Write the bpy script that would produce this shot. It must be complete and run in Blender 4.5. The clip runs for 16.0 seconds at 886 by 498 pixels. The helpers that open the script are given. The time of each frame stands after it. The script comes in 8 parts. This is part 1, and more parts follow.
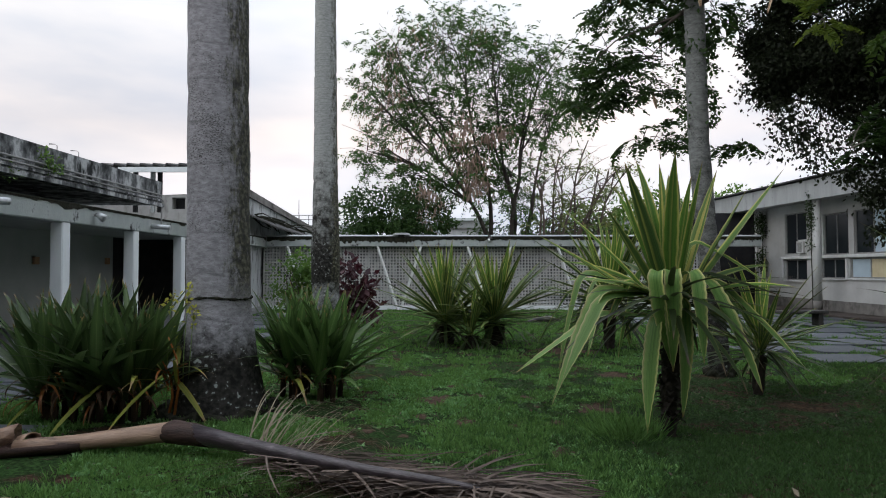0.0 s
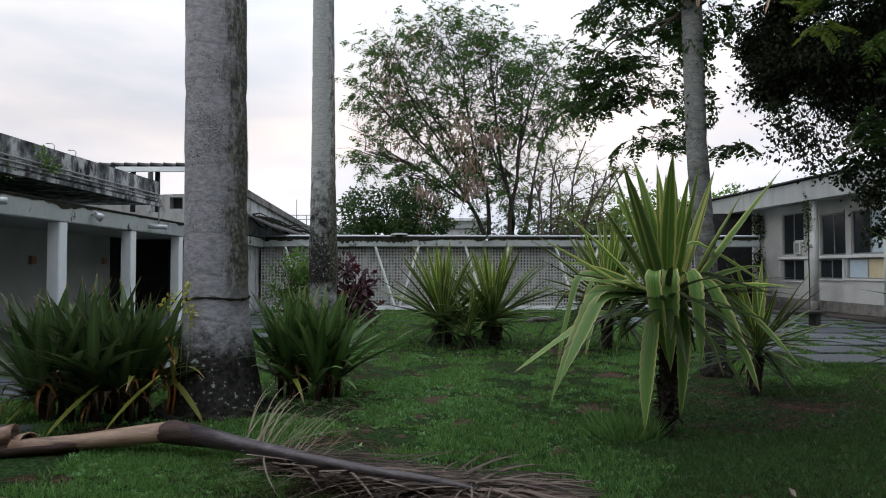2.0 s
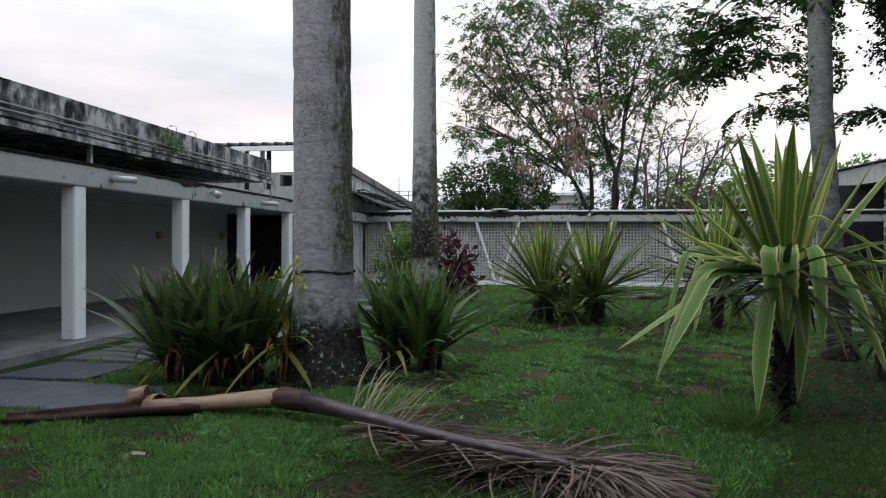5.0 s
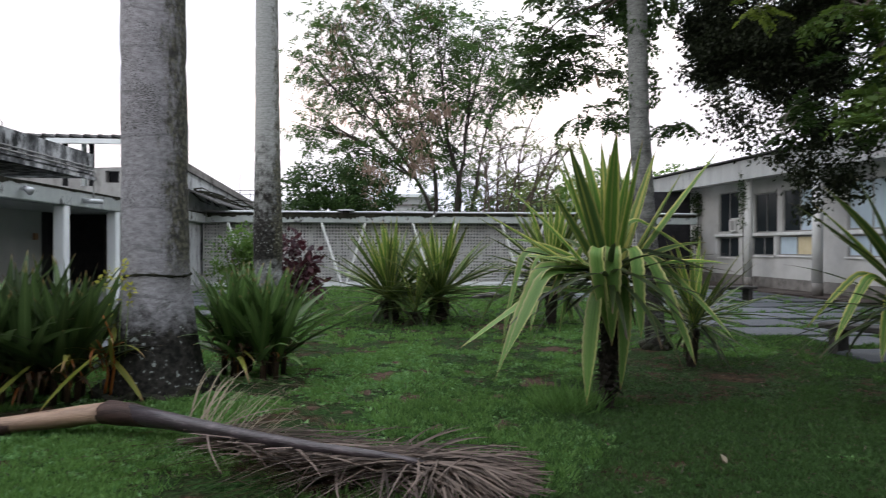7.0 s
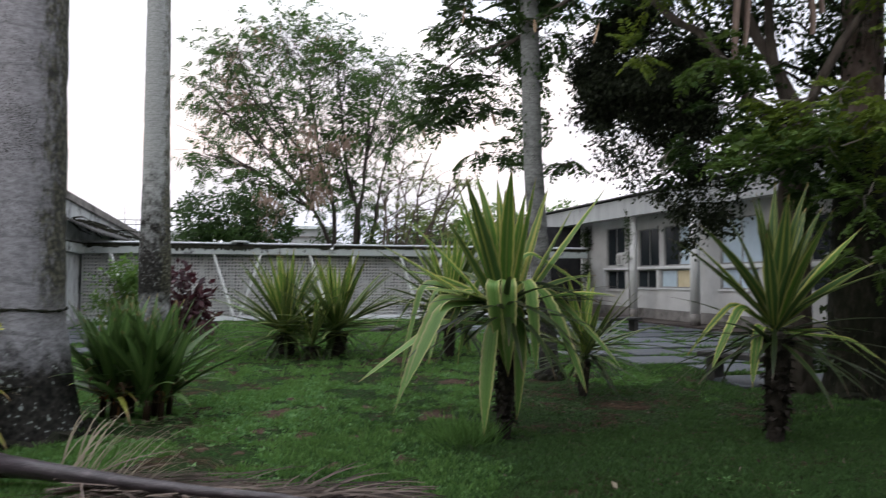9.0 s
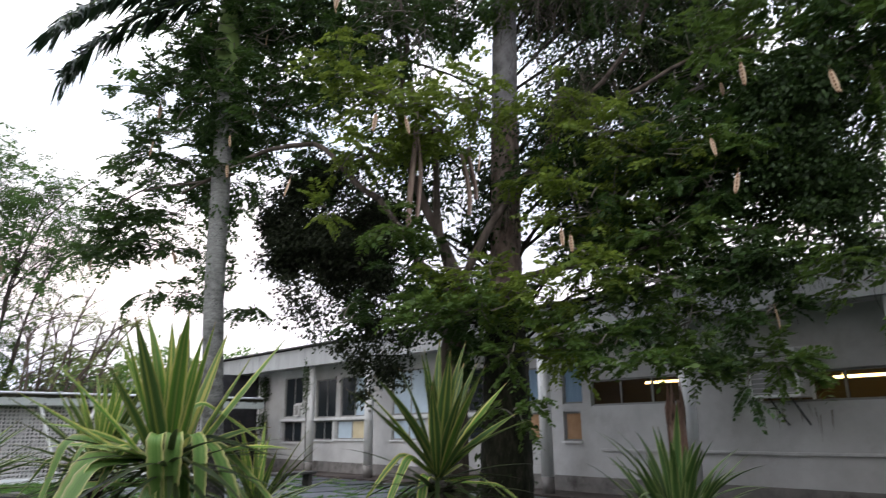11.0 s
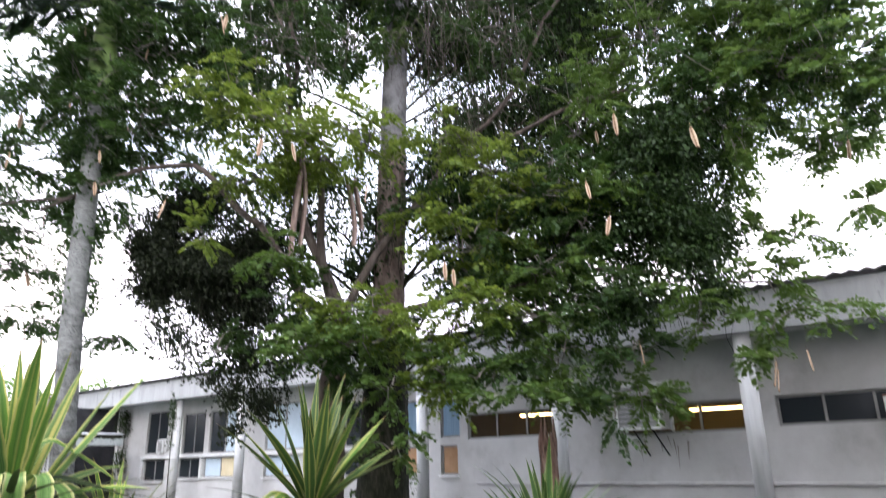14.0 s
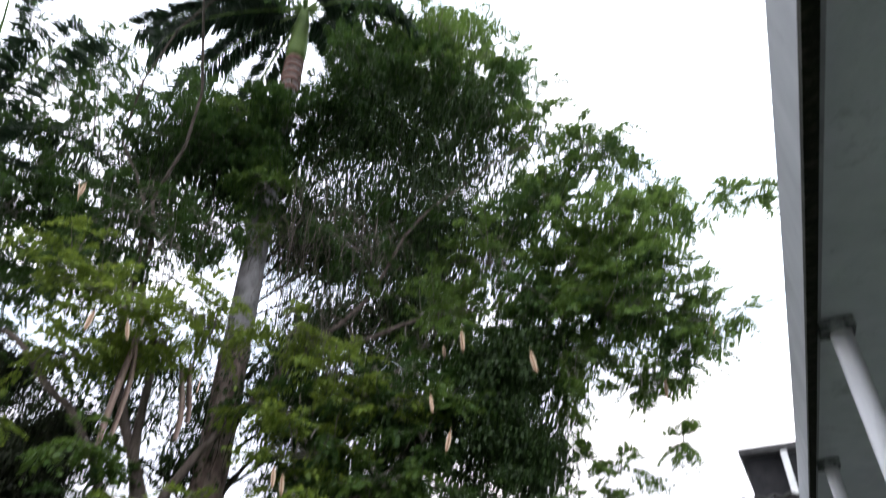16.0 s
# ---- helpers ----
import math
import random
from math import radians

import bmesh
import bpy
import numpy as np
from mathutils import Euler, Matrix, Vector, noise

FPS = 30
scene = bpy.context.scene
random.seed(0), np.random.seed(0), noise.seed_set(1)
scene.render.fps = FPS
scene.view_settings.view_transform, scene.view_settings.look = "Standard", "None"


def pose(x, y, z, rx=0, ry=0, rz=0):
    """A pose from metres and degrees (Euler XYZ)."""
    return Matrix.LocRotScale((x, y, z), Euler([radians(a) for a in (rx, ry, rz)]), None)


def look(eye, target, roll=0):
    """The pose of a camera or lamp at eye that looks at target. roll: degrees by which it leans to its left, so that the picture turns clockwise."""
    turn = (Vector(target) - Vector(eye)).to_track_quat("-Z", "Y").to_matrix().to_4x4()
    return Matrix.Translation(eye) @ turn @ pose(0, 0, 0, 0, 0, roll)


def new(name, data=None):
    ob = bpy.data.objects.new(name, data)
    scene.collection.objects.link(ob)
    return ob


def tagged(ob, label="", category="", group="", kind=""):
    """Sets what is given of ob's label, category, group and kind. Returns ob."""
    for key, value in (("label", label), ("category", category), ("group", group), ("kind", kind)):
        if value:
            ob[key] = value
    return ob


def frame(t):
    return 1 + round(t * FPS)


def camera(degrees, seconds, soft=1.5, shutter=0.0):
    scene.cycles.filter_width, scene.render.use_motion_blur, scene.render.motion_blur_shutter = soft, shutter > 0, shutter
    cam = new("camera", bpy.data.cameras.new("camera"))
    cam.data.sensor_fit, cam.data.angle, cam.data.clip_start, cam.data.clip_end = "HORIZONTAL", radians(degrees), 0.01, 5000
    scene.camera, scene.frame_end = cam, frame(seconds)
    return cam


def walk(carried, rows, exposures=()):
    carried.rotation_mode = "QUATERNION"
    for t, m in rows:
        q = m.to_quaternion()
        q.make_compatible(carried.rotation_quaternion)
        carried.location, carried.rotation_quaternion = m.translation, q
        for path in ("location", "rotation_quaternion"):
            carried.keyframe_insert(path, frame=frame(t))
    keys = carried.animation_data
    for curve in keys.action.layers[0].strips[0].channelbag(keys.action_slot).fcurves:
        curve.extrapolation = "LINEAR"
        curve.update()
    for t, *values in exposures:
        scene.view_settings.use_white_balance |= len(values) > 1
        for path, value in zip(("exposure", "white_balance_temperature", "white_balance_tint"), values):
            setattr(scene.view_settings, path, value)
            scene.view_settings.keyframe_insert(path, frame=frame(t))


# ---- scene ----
cam = camera(66.6, 16.0, soft=1.05, shutter=0.42)
PATH = [
    (0, pose(0, 0, 1.55, 91.70, -0.00, -0.00)),
    (0.5, pose(0, 0, 1.55, 91.71, -0.05, -0.31)),
    (1, pose(0, 0, 1.55, 91.69, -0.11, -0.23)),
    (1.5, pose(0, 0, 1.55, 91.69, -0.10, -0.16)),
    (2, pose(0, 0, 1.55, 91.71, -0.06, -0.19)),
    (2.5, pose(0, 0, 1.55, 91.74, -0.10, -0.30)),
    (3, pose(0, 0, 1.55, 91.74, -0.10, -0.53)),
    (3.5, pose(0, 0, 1.55, 91.66, -0.10, -0.25)),
    (4, pose(0, 0, 1.55, 91.72, -0.09, 1.31)),
    (4.2, pose(0, 0, 1.55, 91.54, -0.12, 2.76)),
    (5.25, pose(0, 0, 1.55, 89.00, -0.20, 8.90)),
    (6.3, pose(0, 0, 1.55, 88.21, -0.27, 4.79)),
    (6.5, pose(0, 0, 1.55, 88.70, -0.02, 2.28)),
    (7, pose(0, 0, 1.55, 89.72, -0.13, -4.68)),
    (7.5, pose(0, 0, 1.55, 90.16, -0.12, -7.49)),
    (8, pose(0, 0, 1.55, 90.12, -0.06, -7.79)),
    (8.5, pose(0, 0, 1.55, 90.53, -0.10, -8.55)),
    (9, pose(0, 0, 1.55, 92.53, -0.19, -13.26)),
    (9.5, pose(0, 0, 1.55, 94.96, -0.19, -19.66)),
    (10, pose(0, 0, 1.55, 98.00, 0.18, -26.82)),
    (10.2, pose(0, 0, 1.55, 99.64, 0.08, -29.80)),
    (11.25, pose(0, 0, 1.55, 106.30, 0.60, -42.30)),
    (12.3, pose(0, 0, 1.55, 108.77, 1.05, -47.01)),
    (12.5, pose(0, 0, 1.55, 108.76, 1.11, -47.06)),
    (13, pose(0, 0, 1.55, 109.81, 1.14, -46.94)),
    (13.5, pose(0, 0, 1.55, 111.41, 1.13, -47.44)),
    (14, pose(0, 0, 1.55, 107.61, 1.22, -49.82)),
    (14.5, pose(0, 0, 1.55, 100.92, 1.26, -52.31)),
    (15, pose(0, 0, 1.55, 102.98, 1.23, -56.50)),
    (15.5, pose(0, 0, 1.55, 111.78, 0.90, -60.75)),
    (16, pose(0, 0, 1.55, 124.64, 0.90, -64.03)),
]
EXPOSURES = [(0, -0.5, 6330, 5), (4.2, -0.5, 6330, 5), (6.5, -0.05, 6430, 7), (8, -0.13, 6450, 8), (9, -0.18, 6450, 8), (10.2, -0.2, 6450, 8), (12.5, 1.28, 6330, 12.5), (13.5, 1.32, 6300, 12.5),
             (14.5, 1.20, 6250, 12), (15, 1.28, 6250, 11.5), (15.5, 1.08, 6250, 11), (16, 0.69, 6250, 10)]
walk(cam, PATH, EXPOSURES)

# ---- sky and sun ----
world = bpy.data.worlds.new("dusk_sky")
scene.world = world
world.use_nodes = True
wn, wl = world.node_tree.nodes, world.node_tree.links
wn.clear()
w_out = wn.new("ShaderNodeOutputWorld")
w_bg = wn.new("ShaderNodeBackground")
w_sky = wn.new("ShaderNodeTexSky")
w_sky.sky_type = "NISHITA"
w_sky.sun_disc = False
w_sky.sun_elevation, w_sky.sun_rotation = radians(38), radians(-113)
w_sky.air_density, w_sky.dust_density = 1.0, 2.0
w_co = wn.new("ShaderNodeTexCoord")
w_map = wn.new("ShaderNodeMapping")
w_map.inputs["Scale"].default_value = (1.0, 1.0, 3.5)
w_noise = wn.new("ShaderNodeTexNoise")
w_noise.inputs["Scale"].default_value, w_noise.inputs["Detail"].default_value = 2.2, 6.0
w_ramp = wn.new("ShaderNodeValToRGB")
w_ramp.color_ramp.elements[0].position, w_ramp.color_ramp.elements[0].color = 0.36, (8.1, 8.8, 10.3, 1)
w_ramp.color_ramp.elements[1].position, w_ramp.color_ramp.elements[1].color = 0.60, (11.9, 11.7, 12.1, 1)
w_sep = wn.new("ShaderNodeSeparateXYZ")
w_low = wn.new("ShaderNodeValToRGB")
w_low.color_ramp.elements[0].position, w_low.color_ramp.elements[0].color = 0.05, (0.95, 0.91, 0.94, 1)
w_low.color_ramp.elements[1].position, w_low.color_ramp.elements[1].color = 0.42, (1, 1, 1, 1)
w_top = w_low.color_ramp.elements.new(1.0)
w_top.color = (2.1, 2.1, 2.15, 1)
w_mid = w_low.color_ramp.elements.new(0.19)
w_mid.color = (1.0, 0.87, 0.80, 1)
w_tint = wn.new("ShaderNodeMixRGB")
w_tint.blend_type = "MULTIPLY"
w_tint.inputs[0].default_value = 1.0
w_mix = wn.new("ShaderNodeMixRGB")
w_mix.inputs[0].default_value = 0.85
wl.new(w_co.outputs["Generated"], w_map.inputs["Vector"])
wl.new(w_map.outputs[0], w_noise.inputs["Vector"])
wl.new(w_noise.outputs["Fac"], w_ramp.inputs[0])
wl.new(w_co.outputs["Generated"], w_sep.inputs[0])
wl.new(w_sep.outputs["Z"], w_low.inputs[0])
wl.new(w_ramp.outputs[0], w_tint.inputs[1])
wl.new(w_low.outputs[0], w_tint.inputs[2])
wl.new(w_sky.outputs[0], w_mix.inputs[1])
wl.new(w_tint.outputs[0], w_mix.inputs[2])
w_side = wn.new("ShaderNodeMapRange")
w_side.inputs["From Min"].default_value, w_side.inputs["From Max"].default_value = -0.45, -0.05
w_side.inputs["To Min"].default_value, w_side.inputs["To Max"].default_value = 0.98, 1.12
wl.new(w_sep.outputs["X"], w_side.inputs["Value"])
w_veil = wn.new("ShaderNodeMixRGB")
w_veil.blend_type = "MULTIPLY"
w_veil.inputs[0].default_value = 1.0
wl.new(w_mix.outputs[0], w_veil.inputs[1])
wl.new(w_side.outputs[0], w_veil.inputs[2])
wl.new(w_veil.outputs[0], w_bg.inputs["Color"])
w_bg.inputs["Strength"].default_value = 0.145
wl.new(w_bg.outputs[0], w_out.inputs["Surface"])

sun_data = bpy.data.lights.new("sun", "SUN")
sun_data.energy, sun_data.angle, sun_data.color = 0.5, radians(60), (1.0, 0.93, 0.86)
sun = new("sun", sun_data)
sun.matrix_world = look((-21, -9, 20), (0, 0, 0))

# ---- materials ----


def nodes_of(name):
    m = bpy.data.materials.new(name)
    m.use_nodes = True
    nt = m.node_tree
    return m, nt.nodes, nt.links, nt.nodes["Principled BSDF"]


def ramp_node(n, stops):
    r = n.new("ShaderNodeValToRGB")
    e = r.color_ramp.elements
    while len(e) < len(stops):
        e.new(0.5)
    for k, (p, c) in enumerate(stops):
        e[k].position, e[k].color = p, (*c, 1)
    return r


def mat(name, stops, scale=4.0, detail=8.0, rough=0.8, bump=0.25, bump_scale=30.0, stretch=(1, 1, 1), stain=None,
        stain_scale=0.7, stain_range=(0.5, 0.7), metal=0.0, vary=0.0, spec=0.2, drift=0.0):
    """A worn surface: a noise ramp, larger stains of their own colour (gathered by drift), fine relief."""
    m, n, l, p = nodes_of(name)
    co = n.new("ShaderNodeTexCoord")
    mp = n.new("ShaderNodeMapping")
    mp.inputs["Scale"].default_value = stretch
    l.new(co.outputs["Object"], mp.inputs["Vector"])
    nz = n.new("ShaderNodeTexNoise")
    nz.inputs["Scale"].default_value, nz.inputs["Detail"].default_value = scale, detail
    nz.inputs["Roughness"].default_value = 0.65
    l.new(mp.outputs[0], nz.inputs["Vector"])
    r = ramp_node(n, stops)
    l.new(nz.outputs["Fac"], r.inputs[0])
    colour = r.outputs[0]
    if stain:
        sn = n.new("ShaderNodeTexNoise")
        sn.inputs["Scale"].default_value, sn.inputs["Detail"].default_value = stain_scale, 10.0
        sn.inputs["Roughness"].default_value = 0.7
        l.new(mp.outputs[0], sn.inputs["Vector"])
        sr = ramp_node(n, [(stain_range[0], (0, 0, 0)), (stain_range[1], (1, 1, 1))])
        spread = sn.outputs["Fac"]
        if drift:
            dn = n.new("ShaderNodeTexNoise")
            dn.inputs["Scale"].default_value, dn.inputs["Detail"].default_value = 1.7, 3.0
            l.new(co.outputs["Object"], dn.inputs["Vector"])
            da = n.new("ShaderNodeMath")
            da.operation = "MULTIPLY_ADD"
            da.inputs[1].default_value = drift
            l.new(dn.outputs["Fac"], da.inputs[0])
            l.new(sn.outputs["Fac"], da.inputs[2])
            db = n.new("ShaderNodeMath")
            db.operation = "SUBTRACT"
            db.inputs[1].default_value = 0.5 * drift
            l.new(da.outputs[0], db.inputs[0])
            spread = db.outputs[0]
        l.new(spread, sr.inputs[0])
        mx = n.new("ShaderNodeMixRGB")
        l.new(sr.outputs[0], mx.inputs[0])
        l.new(colour, mx.inputs[1])
        mx.inputs[2].default_value = (*stain, 1)
        colour = mx.outputs[0]
    if vary:
        oi = n.new("ShaderNodeObjectInfo")
        mr = n.new("ShaderNodeMapRange")
        mr.inputs["To Min"].default_value, mr.inputs["To Max"].default_value = 1 - vary, 1 + vary
        l.new(oi.outputs["Random"], mr.inputs["Value"])
        hs = n.new("ShaderNodeHueSaturation")
        l.new(mr.outputs[0], hs.inputs["Value"])
        l.new(colour, hs.inputs["Color"])
        colour = hs.outputs[0]
    l.new(colour, p.inputs["Base Color"])
    p.inputs["Roughness"].default_value, p.inputs["Metallic"].default_value = rough, metal
    p.inputs["Specular IOR Level"].default_value = spec
    if bump:
        bn = n.new("ShaderNodeTexNoise")
        bn.inputs["Scale"].default_value, bn.inputs["Detail"].default_value = bump_scale, 6.0
        l.new(mp.outputs[0], bn.inputs["Vector"])
        b = n.new("ShaderNodeBump")
        b.inputs["Strength"].default_value, b.inputs["Distance"].default_value = bump, 0.02
        l.new(bn.outputs["Fac"], b.inputs["Height"])
        l.new(b.outputs[0], p.inputs["Normal"])
    return m


def leaf_mat(name, low, high, through_colour, rough=0.55, glow=0.35, spec=0.22, island=True):
    """Leaves: each island (or object) its own tone, some light passing through."""
    m, n, l, p = nodes_of(name)
    if island:
        g = n.new("ShaderNodeNewGeometry")
        src = g.outputs["Random Per Island"]
    else:
        g = n.new("ShaderNodeObjectInfo")
        src = g.outputs["Random"]
    r = ramp_node(n, [(0.0, low), (1.0, high)])
    l.new(src, r.inputs[0])
    l.new(r.outputs[0], p.inputs["Base Color"])
    p.inputs["Roughness"].default_value = rough
    p.inputs["Specular IOR Level"].default_value = spec
    t = n.new("ShaderNodeBsdfTranslucent")
    t.inputs["Color"].default_value = (*through_colour, 1)
    mx = n.new("ShaderNodeMixShader")
    mx.inputs[0].default_value = glow
    l.new(p.outputs[0], mx.inputs[1])
    l.new(t.outputs[0], mx.inputs[2])
    l.new(mx.outputs[0], n["Material Output"].inputs["Surface"])
    return m


def strap_mat(name, across, dry=(0.25, 0.17, 0.08), dry_from=0.93, rough=0.42, vary=0.25):
    """A strap leaf with bands along it (u runs across the leaf, v along it) and a dry tip."""
    m, n, l, p = nodes_of(name)
    uv = n.new("ShaderNodeTexCoord")
    sp = n.new("ShaderNodeSeparateXYZ")
    l.new(uv.outputs["UV"], sp.inputs[0])
    nz = n.new("ShaderNodeTexNoise")
    nz.inputs["Scale"].default_value, nz.inputs["Detail"].default_value = 3.0, 5.0
    mp = n.new("ShaderNodeMapping")
    mp.inputs["Scale"].default_value = (14.0, 1.0, 1.0)
    l.new(uv.outputs["UV"], mp.inputs["Vector"])
    l.new(mp.outputs[0], nz.inputs["Vector"])
    ad = n.new("ShaderNodeMath")
    ad.operation = "MULTIPLY_ADD"
    ad.inputs[1].default_value, ad.inputs[2].default_value = 0.12, -0.06
    l.new(nz.outputs["Fac"], ad.inputs[0])
    sm = n.new("ShaderNodeMath")
    l.new(sp.outputs["X"], sm.inputs[0])
    l.new(ad.outputs[0], sm.inputs[1])
    r = ramp_node(n, across)
    l.new(sm.outputs[0], r.inputs[0])
    dr = ramp_node(n, [(dry_from, (0, 0, 0)), (min(1.0, dry_from + 0.06), (1, 1, 1))])
    l.new(sp.outputs["Y"], dr.inputs[0])
    mx = n.new("ShaderNodeMixRGB")
    l.new(dr.outputs[0], mx.inputs[0])
    l.new(r.outputs[0], mx.inputs[1])
    mx.inputs[2].default_value = (*dry, 1)
    oi = n.new("ShaderNodeObjectInfo")
    mr = n.new("ShaderNodeMapRange")
    mr.inputs["To Min"].default_value, mr.inputs["To Max"].default_value = 1 - vary, 1 + vary
    l.new(oi.outputs["Random"], mr.inputs["Value"])
    ms2 = n.new("ShaderNodeMapping")
    ms2.inputs["Scale"].default_value = (26.0, 1.6, 1.0)
    l.new(uv.outputs["UV"], ms2.inputs["Vector"])
    nz2 = n.new("ShaderNodeTexNoise")
    nz2.inputs["Scale"].default_value, nz2.inputs["Detail"].default_value = 1.0, 6.0
    l.new(ms2.outputs[0], nz2.inputs["Vector"])
    streak = ramp_node(n, [(0.34, (0.62, 0.64, 0.66)), (0.5, (1.0, 1.0, 1.0)), (0.66, (1.22, 1.2, 1.12))])
    l.new(nz2.outputs["Fac"], streak.inputs[0])
    mst = n.new("ShaderNodeMixRGB")
    mst.blend_type = "MULTIPLY"
    mst.inputs[0].default_value = 1.0
    l.new(mx.outputs[0], mst.inputs[1])
    l.new(streak.outputs[0], mst.inputs[2])
    hs = n.new("ShaderNodeHueSaturation")
    l.new(mr.outputs[0], hs.inputs["Value"])
    l.new(mst.outputs[0], hs.inputs["Color"])
    l.new(hs.outputs[0], p.inputs["Base Color"])
    p.inputs["Roughness"].default_value = rough
    p.inputs["Specular IOR Level"].default_value = 0.28
    t = n.new("ShaderNodeBsdfTranslucent")
    l.new(hs.outputs[0], t.inputs["Color"])
    ms = n.new("ShaderNodeMixShader")
    ms.inputs[0].default_value = 0.25
    l.new(p.outputs[0], ms.inputs[1])
    l.new(t.outputs[0], ms.inputs[2])
    l.new(ms.outputs[0], n["Material Output"].inputs["Surface"])
    return m


def glass_mat(name, tint=(0.02, 0.025, 0.03), rough=0.08):
    m, n, l, p = nodes_of(name)
    p.inputs["Base Color"].default_value = (*tint, 1)
    p.inputs["Roughness"].default_value = rough
    nz = n.new("ShaderNodeTexNoise")
    nz.inputs["Scale"].default_value = 3.0
    mr = n.new("ShaderNodeMapRange")
    mr.inputs["To Min"].default_value, mr.inputs["To Max"].default_value = rough, rough + 0.25
    l.new(nz.outputs["Fac"], mr.inputs["Value"])
    l.new(mr.outputs[0], p.inputs["Roughness"])
    p.inputs["Specular IOR Level"].default_value = 0.22
    return m


def clear_mat(name):
    m, n, l, p = nodes_of(name)
    p.inputs["Base Color"].default_value = (0.30, 0.27, 0.27, 1)
    p.inputs["Specular IOR Level"].default_value = 0.15
    p.inputs["Roughness"].default_value = 0.04
    p.inputs["Transmission Weight"].default_value = 0.97
    p.inputs["IOR"].default_value = 1.12
    return m


def lamp_mat(name, colour, strength):
    m, n, l, p = nodes_of(name)
    p.inputs["Emission Color"].default_value = (*colour, 1)
    p.inputs["Emission Strength"].default_value = strength
    return m


def ground_mat():
    m, n, l, p = nodes_of("lawn_soil")
    co = n.new("ShaderNodeTexCoord")
    a = n.new("ShaderNodeTexNoise")
    a.inputs["Scale"].default_value, a.inputs["Detail"].default_value = 1.6, 9.0
    a.inputs["Roughness"].default_value = 0.72
    b = n.new("ShaderNodeTexNoise")
    b.inputs["Scale"].default_value, b.inputs["Detail"].default_value = 30.0, 8.0
    for q in (a, b):
        l.new(co.outputs["Object"], q.inputs["Vector"])
    ra = ramp_node(n, [(0.42, (0.030, 0.066, 0.019)), (0.53, (0.028, 0.046, 0.017)), (0.59, (0.058, 0.036, 0.025)), (0.72, (0.115, 0.071, 0.048))])
    rb = ramp_node(n, [(0.34, (0.35, 0.35, 0.35)), (0.66, (1.35, 1.35, 1.3))])
    # Soil browner under the tree, easing off over four metres.
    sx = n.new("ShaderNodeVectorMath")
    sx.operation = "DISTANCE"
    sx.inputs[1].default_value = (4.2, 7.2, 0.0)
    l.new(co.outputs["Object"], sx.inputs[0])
    under_tree = n.new("ShaderNodeMapRange")
    under_tree.inputs["From Min"].default_value, under_tree.inputs["From Max"].default_value = 1.0, 4.0
    under_tree.inputs["To Min"].default_value, under_tree.inputs["To Max"].default_value = 0.035, 0.0
    l.new(sx.outputs["Value"], under_tree.inputs["Value"])
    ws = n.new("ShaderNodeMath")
    l.new(under_tree.outputs[0], ws.inputs[0])
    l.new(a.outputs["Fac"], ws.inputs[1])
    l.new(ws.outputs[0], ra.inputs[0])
    l.new(b.outputs["Fac"], rb.inputs[0])
    mx = n.new("ShaderNodeMixRGB")
    mx.blend_type = "MULTIPLY"
    mx.inputs[0].default_value = 1.0
    l.new(ra.outputs[0], mx.inputs[1])
    l.new(rb.outputs[0], mx.inputs[2])
    l.new(mx.outputs[0], p.inputs["Base Color"])
    p.inputs["Roughness"].default_value = 0.95
    p.inputs["Specular IOR Level"].default_value = 0.05
    bp = n.new("ShaderNodeBump")
    bp.inputs["Strength"].default_value, bp.inputs["Distance"].default_value = 1.0, 0.06
    l.new(b.outputs["Fac"], bp.inputs["Height"])
    l.new(bp.outputs[0], p.inputs["Normal"])
    return m


M_GROUND = ground_mat()
M_WHITE = mat("aged_white_paint", [(0.3, (0.435, 0.435, 0.43)), (0.7, (0.56, 0.56, 0.555))], 1.3, stain=(0.36, 0.35, 0.34),
              stain_scale=0.9, stain_range=(0.54, 0.80), rough=0.75, bump=0.1)
M_FASCIA = mat("streaked_white_fascia", [(0.3, (0.30, 0.31, 0.313)), (0.7, (0.425, 0.435, 0.44))], 1.2, stretch=(2, 2, 0.5),
               stain=(0.10, 0.10, 0.10), stain_scale=1.6, stain_range=(0.60, 0.74), rough=0.8, bump=0.15)
M_PILLAR = mat("streaky_white_pillar_paint", [(0.3, (0.56, 0.57, 0.57)), (0.7, (0.74, 0.745, 0.745))], 3.0, stretch=(3, 3, 0.25), stain=(0.30, 0.31, 0.31),
               stain_scale=3.0, stain_range=(0.58, 0.76), rough=0.6, bump=0.1)
M_MOULD = mat("mould_stained_concrete", [(0.36, (0.04, 0.042, 0.045)), (0.48, (0.15, 0.155, 0.16)), (0.58, (0.46, 0.47, 0.48))], 2.6,
              stretch=(1.4, 1.4, 0.8), stain=(0.02, 0.022, 0.022), stain_scale=1.6, stain_range=(0.50, 0.60), rough=0.9, bump=0.5)
M_STAINED = mat("rain_stained_white_wall", [(0.3, (0.40, 0.42, 0.43)), (0.7, (0.56, 0.58, 0.59))], 1.2, stretch=(1.5, 1.5, 0.7), stain=(0.06, 0.06, 0.06),
                stain_scale=1.3, stain_range=(0.50, 0.66), rough=0.85, bump=0.25)
M_ANNEX = mat("dingy_cement_render", [(0.3, (0.22, 0.215, 0.21)), (0.7, (0.31, 0.305, 0.295))], 1.2, stretch=(1.5, 1.5, 0.7), stain=(0.12, 0.115, 0.11), stain_scale=1.4, rough=0.9, bump=0.15)
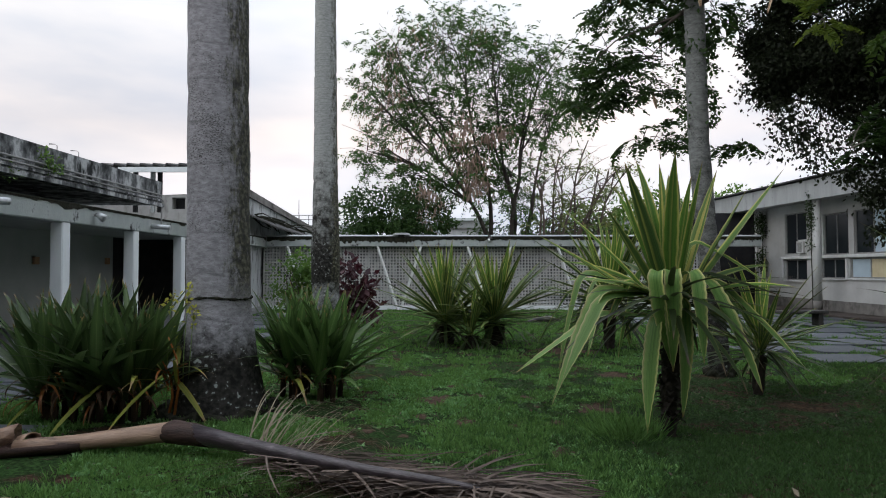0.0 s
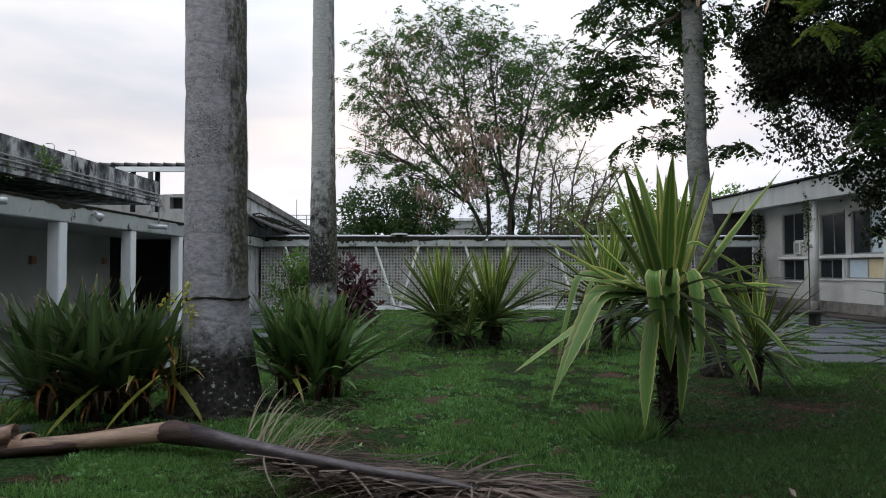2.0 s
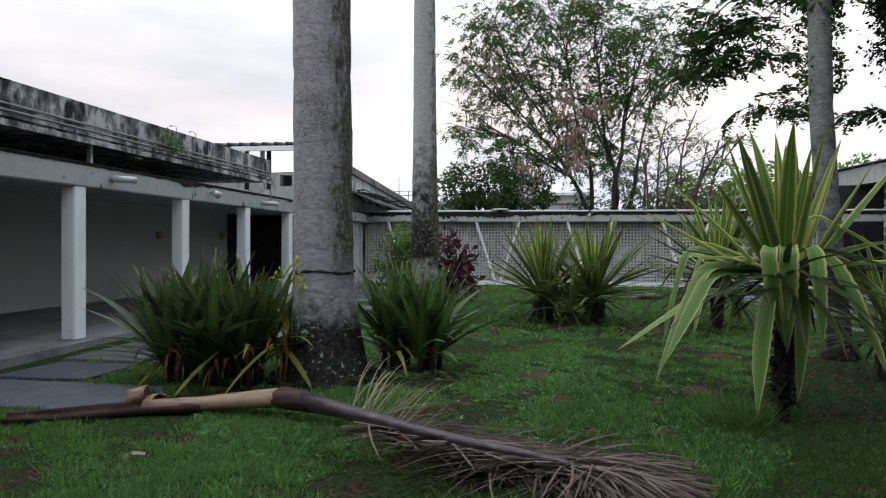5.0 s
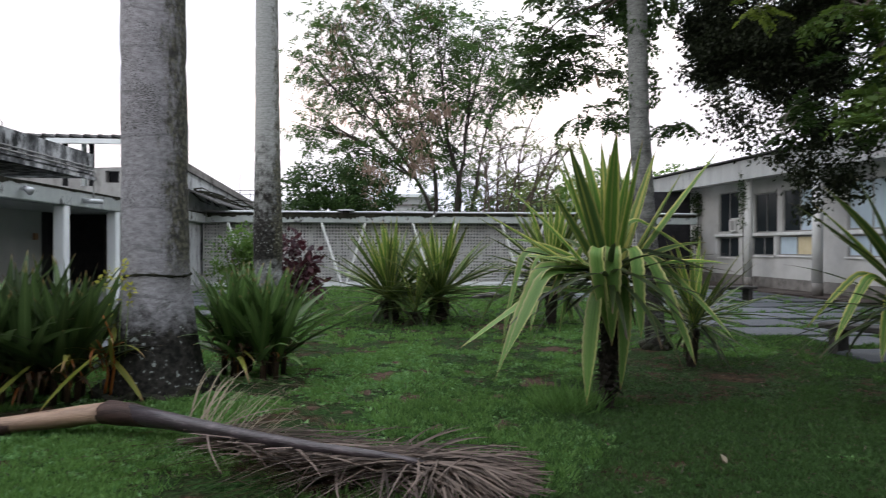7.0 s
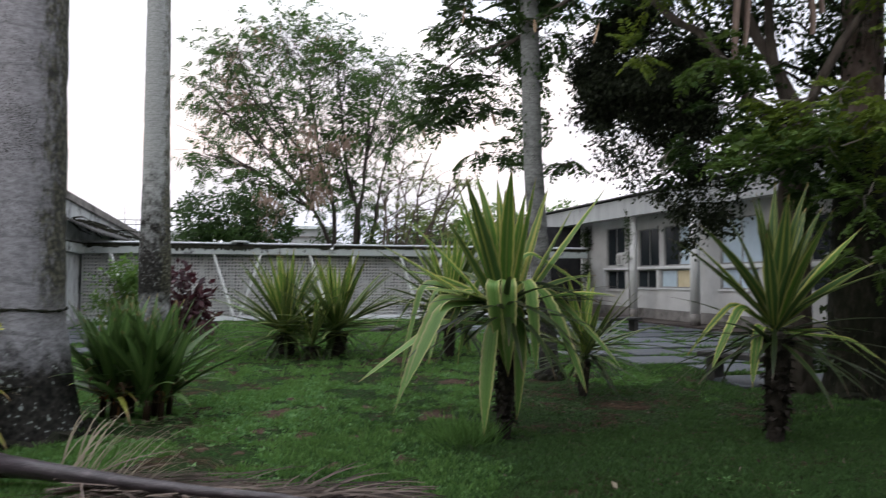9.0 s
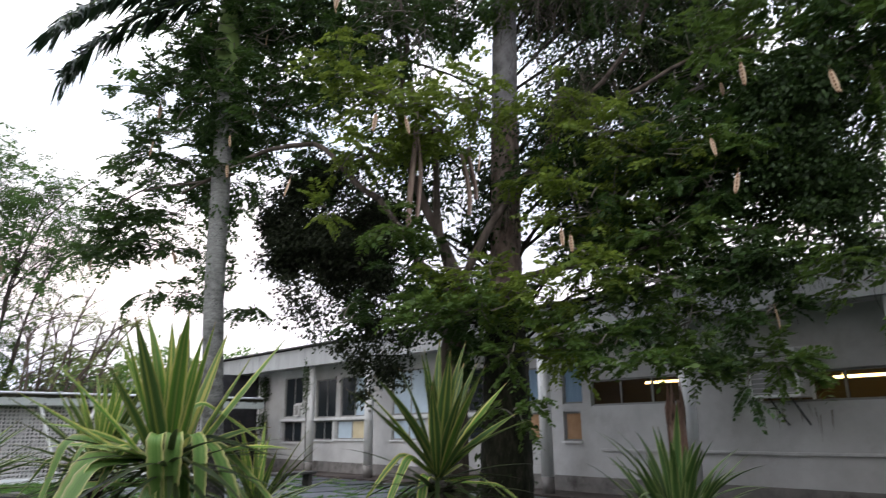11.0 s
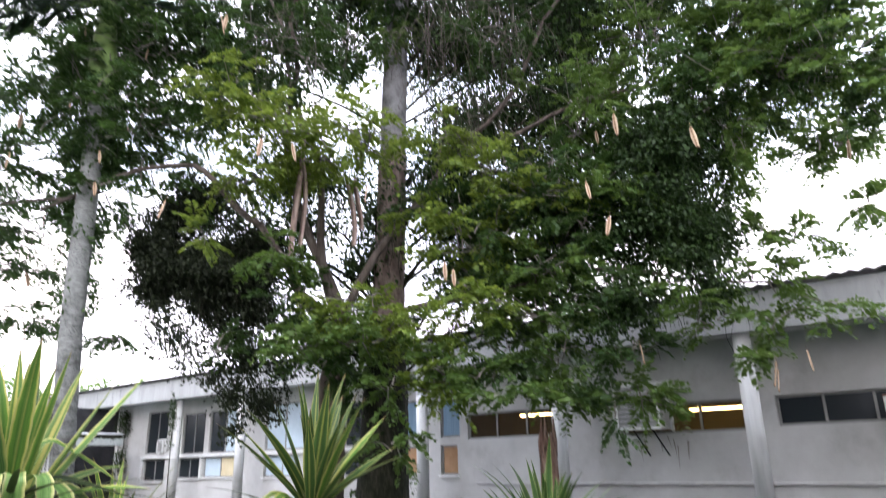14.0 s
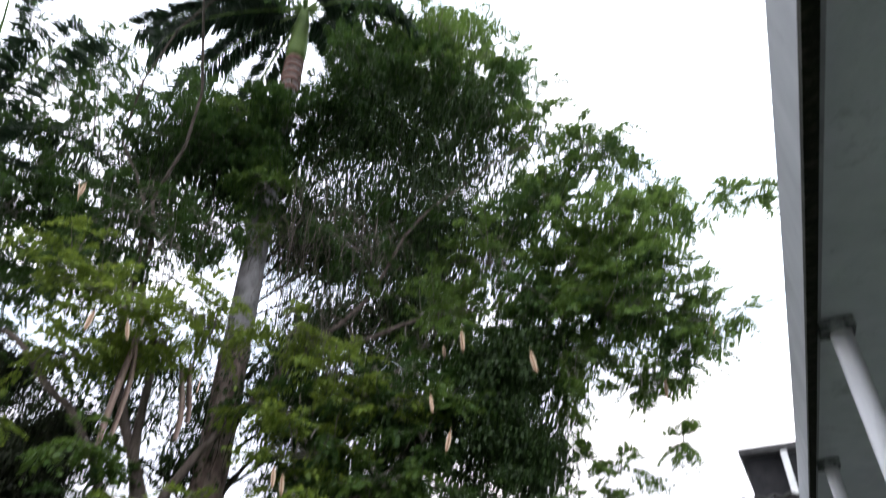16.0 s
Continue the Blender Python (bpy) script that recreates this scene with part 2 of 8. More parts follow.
M_BEAM = mat("patchy_painted_beam", [(0.3, (0.29, 0.32, 0.31)), (0.7, (0.41, 0.44, 0.43))], 2.2, stretch=(1, 1, 0.7),
             stain=(0.05, 0.05, 0.05), stain_scale=2.2, stain_range=(0.55, 0.62), rough=0.85, bump=0.3)
M_COLUMN = mat("pale_grey_painted_concrete", [(0.3, (0.64, 0.68, 0.69)), (0.7, (0.77, 0.80, 0.81))], 3.0, stretch=(1, 1, 0.4),
               stain=(0.25, 0.27, 0.27), stain_scale=2.2, stain_range=(0.58, 0.8), rough=0.8, bump=0.12)
M_DADO = mat("grey_cement_dado", [(0.3, (0.13, 0.124, 0.118)), (0.7, (0.26, 0.245, 0.232))], 2.5, stain=(0.045, 0.04, 0.036),
             stain_scale=1.2, stain_range=(0.52, 0.68), rough=0.9, bump=0.3)
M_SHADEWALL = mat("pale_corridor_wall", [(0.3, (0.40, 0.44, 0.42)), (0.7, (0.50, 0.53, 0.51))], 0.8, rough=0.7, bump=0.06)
# Near-black of doors and rails; also paints the shade of rooms, passage and recesses.
M_DARK = mat("dark_paint_and_shade", [(0.3, (0.020, 0.020, 0.022)), (0.7, (0.042, 0.042, 0.046))], 3.0, rough=0.8, spec=0.15)
M_DOOR = mat("dull_brown_door_paint", [(0.3, (0.05, 0.048, 0.044)), (0.7, (0.085, 0.08, 0.074))], 3.0, rough=0.7, spec=0.2)
M_ROOF = mat("dark_weathered_sheet", [(0.3, (0.03, 0.03, 0.032)), (0.7, (0.09, 0.088, 0.085))], 5.0, rough=0.85, bump=0.2)
M_SLAB = mat("grey_slate_paver", [(0.3, (0.040, 0.046, 0.054)), (0.7, (0.094, 0.103, 0.116))], 3.5, stain=(0.034, 0.042, 0.034),
             stain_scale=1.8, stain_range=(0.55, 0.75), rough=0.55, bump=0.35, vary=0.25)
M_STONE = mat("rough_stone_bench", [(0.3, (0.032, 0.031, 0.029)), (0.7, (0.08, 0.077, 0.074))], 6.0, rough=0.9, bump=0.4)
M_FLOOR = mat("dark_cement_walk", [(0.3, (0.14, 0.145, 0.15)), (0.7, (0.24, 0.24, 0.245))], 2.0, stain=(0.07, 0.07, 0.07),
              stain_scale=0.8, rough=0.6, bump=0.15)
M_GLASS = glass_mat("dark_window_glass")
M_CLEAR = clear_mat("window_glass_clear")
M_LAMP = lamp_mat("warm_tube_light", (1.0, 0.70, 0.22), 26.0)
M_FRAME = mat("grey_window_frame", [(0.3, (0.20, 0.20, 0.20)), (0.7, (0.32, 0.32, 0.31))], 5.0, rough=0.6, bump=0.05)
M_WFRAME = mat("white_window_trim", [(0.3, (0.62, 0.63, 0.63)), (0.7, (0.75, 0.76, 0.76))], 4.0, rough=0.6, bump=0.05)
M_BLUE = mat("blue_curtain_cloth", [(0.3, (0.16, 0.25, 0.36)), (0.7, (0.26, 0.37, 0.48))], 3.0, stretch=(1, 9, 0.4), rough=0.9, bump=0.1)
M_PALEBLUE = mat("pale_blue_blind", [(0.3, (0.42, 0.52, 0.60)), (0.7, (0.52, 0.62, 0.70))], 2.0, rough=0.8, bump=0.05)
M_CARD = mat("brown_cardboard", [(0.3, (0.34, 0.20, 0.11)), (0.7, (0.48, 0.30, 0.18))], 3.0, rough=0.9, bump=0.1)
M_CREAM = mat("cream_board", [(0.3, (0.55, 0.47, 0.30)), (0.7, (0.66, 0.58, 0.40))], 3.0, rough=0.9, bump=0.05)
M_REDWOOD = mat("rusty_red_wood", [(0.3, (0.16, 0.07, 0.05)), (0.7, (0.26, 0.13, 0.10))], 8.0, rough=0.85, bump=0.2)
M_WALKEAST = mat("red_brown_stained_walk", [(0.3, (0.040, 0.032, 0.028)), (0.7, (0.10, 0.084, 0.076))], 1.5, stain=(0.022, 0.016, 0.014), stain_scale=0.7, stain_range=(0.45, 0.62), rough=0.7, bump=0.25)
M_RUSTRUN = mat("rusty_drip", [(0.3, (0.16, 0.14, 0.125)), (0.7, (0.30, 0.275, 0.255))], 9.0, rough=0.8, bump=0.1)
M_METAL = mat("galvanised_pipe", [(0.3, (0.42, 0.44, 0.46)), (0.7, (0.55, 0.57, 0.58))], 7.0, rough=0.45, metal=0.5, bump=0.05)
M_ACGREY = mat("grey_appliance_plastic", [(0.3, (0.42, 0.42, 0.42)), (0.7, (0.55, 0.55, 0.54))], 5.0, rough=0.5, bump=0.03)
M_PALM = mat("grey_palm_bark", [(0.32, (0.13, 0.125, 0.13)), (0.48, (0.25, 0.245, 0.255)), (0.70, (0.36, 0.355, 0.37))], 5.0,
             stretch=(1, 1, 0.8), stain=(0.045, 0.045, 0.04), stain_scale=11.0, stain_range=(0.60, 0.69), rough=0.9, bump=0.6, bump_scale=60.0)


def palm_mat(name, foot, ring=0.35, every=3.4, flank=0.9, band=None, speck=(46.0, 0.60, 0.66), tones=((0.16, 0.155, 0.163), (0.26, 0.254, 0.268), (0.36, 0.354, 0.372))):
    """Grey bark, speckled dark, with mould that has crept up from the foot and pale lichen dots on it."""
    m = mat(name, list(zip((0.30, 0.5, 0.70), tones)), 13.0, stretch=(1, 1, 2.2), stain=(0.06, 0.058, 0.055),
            stain_scale=speck[0], stain_range=speck[1:], drift=0.55, rough=0.9, bump=0.55, bump_scale=60.0)
    n, l = m.node_tree.nodes, m.node_tree.links
    p = n["Principled BSDF"]
    old = p.inputs["Base Color"].links[0].from_socket
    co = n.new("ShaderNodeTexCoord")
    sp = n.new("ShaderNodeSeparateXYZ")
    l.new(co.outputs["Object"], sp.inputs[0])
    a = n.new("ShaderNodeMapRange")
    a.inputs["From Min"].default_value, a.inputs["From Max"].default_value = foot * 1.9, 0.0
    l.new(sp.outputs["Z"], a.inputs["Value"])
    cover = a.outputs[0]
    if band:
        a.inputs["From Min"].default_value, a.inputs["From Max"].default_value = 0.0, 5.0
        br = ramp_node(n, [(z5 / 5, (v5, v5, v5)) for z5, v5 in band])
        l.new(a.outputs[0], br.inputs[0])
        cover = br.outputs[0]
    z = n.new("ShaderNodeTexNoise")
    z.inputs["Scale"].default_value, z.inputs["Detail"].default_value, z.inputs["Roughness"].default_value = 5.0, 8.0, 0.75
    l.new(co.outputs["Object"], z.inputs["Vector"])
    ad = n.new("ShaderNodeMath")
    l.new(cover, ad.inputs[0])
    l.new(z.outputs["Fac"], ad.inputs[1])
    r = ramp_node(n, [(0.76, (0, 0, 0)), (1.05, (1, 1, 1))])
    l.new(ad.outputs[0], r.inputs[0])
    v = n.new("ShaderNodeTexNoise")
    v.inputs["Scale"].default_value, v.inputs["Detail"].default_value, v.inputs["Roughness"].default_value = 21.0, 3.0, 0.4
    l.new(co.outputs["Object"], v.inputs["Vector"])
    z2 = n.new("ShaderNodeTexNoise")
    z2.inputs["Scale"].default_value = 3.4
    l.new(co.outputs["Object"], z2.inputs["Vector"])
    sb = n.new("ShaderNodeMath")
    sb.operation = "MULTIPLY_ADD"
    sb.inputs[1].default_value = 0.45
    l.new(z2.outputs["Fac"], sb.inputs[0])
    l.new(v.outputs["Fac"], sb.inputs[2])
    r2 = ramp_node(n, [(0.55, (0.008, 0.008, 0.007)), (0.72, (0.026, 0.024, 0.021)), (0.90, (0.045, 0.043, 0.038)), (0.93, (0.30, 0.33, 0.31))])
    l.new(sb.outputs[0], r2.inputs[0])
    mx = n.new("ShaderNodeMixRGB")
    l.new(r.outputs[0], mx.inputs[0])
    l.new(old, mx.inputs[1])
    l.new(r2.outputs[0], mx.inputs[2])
    # leaf-scar rings, and mossy streaks down one flank
    wob = n.new("ShaderNodeMath")
    wob.operation = "MULTIPLY_ADD"
    wob.inputs[1].default_value = every
    z3 = n.new("ShaderNodeTexNoise")
    z3.inputs["Scale"].default_value, z3.inputs["Detail"].default_value = 0.8, 3.0
    l.new(co.outputs["Object"], z3.inputs["Vector"])
    z3m = n.new("ShaderNodeMath")
    z3m.operation = "MULTIPLY"
    z3m.inputs[1].default_value = 1.6
    l.new(z3.outputs["Fac"], z3m.inputs[0])
    l.new(sp.outputs["Z"], wob.inputs[0])
    l.new(z3m.outputs[0], wob.inputs[2])
    fc = n.new("ShaderNodeMath")
    fc.operation = "FRACT"
    l.new(wob.outputs[0], fc.inputs[0])
    rr3 = ramp_node(n, [(0.0, (0.30, 0.30, 0.30)), (0.05, (0.45, 0.45, 0.45)), (0.075, (1, 1, 1)), (0.30, (1, 1, 1)), (0.33, (0.72, 0.72, 0.72)), (0.37, (1, 1, 1)), (0.62, (1, 1, 1)), (0.64, (0.80, 0.80, 0.80)), (0.67, (1, 1, 1))])
    l.new(fc.outputs[0], rr3.inputs[0])
    m3 = n.new("ShaderNodeMixRGB")
    m3.blend_type = "MULTIPLY"
    m3.inputs[0].default_value = ring
    l.new(mx.outputs[0], m3.inputs[1])
    l.new(rr3.outputs[0], m3.inputs[2])
    z4 = n.new("ShaderNodeTexNoise")
    z4.inputs["Scale"].default_value, z4.inputs["Detail"].default_value, z4.inputs["Roughness"].default_value = 13.0, 8.0, 0.8
    mp4 = n.new("ShaderNodeMapping")
    mp4.inputs["Scale"].default_value = (1.0, 1.0, 0.35)
    l.new(co.outputs["Object"], mp4.inputs["Vector"])
    l.new(mp4.outputs[0], z4.inputs["Vector"])
    fl = n.new("ShaderNodeMath")
    fl.operation = "MULTIPLY_ADD"
    fl.inputs[1].default_value = flank
    l.new(sp.outputs["X"], fl.inputs[0])
    l.new(z4.outputs["Fac"], fl.inputs[2])
    r4 = ramp_node(n, [(0.66, (0, 0, 0)), (0.80, (0.88, 0.88, 0.88))])
    l.new(fl.outputs[0], r4.inputs[0])
    above = n.new("ShaderNodeMapRange")
    above.inputs["From Min"].default_value, above.inputs["From Max"].default_value = 1.0, 1.5
    l.new(sp.outputs["Z"], above.inputs["Value"])
    m4f = n.new("ShaderNodeMath")
    m4f.operation = "MULTIPLY"
    l.new(r4.outputs[0], m4f.inputs[0])
    l.new(above.outputs[0], m4f.inputs[1])
    moss = ramp_node(n, [(0.35, (0.022, 0.022, 0.016)), (0.52, (0.055, 0.055, 0.032)), (0.62, (0.13, 0.125, 0.085))])
    l.new(v.outputs["Fac"], moss.inputs[0])
    m4 = n.new("ShaderNodeMixRGB")
    l.new(m4f.outputs[0], m4.inputs[0])
    l.new(m3.outputs[0], m4.inputs[1])
    l.new(moss.outputs[0], m4.inputs[2])
    l.new(m4.outputs[0], p.inputs["Base Color"])
    return m


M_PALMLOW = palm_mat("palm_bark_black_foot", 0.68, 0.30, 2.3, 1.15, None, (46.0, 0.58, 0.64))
PALETRUNK = ((0.22, 0.226, 0.22), (0.32, 0.33, 0.32), (0.40, 0.41, 0.40))
M_PALMBAND = palm_mat("ringed_palm_bark_dark_band", 1.0, 0.5, 8.0, 1.3, [(0.0, 0.40), (1.15, 0.38), (1.45, 0.66), (1.8, 0.50), (2.5, 0.45), (3.4, 0.32), (4.5, 0.12)], (48.0, 0.66, 0.72), PALETRUNK)
M_PALMMOSS = palm_mat("mossy_ringed_palm_bark", 1.0, 0.4, 7.0, 1.3, [(0.0, 0.55), (1.2, 0.42), (2.2, 0.36), (3.4, 0.26), (4.8, 0.12)], (40.0, 0.60, 0.68), ((0.15, 0.156, 0.15), (0.235, 0.243, 0.235), (0.32, 0.33, 0.32)))
M_BARK = mat("brown_tree_bark", [(0.3, (0.05, 0.039, 0.032)), (0.7, (0.15, 0.12, 0.10))], 9.0, stretch=(1, 1, 0.3), rough=0.95, bump=0.7)
M_FARBARK = mat("dark_brown_thin_bark", [(0.3, (0.026, 0.022, 0.018)), (0.7, (0.085, 0.072, 0.062))], 9.0, stretch=(1, 1, 0.3), rough=0.95, bump=0.5)
M_PODBARK = mat("dark_grey_tree_bark", [(0.3, (0.05, 0.041, 0.034)), (0.7, (0.155, 0.13, 0.115))], 9.0, stretch=(1, 1, 0.3), rough=0.95, bump=0.7)
M_TWIG = mat("pale_grey_twig_bark", [(0.3, (0.09, 0.08, 0.07)), (0.7, (0.24, 0.22, 0.20))], 6.0, rough=0.9, bump=0.2)
M_MIDBARK = mat("pinkish_brown_palm_bark", [(0.3, (0.085, 0.062, 0.052)), (0.5, (0.17, 0.13, 0.115)), (0.7, (0.27, 0.22, 0.20))], 9.0, stretch=(1, 1, 0.4), stain=(0.03, 0.026, 0.02), stain_scale=5.0, stain_range=(0.55, 0.66), rough=0.9, bump=0.6)
M_VINEBARK = mat("mossy_dark_bark", [(0.32, (0.006, 0.007, 0.004)), (0.5, (0.018, 0.019, 0.012)), (0.7, (0.050, 0.046, 0.036))], 11.0, stretch=(1, 1, 0.35), rough=0.95, bump=1.0, bump_scale=22.0)
M_DRYWOOD = mat("dry_pinkish_sheath", [(0.3, (0.13, 0.085, 0.07)), (0.5, (0.27, 0.20, 0.17)), (0.7, (0.42, 0.34, 0.30))], 12.0, stretch=(1, 1, 0.12), rough=0.9, bump=0.6)
M_TRUNK = mat("shaggy_black_stem", [(0.3, (0.012, 0.010, 0.009)), (0.7, (0.05, 0.042, 0.034))], 14.0, rough=0.95, bump=0.9)
M_LEAFBASE = mat("reddish_leaf_base", [(0.3, (0.10, 0.060, 0.048)), (0.55, (0.20, 0.12, 0.10)), (0.75, (0.32, 0.22, 0.19))], 7.0, rough=0.8, bump=0.3)
M_SHAFT = mat("green_crownshaft", [(0.3, (0.10, 0.17, 0.05)), (0.7, (0.18, 0.25, 0.08))], 4.0, rough=0.45, bump=0.1)
M_FRONDSTEM = mat("dry_frond_stalk", [(0.3, (0.018, 0.013, 0.016)), (0.55, (0.050, 0.039, 0.044)), (0.75, (0.15, 0.122, 0.13))], 7.0,
                  stretch=(0.5, 1.4, 4), rough=0.36, bump=0.3, spec=0.5)
M_SHEATHDARK = mat("dark_brown_sheath_end", [(0.3, (0.016, 0.010, 0.009)), (0.7, (0.085, 0.050, 0.040))], 3.0, stretch=(0.6, 5, 5), rough=0.6, bump=0.4)
M_SHEATH = mat("tan_frond_sheath", [(0.3, (0.13, 0.078, 0.052)), (0.7, (0.37, 0.25, 0.175))], 3.0, stretch=(0.6, 4, 4), rough=0.45, bump=0.35, spec=0.35,
               stain=(0.030, 0.018, 0.018), stain_scale=2.4, stain_range=(0.56, 0.68))
M_STUMP = mat("weathered_red_stump", [(0.3, (0.10, 0.055, 0.042)), (0.5, (0.22, 0.14, 0.115)), (0.7, (0.38, 0.30, 0.27))], 7.0, stretch=(2, 2, 0.4), stain=(0.03, 0.02, 0.018), stain_scale=5.0, stain_range=(0.54, 0.62), rough=0.9, bump=0.7)
M_DEADLEAF = leaf_mat("dry_frond_leaflet", (0.016, 0.012, 0.010), (0.20, 0.155, 0.130), (0.2, 0.13, 0.07), rough=0.8, glow=0.12)
M_POD = leaf_mat("dry_brown_pod_skin", (0.18, 0.125, 0.10), (0.40, 0.30, 0.24), (0.4, 0.25, 0.12), rough=0.7, glow=0.15)
M_GRASS = leaf_mat("grass_blade", (0.041, 0.098, 0.026), (0.182, 0.322, 0.100), (0.14, 0.27, 0.06), rough=0.7, glow=0.35, spec=0.1)
# Fine grass and weeds under the tree, its shade mixed into their colour.
M_FINEGRASS = leaf_mat("thin_shaded_grass_blade", (0.026, 0.062, 0.020), (0.092, 0.165, 0.058), (0.08, 0.15, 0.035), rough=0.7, glow=0.3, spec=0.1)
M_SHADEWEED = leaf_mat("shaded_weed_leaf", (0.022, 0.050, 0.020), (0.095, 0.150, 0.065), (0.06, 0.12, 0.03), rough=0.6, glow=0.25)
M_CLOVER = leaf_mat("lawn_weed_leaf", (0.040, 0.122, 0.040), (0.26, 0.45, 0.18), (0.16, 0.33, 0.07), rough=0.5, glow=0.25)
# Leaf tones of the pod tree: lit, shaded and between, light painted into colour.
M_POD_GREEN = leaf_mat("lit_tree_leaf", (0.032, 0.066, 0.013), (0.204, 0.281, 0.056), (0.221, 0.289, 0.043), rough=0.5, glow=0.44)
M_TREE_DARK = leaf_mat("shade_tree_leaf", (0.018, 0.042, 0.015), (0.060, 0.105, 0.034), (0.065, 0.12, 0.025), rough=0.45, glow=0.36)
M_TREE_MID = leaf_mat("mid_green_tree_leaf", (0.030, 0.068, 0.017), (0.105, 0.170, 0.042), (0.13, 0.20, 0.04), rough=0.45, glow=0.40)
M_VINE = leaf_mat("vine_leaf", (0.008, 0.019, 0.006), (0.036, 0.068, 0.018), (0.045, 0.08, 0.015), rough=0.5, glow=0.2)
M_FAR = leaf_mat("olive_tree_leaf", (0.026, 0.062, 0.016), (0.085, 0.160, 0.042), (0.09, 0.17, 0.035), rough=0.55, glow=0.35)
M_VINEDARK = leaf_mat("blackish_vine_leaf", (0.009, 0.012, 0.007), (0.034, 0.044, 0.022), (0.03, 0.05, 0.015), rough=0.6, glow=0.15)
M_PALEFOL = leaf_mat("pale_young_leaf", (0.10, 0.14, 0.05), (0.26, 0.30, 0.11), (0.25, 0.30, 0.09), rough=0.55, glow=0.4)
M_BUSH = leaf_mat("deep_green_leaf", (0.016, 0.040, 0.010), (0.045, 0.085, 0.02), (0.05, 0.10, 0.02), rough=0.5, glow=0.25)
M_LIME = leaf_mat("light_green_leaf", (0.06, 0.13, 0.03), (0.14, 0.24, 0.06), (0.16, 0.26, 0.05), rough=0.5, glow=0.35)
M_PURPLE = leaf_mat("dark_purple_leaf", (0.022, 0.010, 0.014), (0.075, 0.030, 0.036), (0.10, 0.02, 0.03), rough=0.4, glow=0.2)
M_PALMLEAF = leaf_mat("palm_leaflet", (0.008, 0.022, 0.012), (0.024, 0.045, 0.022), (0.03, 0.06, 0.02), rough=0.45, glow=0.15)
YEL, GRN, DGN = (0.50, 0.48, 0.13), (0.120, 0.230, 0.040), (0.075, 0.165, 0.030)
M_AGAVE = strap_mat("cream_edged_agave_leaf", [(0.0, (0.46, 0.44, 0.18)), (0.09, YEL), (0.15, GRN), (0.36, DGN), (0.46, (0.17, 0.23, 0.06)), (0.52, (0.24, 0.27, 0.07)),
                                              (0.58, DGN), (0.84, GRN), (0.91, YEL), (1.0, (0.46, 0.44, 0.18))])
M_AGAVEPALE = strap_mat("pale_striped_agave_leaf", [(0.0, (0.46, 0.44, 0.23)), (0.07, (0.34, 0.35, 0.14)), (0.15, (0.17, 0.28, 0.08)), (0.5, (0.115, 0.225, 0.055)),
                                                   (0.85, (0.17, 0.28, 0.08)), (0.92, (0.45, 0.46, 0.16)), (1.0, (0.58, 0.55, 0.26))])
M_AGAVEDEEP = strap_mat("deep_green_agave_leaf", [(0.0, (0.30, 0.29, 0.10)), (0.06, (0.20, 0.22, 0.065)), (0.13, (0.060, 0.115, 0.032)), (0.38, (0.042, 0.085, 0.024)), (0.48, (0.24, 0.27, 0.07)), (0.54, (0.20, 0.23, 0.06)), (0.62, (0.042, 0.085, 0.024)), (0.87, (0.060, 0.115, 0.032)), (0.94, (0.20, 0.22, 0.065)), (1.0, (0.30, 0.29, 0.10))])
M_AGAVEYEL = strap_mat("yellow_banded_agave_leaf", [(0.0, (0.50, 0.46, 0.13)), (0.10, (0.46, 0.44, 0.11)), (0.16, (0.12, 0.22, 0.04)), (0.40, (0.09, 0.18, 0.03)), (0.47, (0.44, 0.42, 0.10)), (0.66, (0.40, 0.39, 0.09)), (0.72, (0.10, 0.19, 0.03)), (0.90, (0.14, 0.23, 0.05)), (1.0, (0.48, 0.45, 0.13))])
M_AGAVEDARK = strap_mat("dark_old_agave_leaf", [(0.0, (0.09, 0.10, 0.03)), (0.14, (0.03, 0.05, 0.015)), (0.5, (0.022, 0.040, 0.013)), (0.88, (0.03, 0.05, 0.015)), (1.0, (0.09, 0.10, 0.03))], dry=(0.07, 0.05, 0.03), dry_from=0.86)
M_LILY = strap_mat("dark_strap_leaf", [(0.0, (0.045, 0.078, 0.026)), (0.46, (0.066, 0.108, 0.036)), (0.5, (0.11, 0.15, 0.06)), (0.54, (0.066, 0.108, 0.036)), (1.0, (0.045, 0.078, 0.026))], rough=0.42, vary=0.5)
M_LILYFRESH = strap_mat("mid_green_strap_leaf", [(0.0, (0.060, 0.112, 0.032)), (0.46, (0.100, 0.170, 0.050)), (0.5, (0.16, 0.22, 0.085)), (0.54, (0.100, 0.170, 0.050)), (1.0, (0.060, 0.112, 0.032))], rough=0.42, vary=0.5)
M_THATCH = strap_mat("brown_withered_leaf", [(0.0, (0.05, 0.032, 0.02)), (0.5, (0.10, 0.062, 0.036)), (1.0, (0.05, 0.032, 0.02))], rough=0.8, vary=0.5)
M_GREENSTRAP = strap_mat("fresh_striped_leaf", [(0.0, (0.30, 0.36, 0.14)), (0.2, (0.10, 0.17, 0.05)), (0.5, (0.055, 0.12, 0.035)), (0.8, (0.10, 0.17, 0.05)), (1.0, (0.30, 0.36, 0.14))], dry_from=0.96)
M_LILYYEL = strap_mat("yellowed_strap_leaf", [(0.0, (0.26, 0.27, 0.05)), (0.5, (0.20, 0.23, 0.05)), (1.0, (0.30, 0.26, 0.05))], dry_from=0.8)
M_RUST = mat("rust_orange_stalk", [(0.3, (0.20, 0.06, 0.015)), (0.7, (0.34, 0.12, 0.03))], 6.0, rough=0.7, bump=0.2)
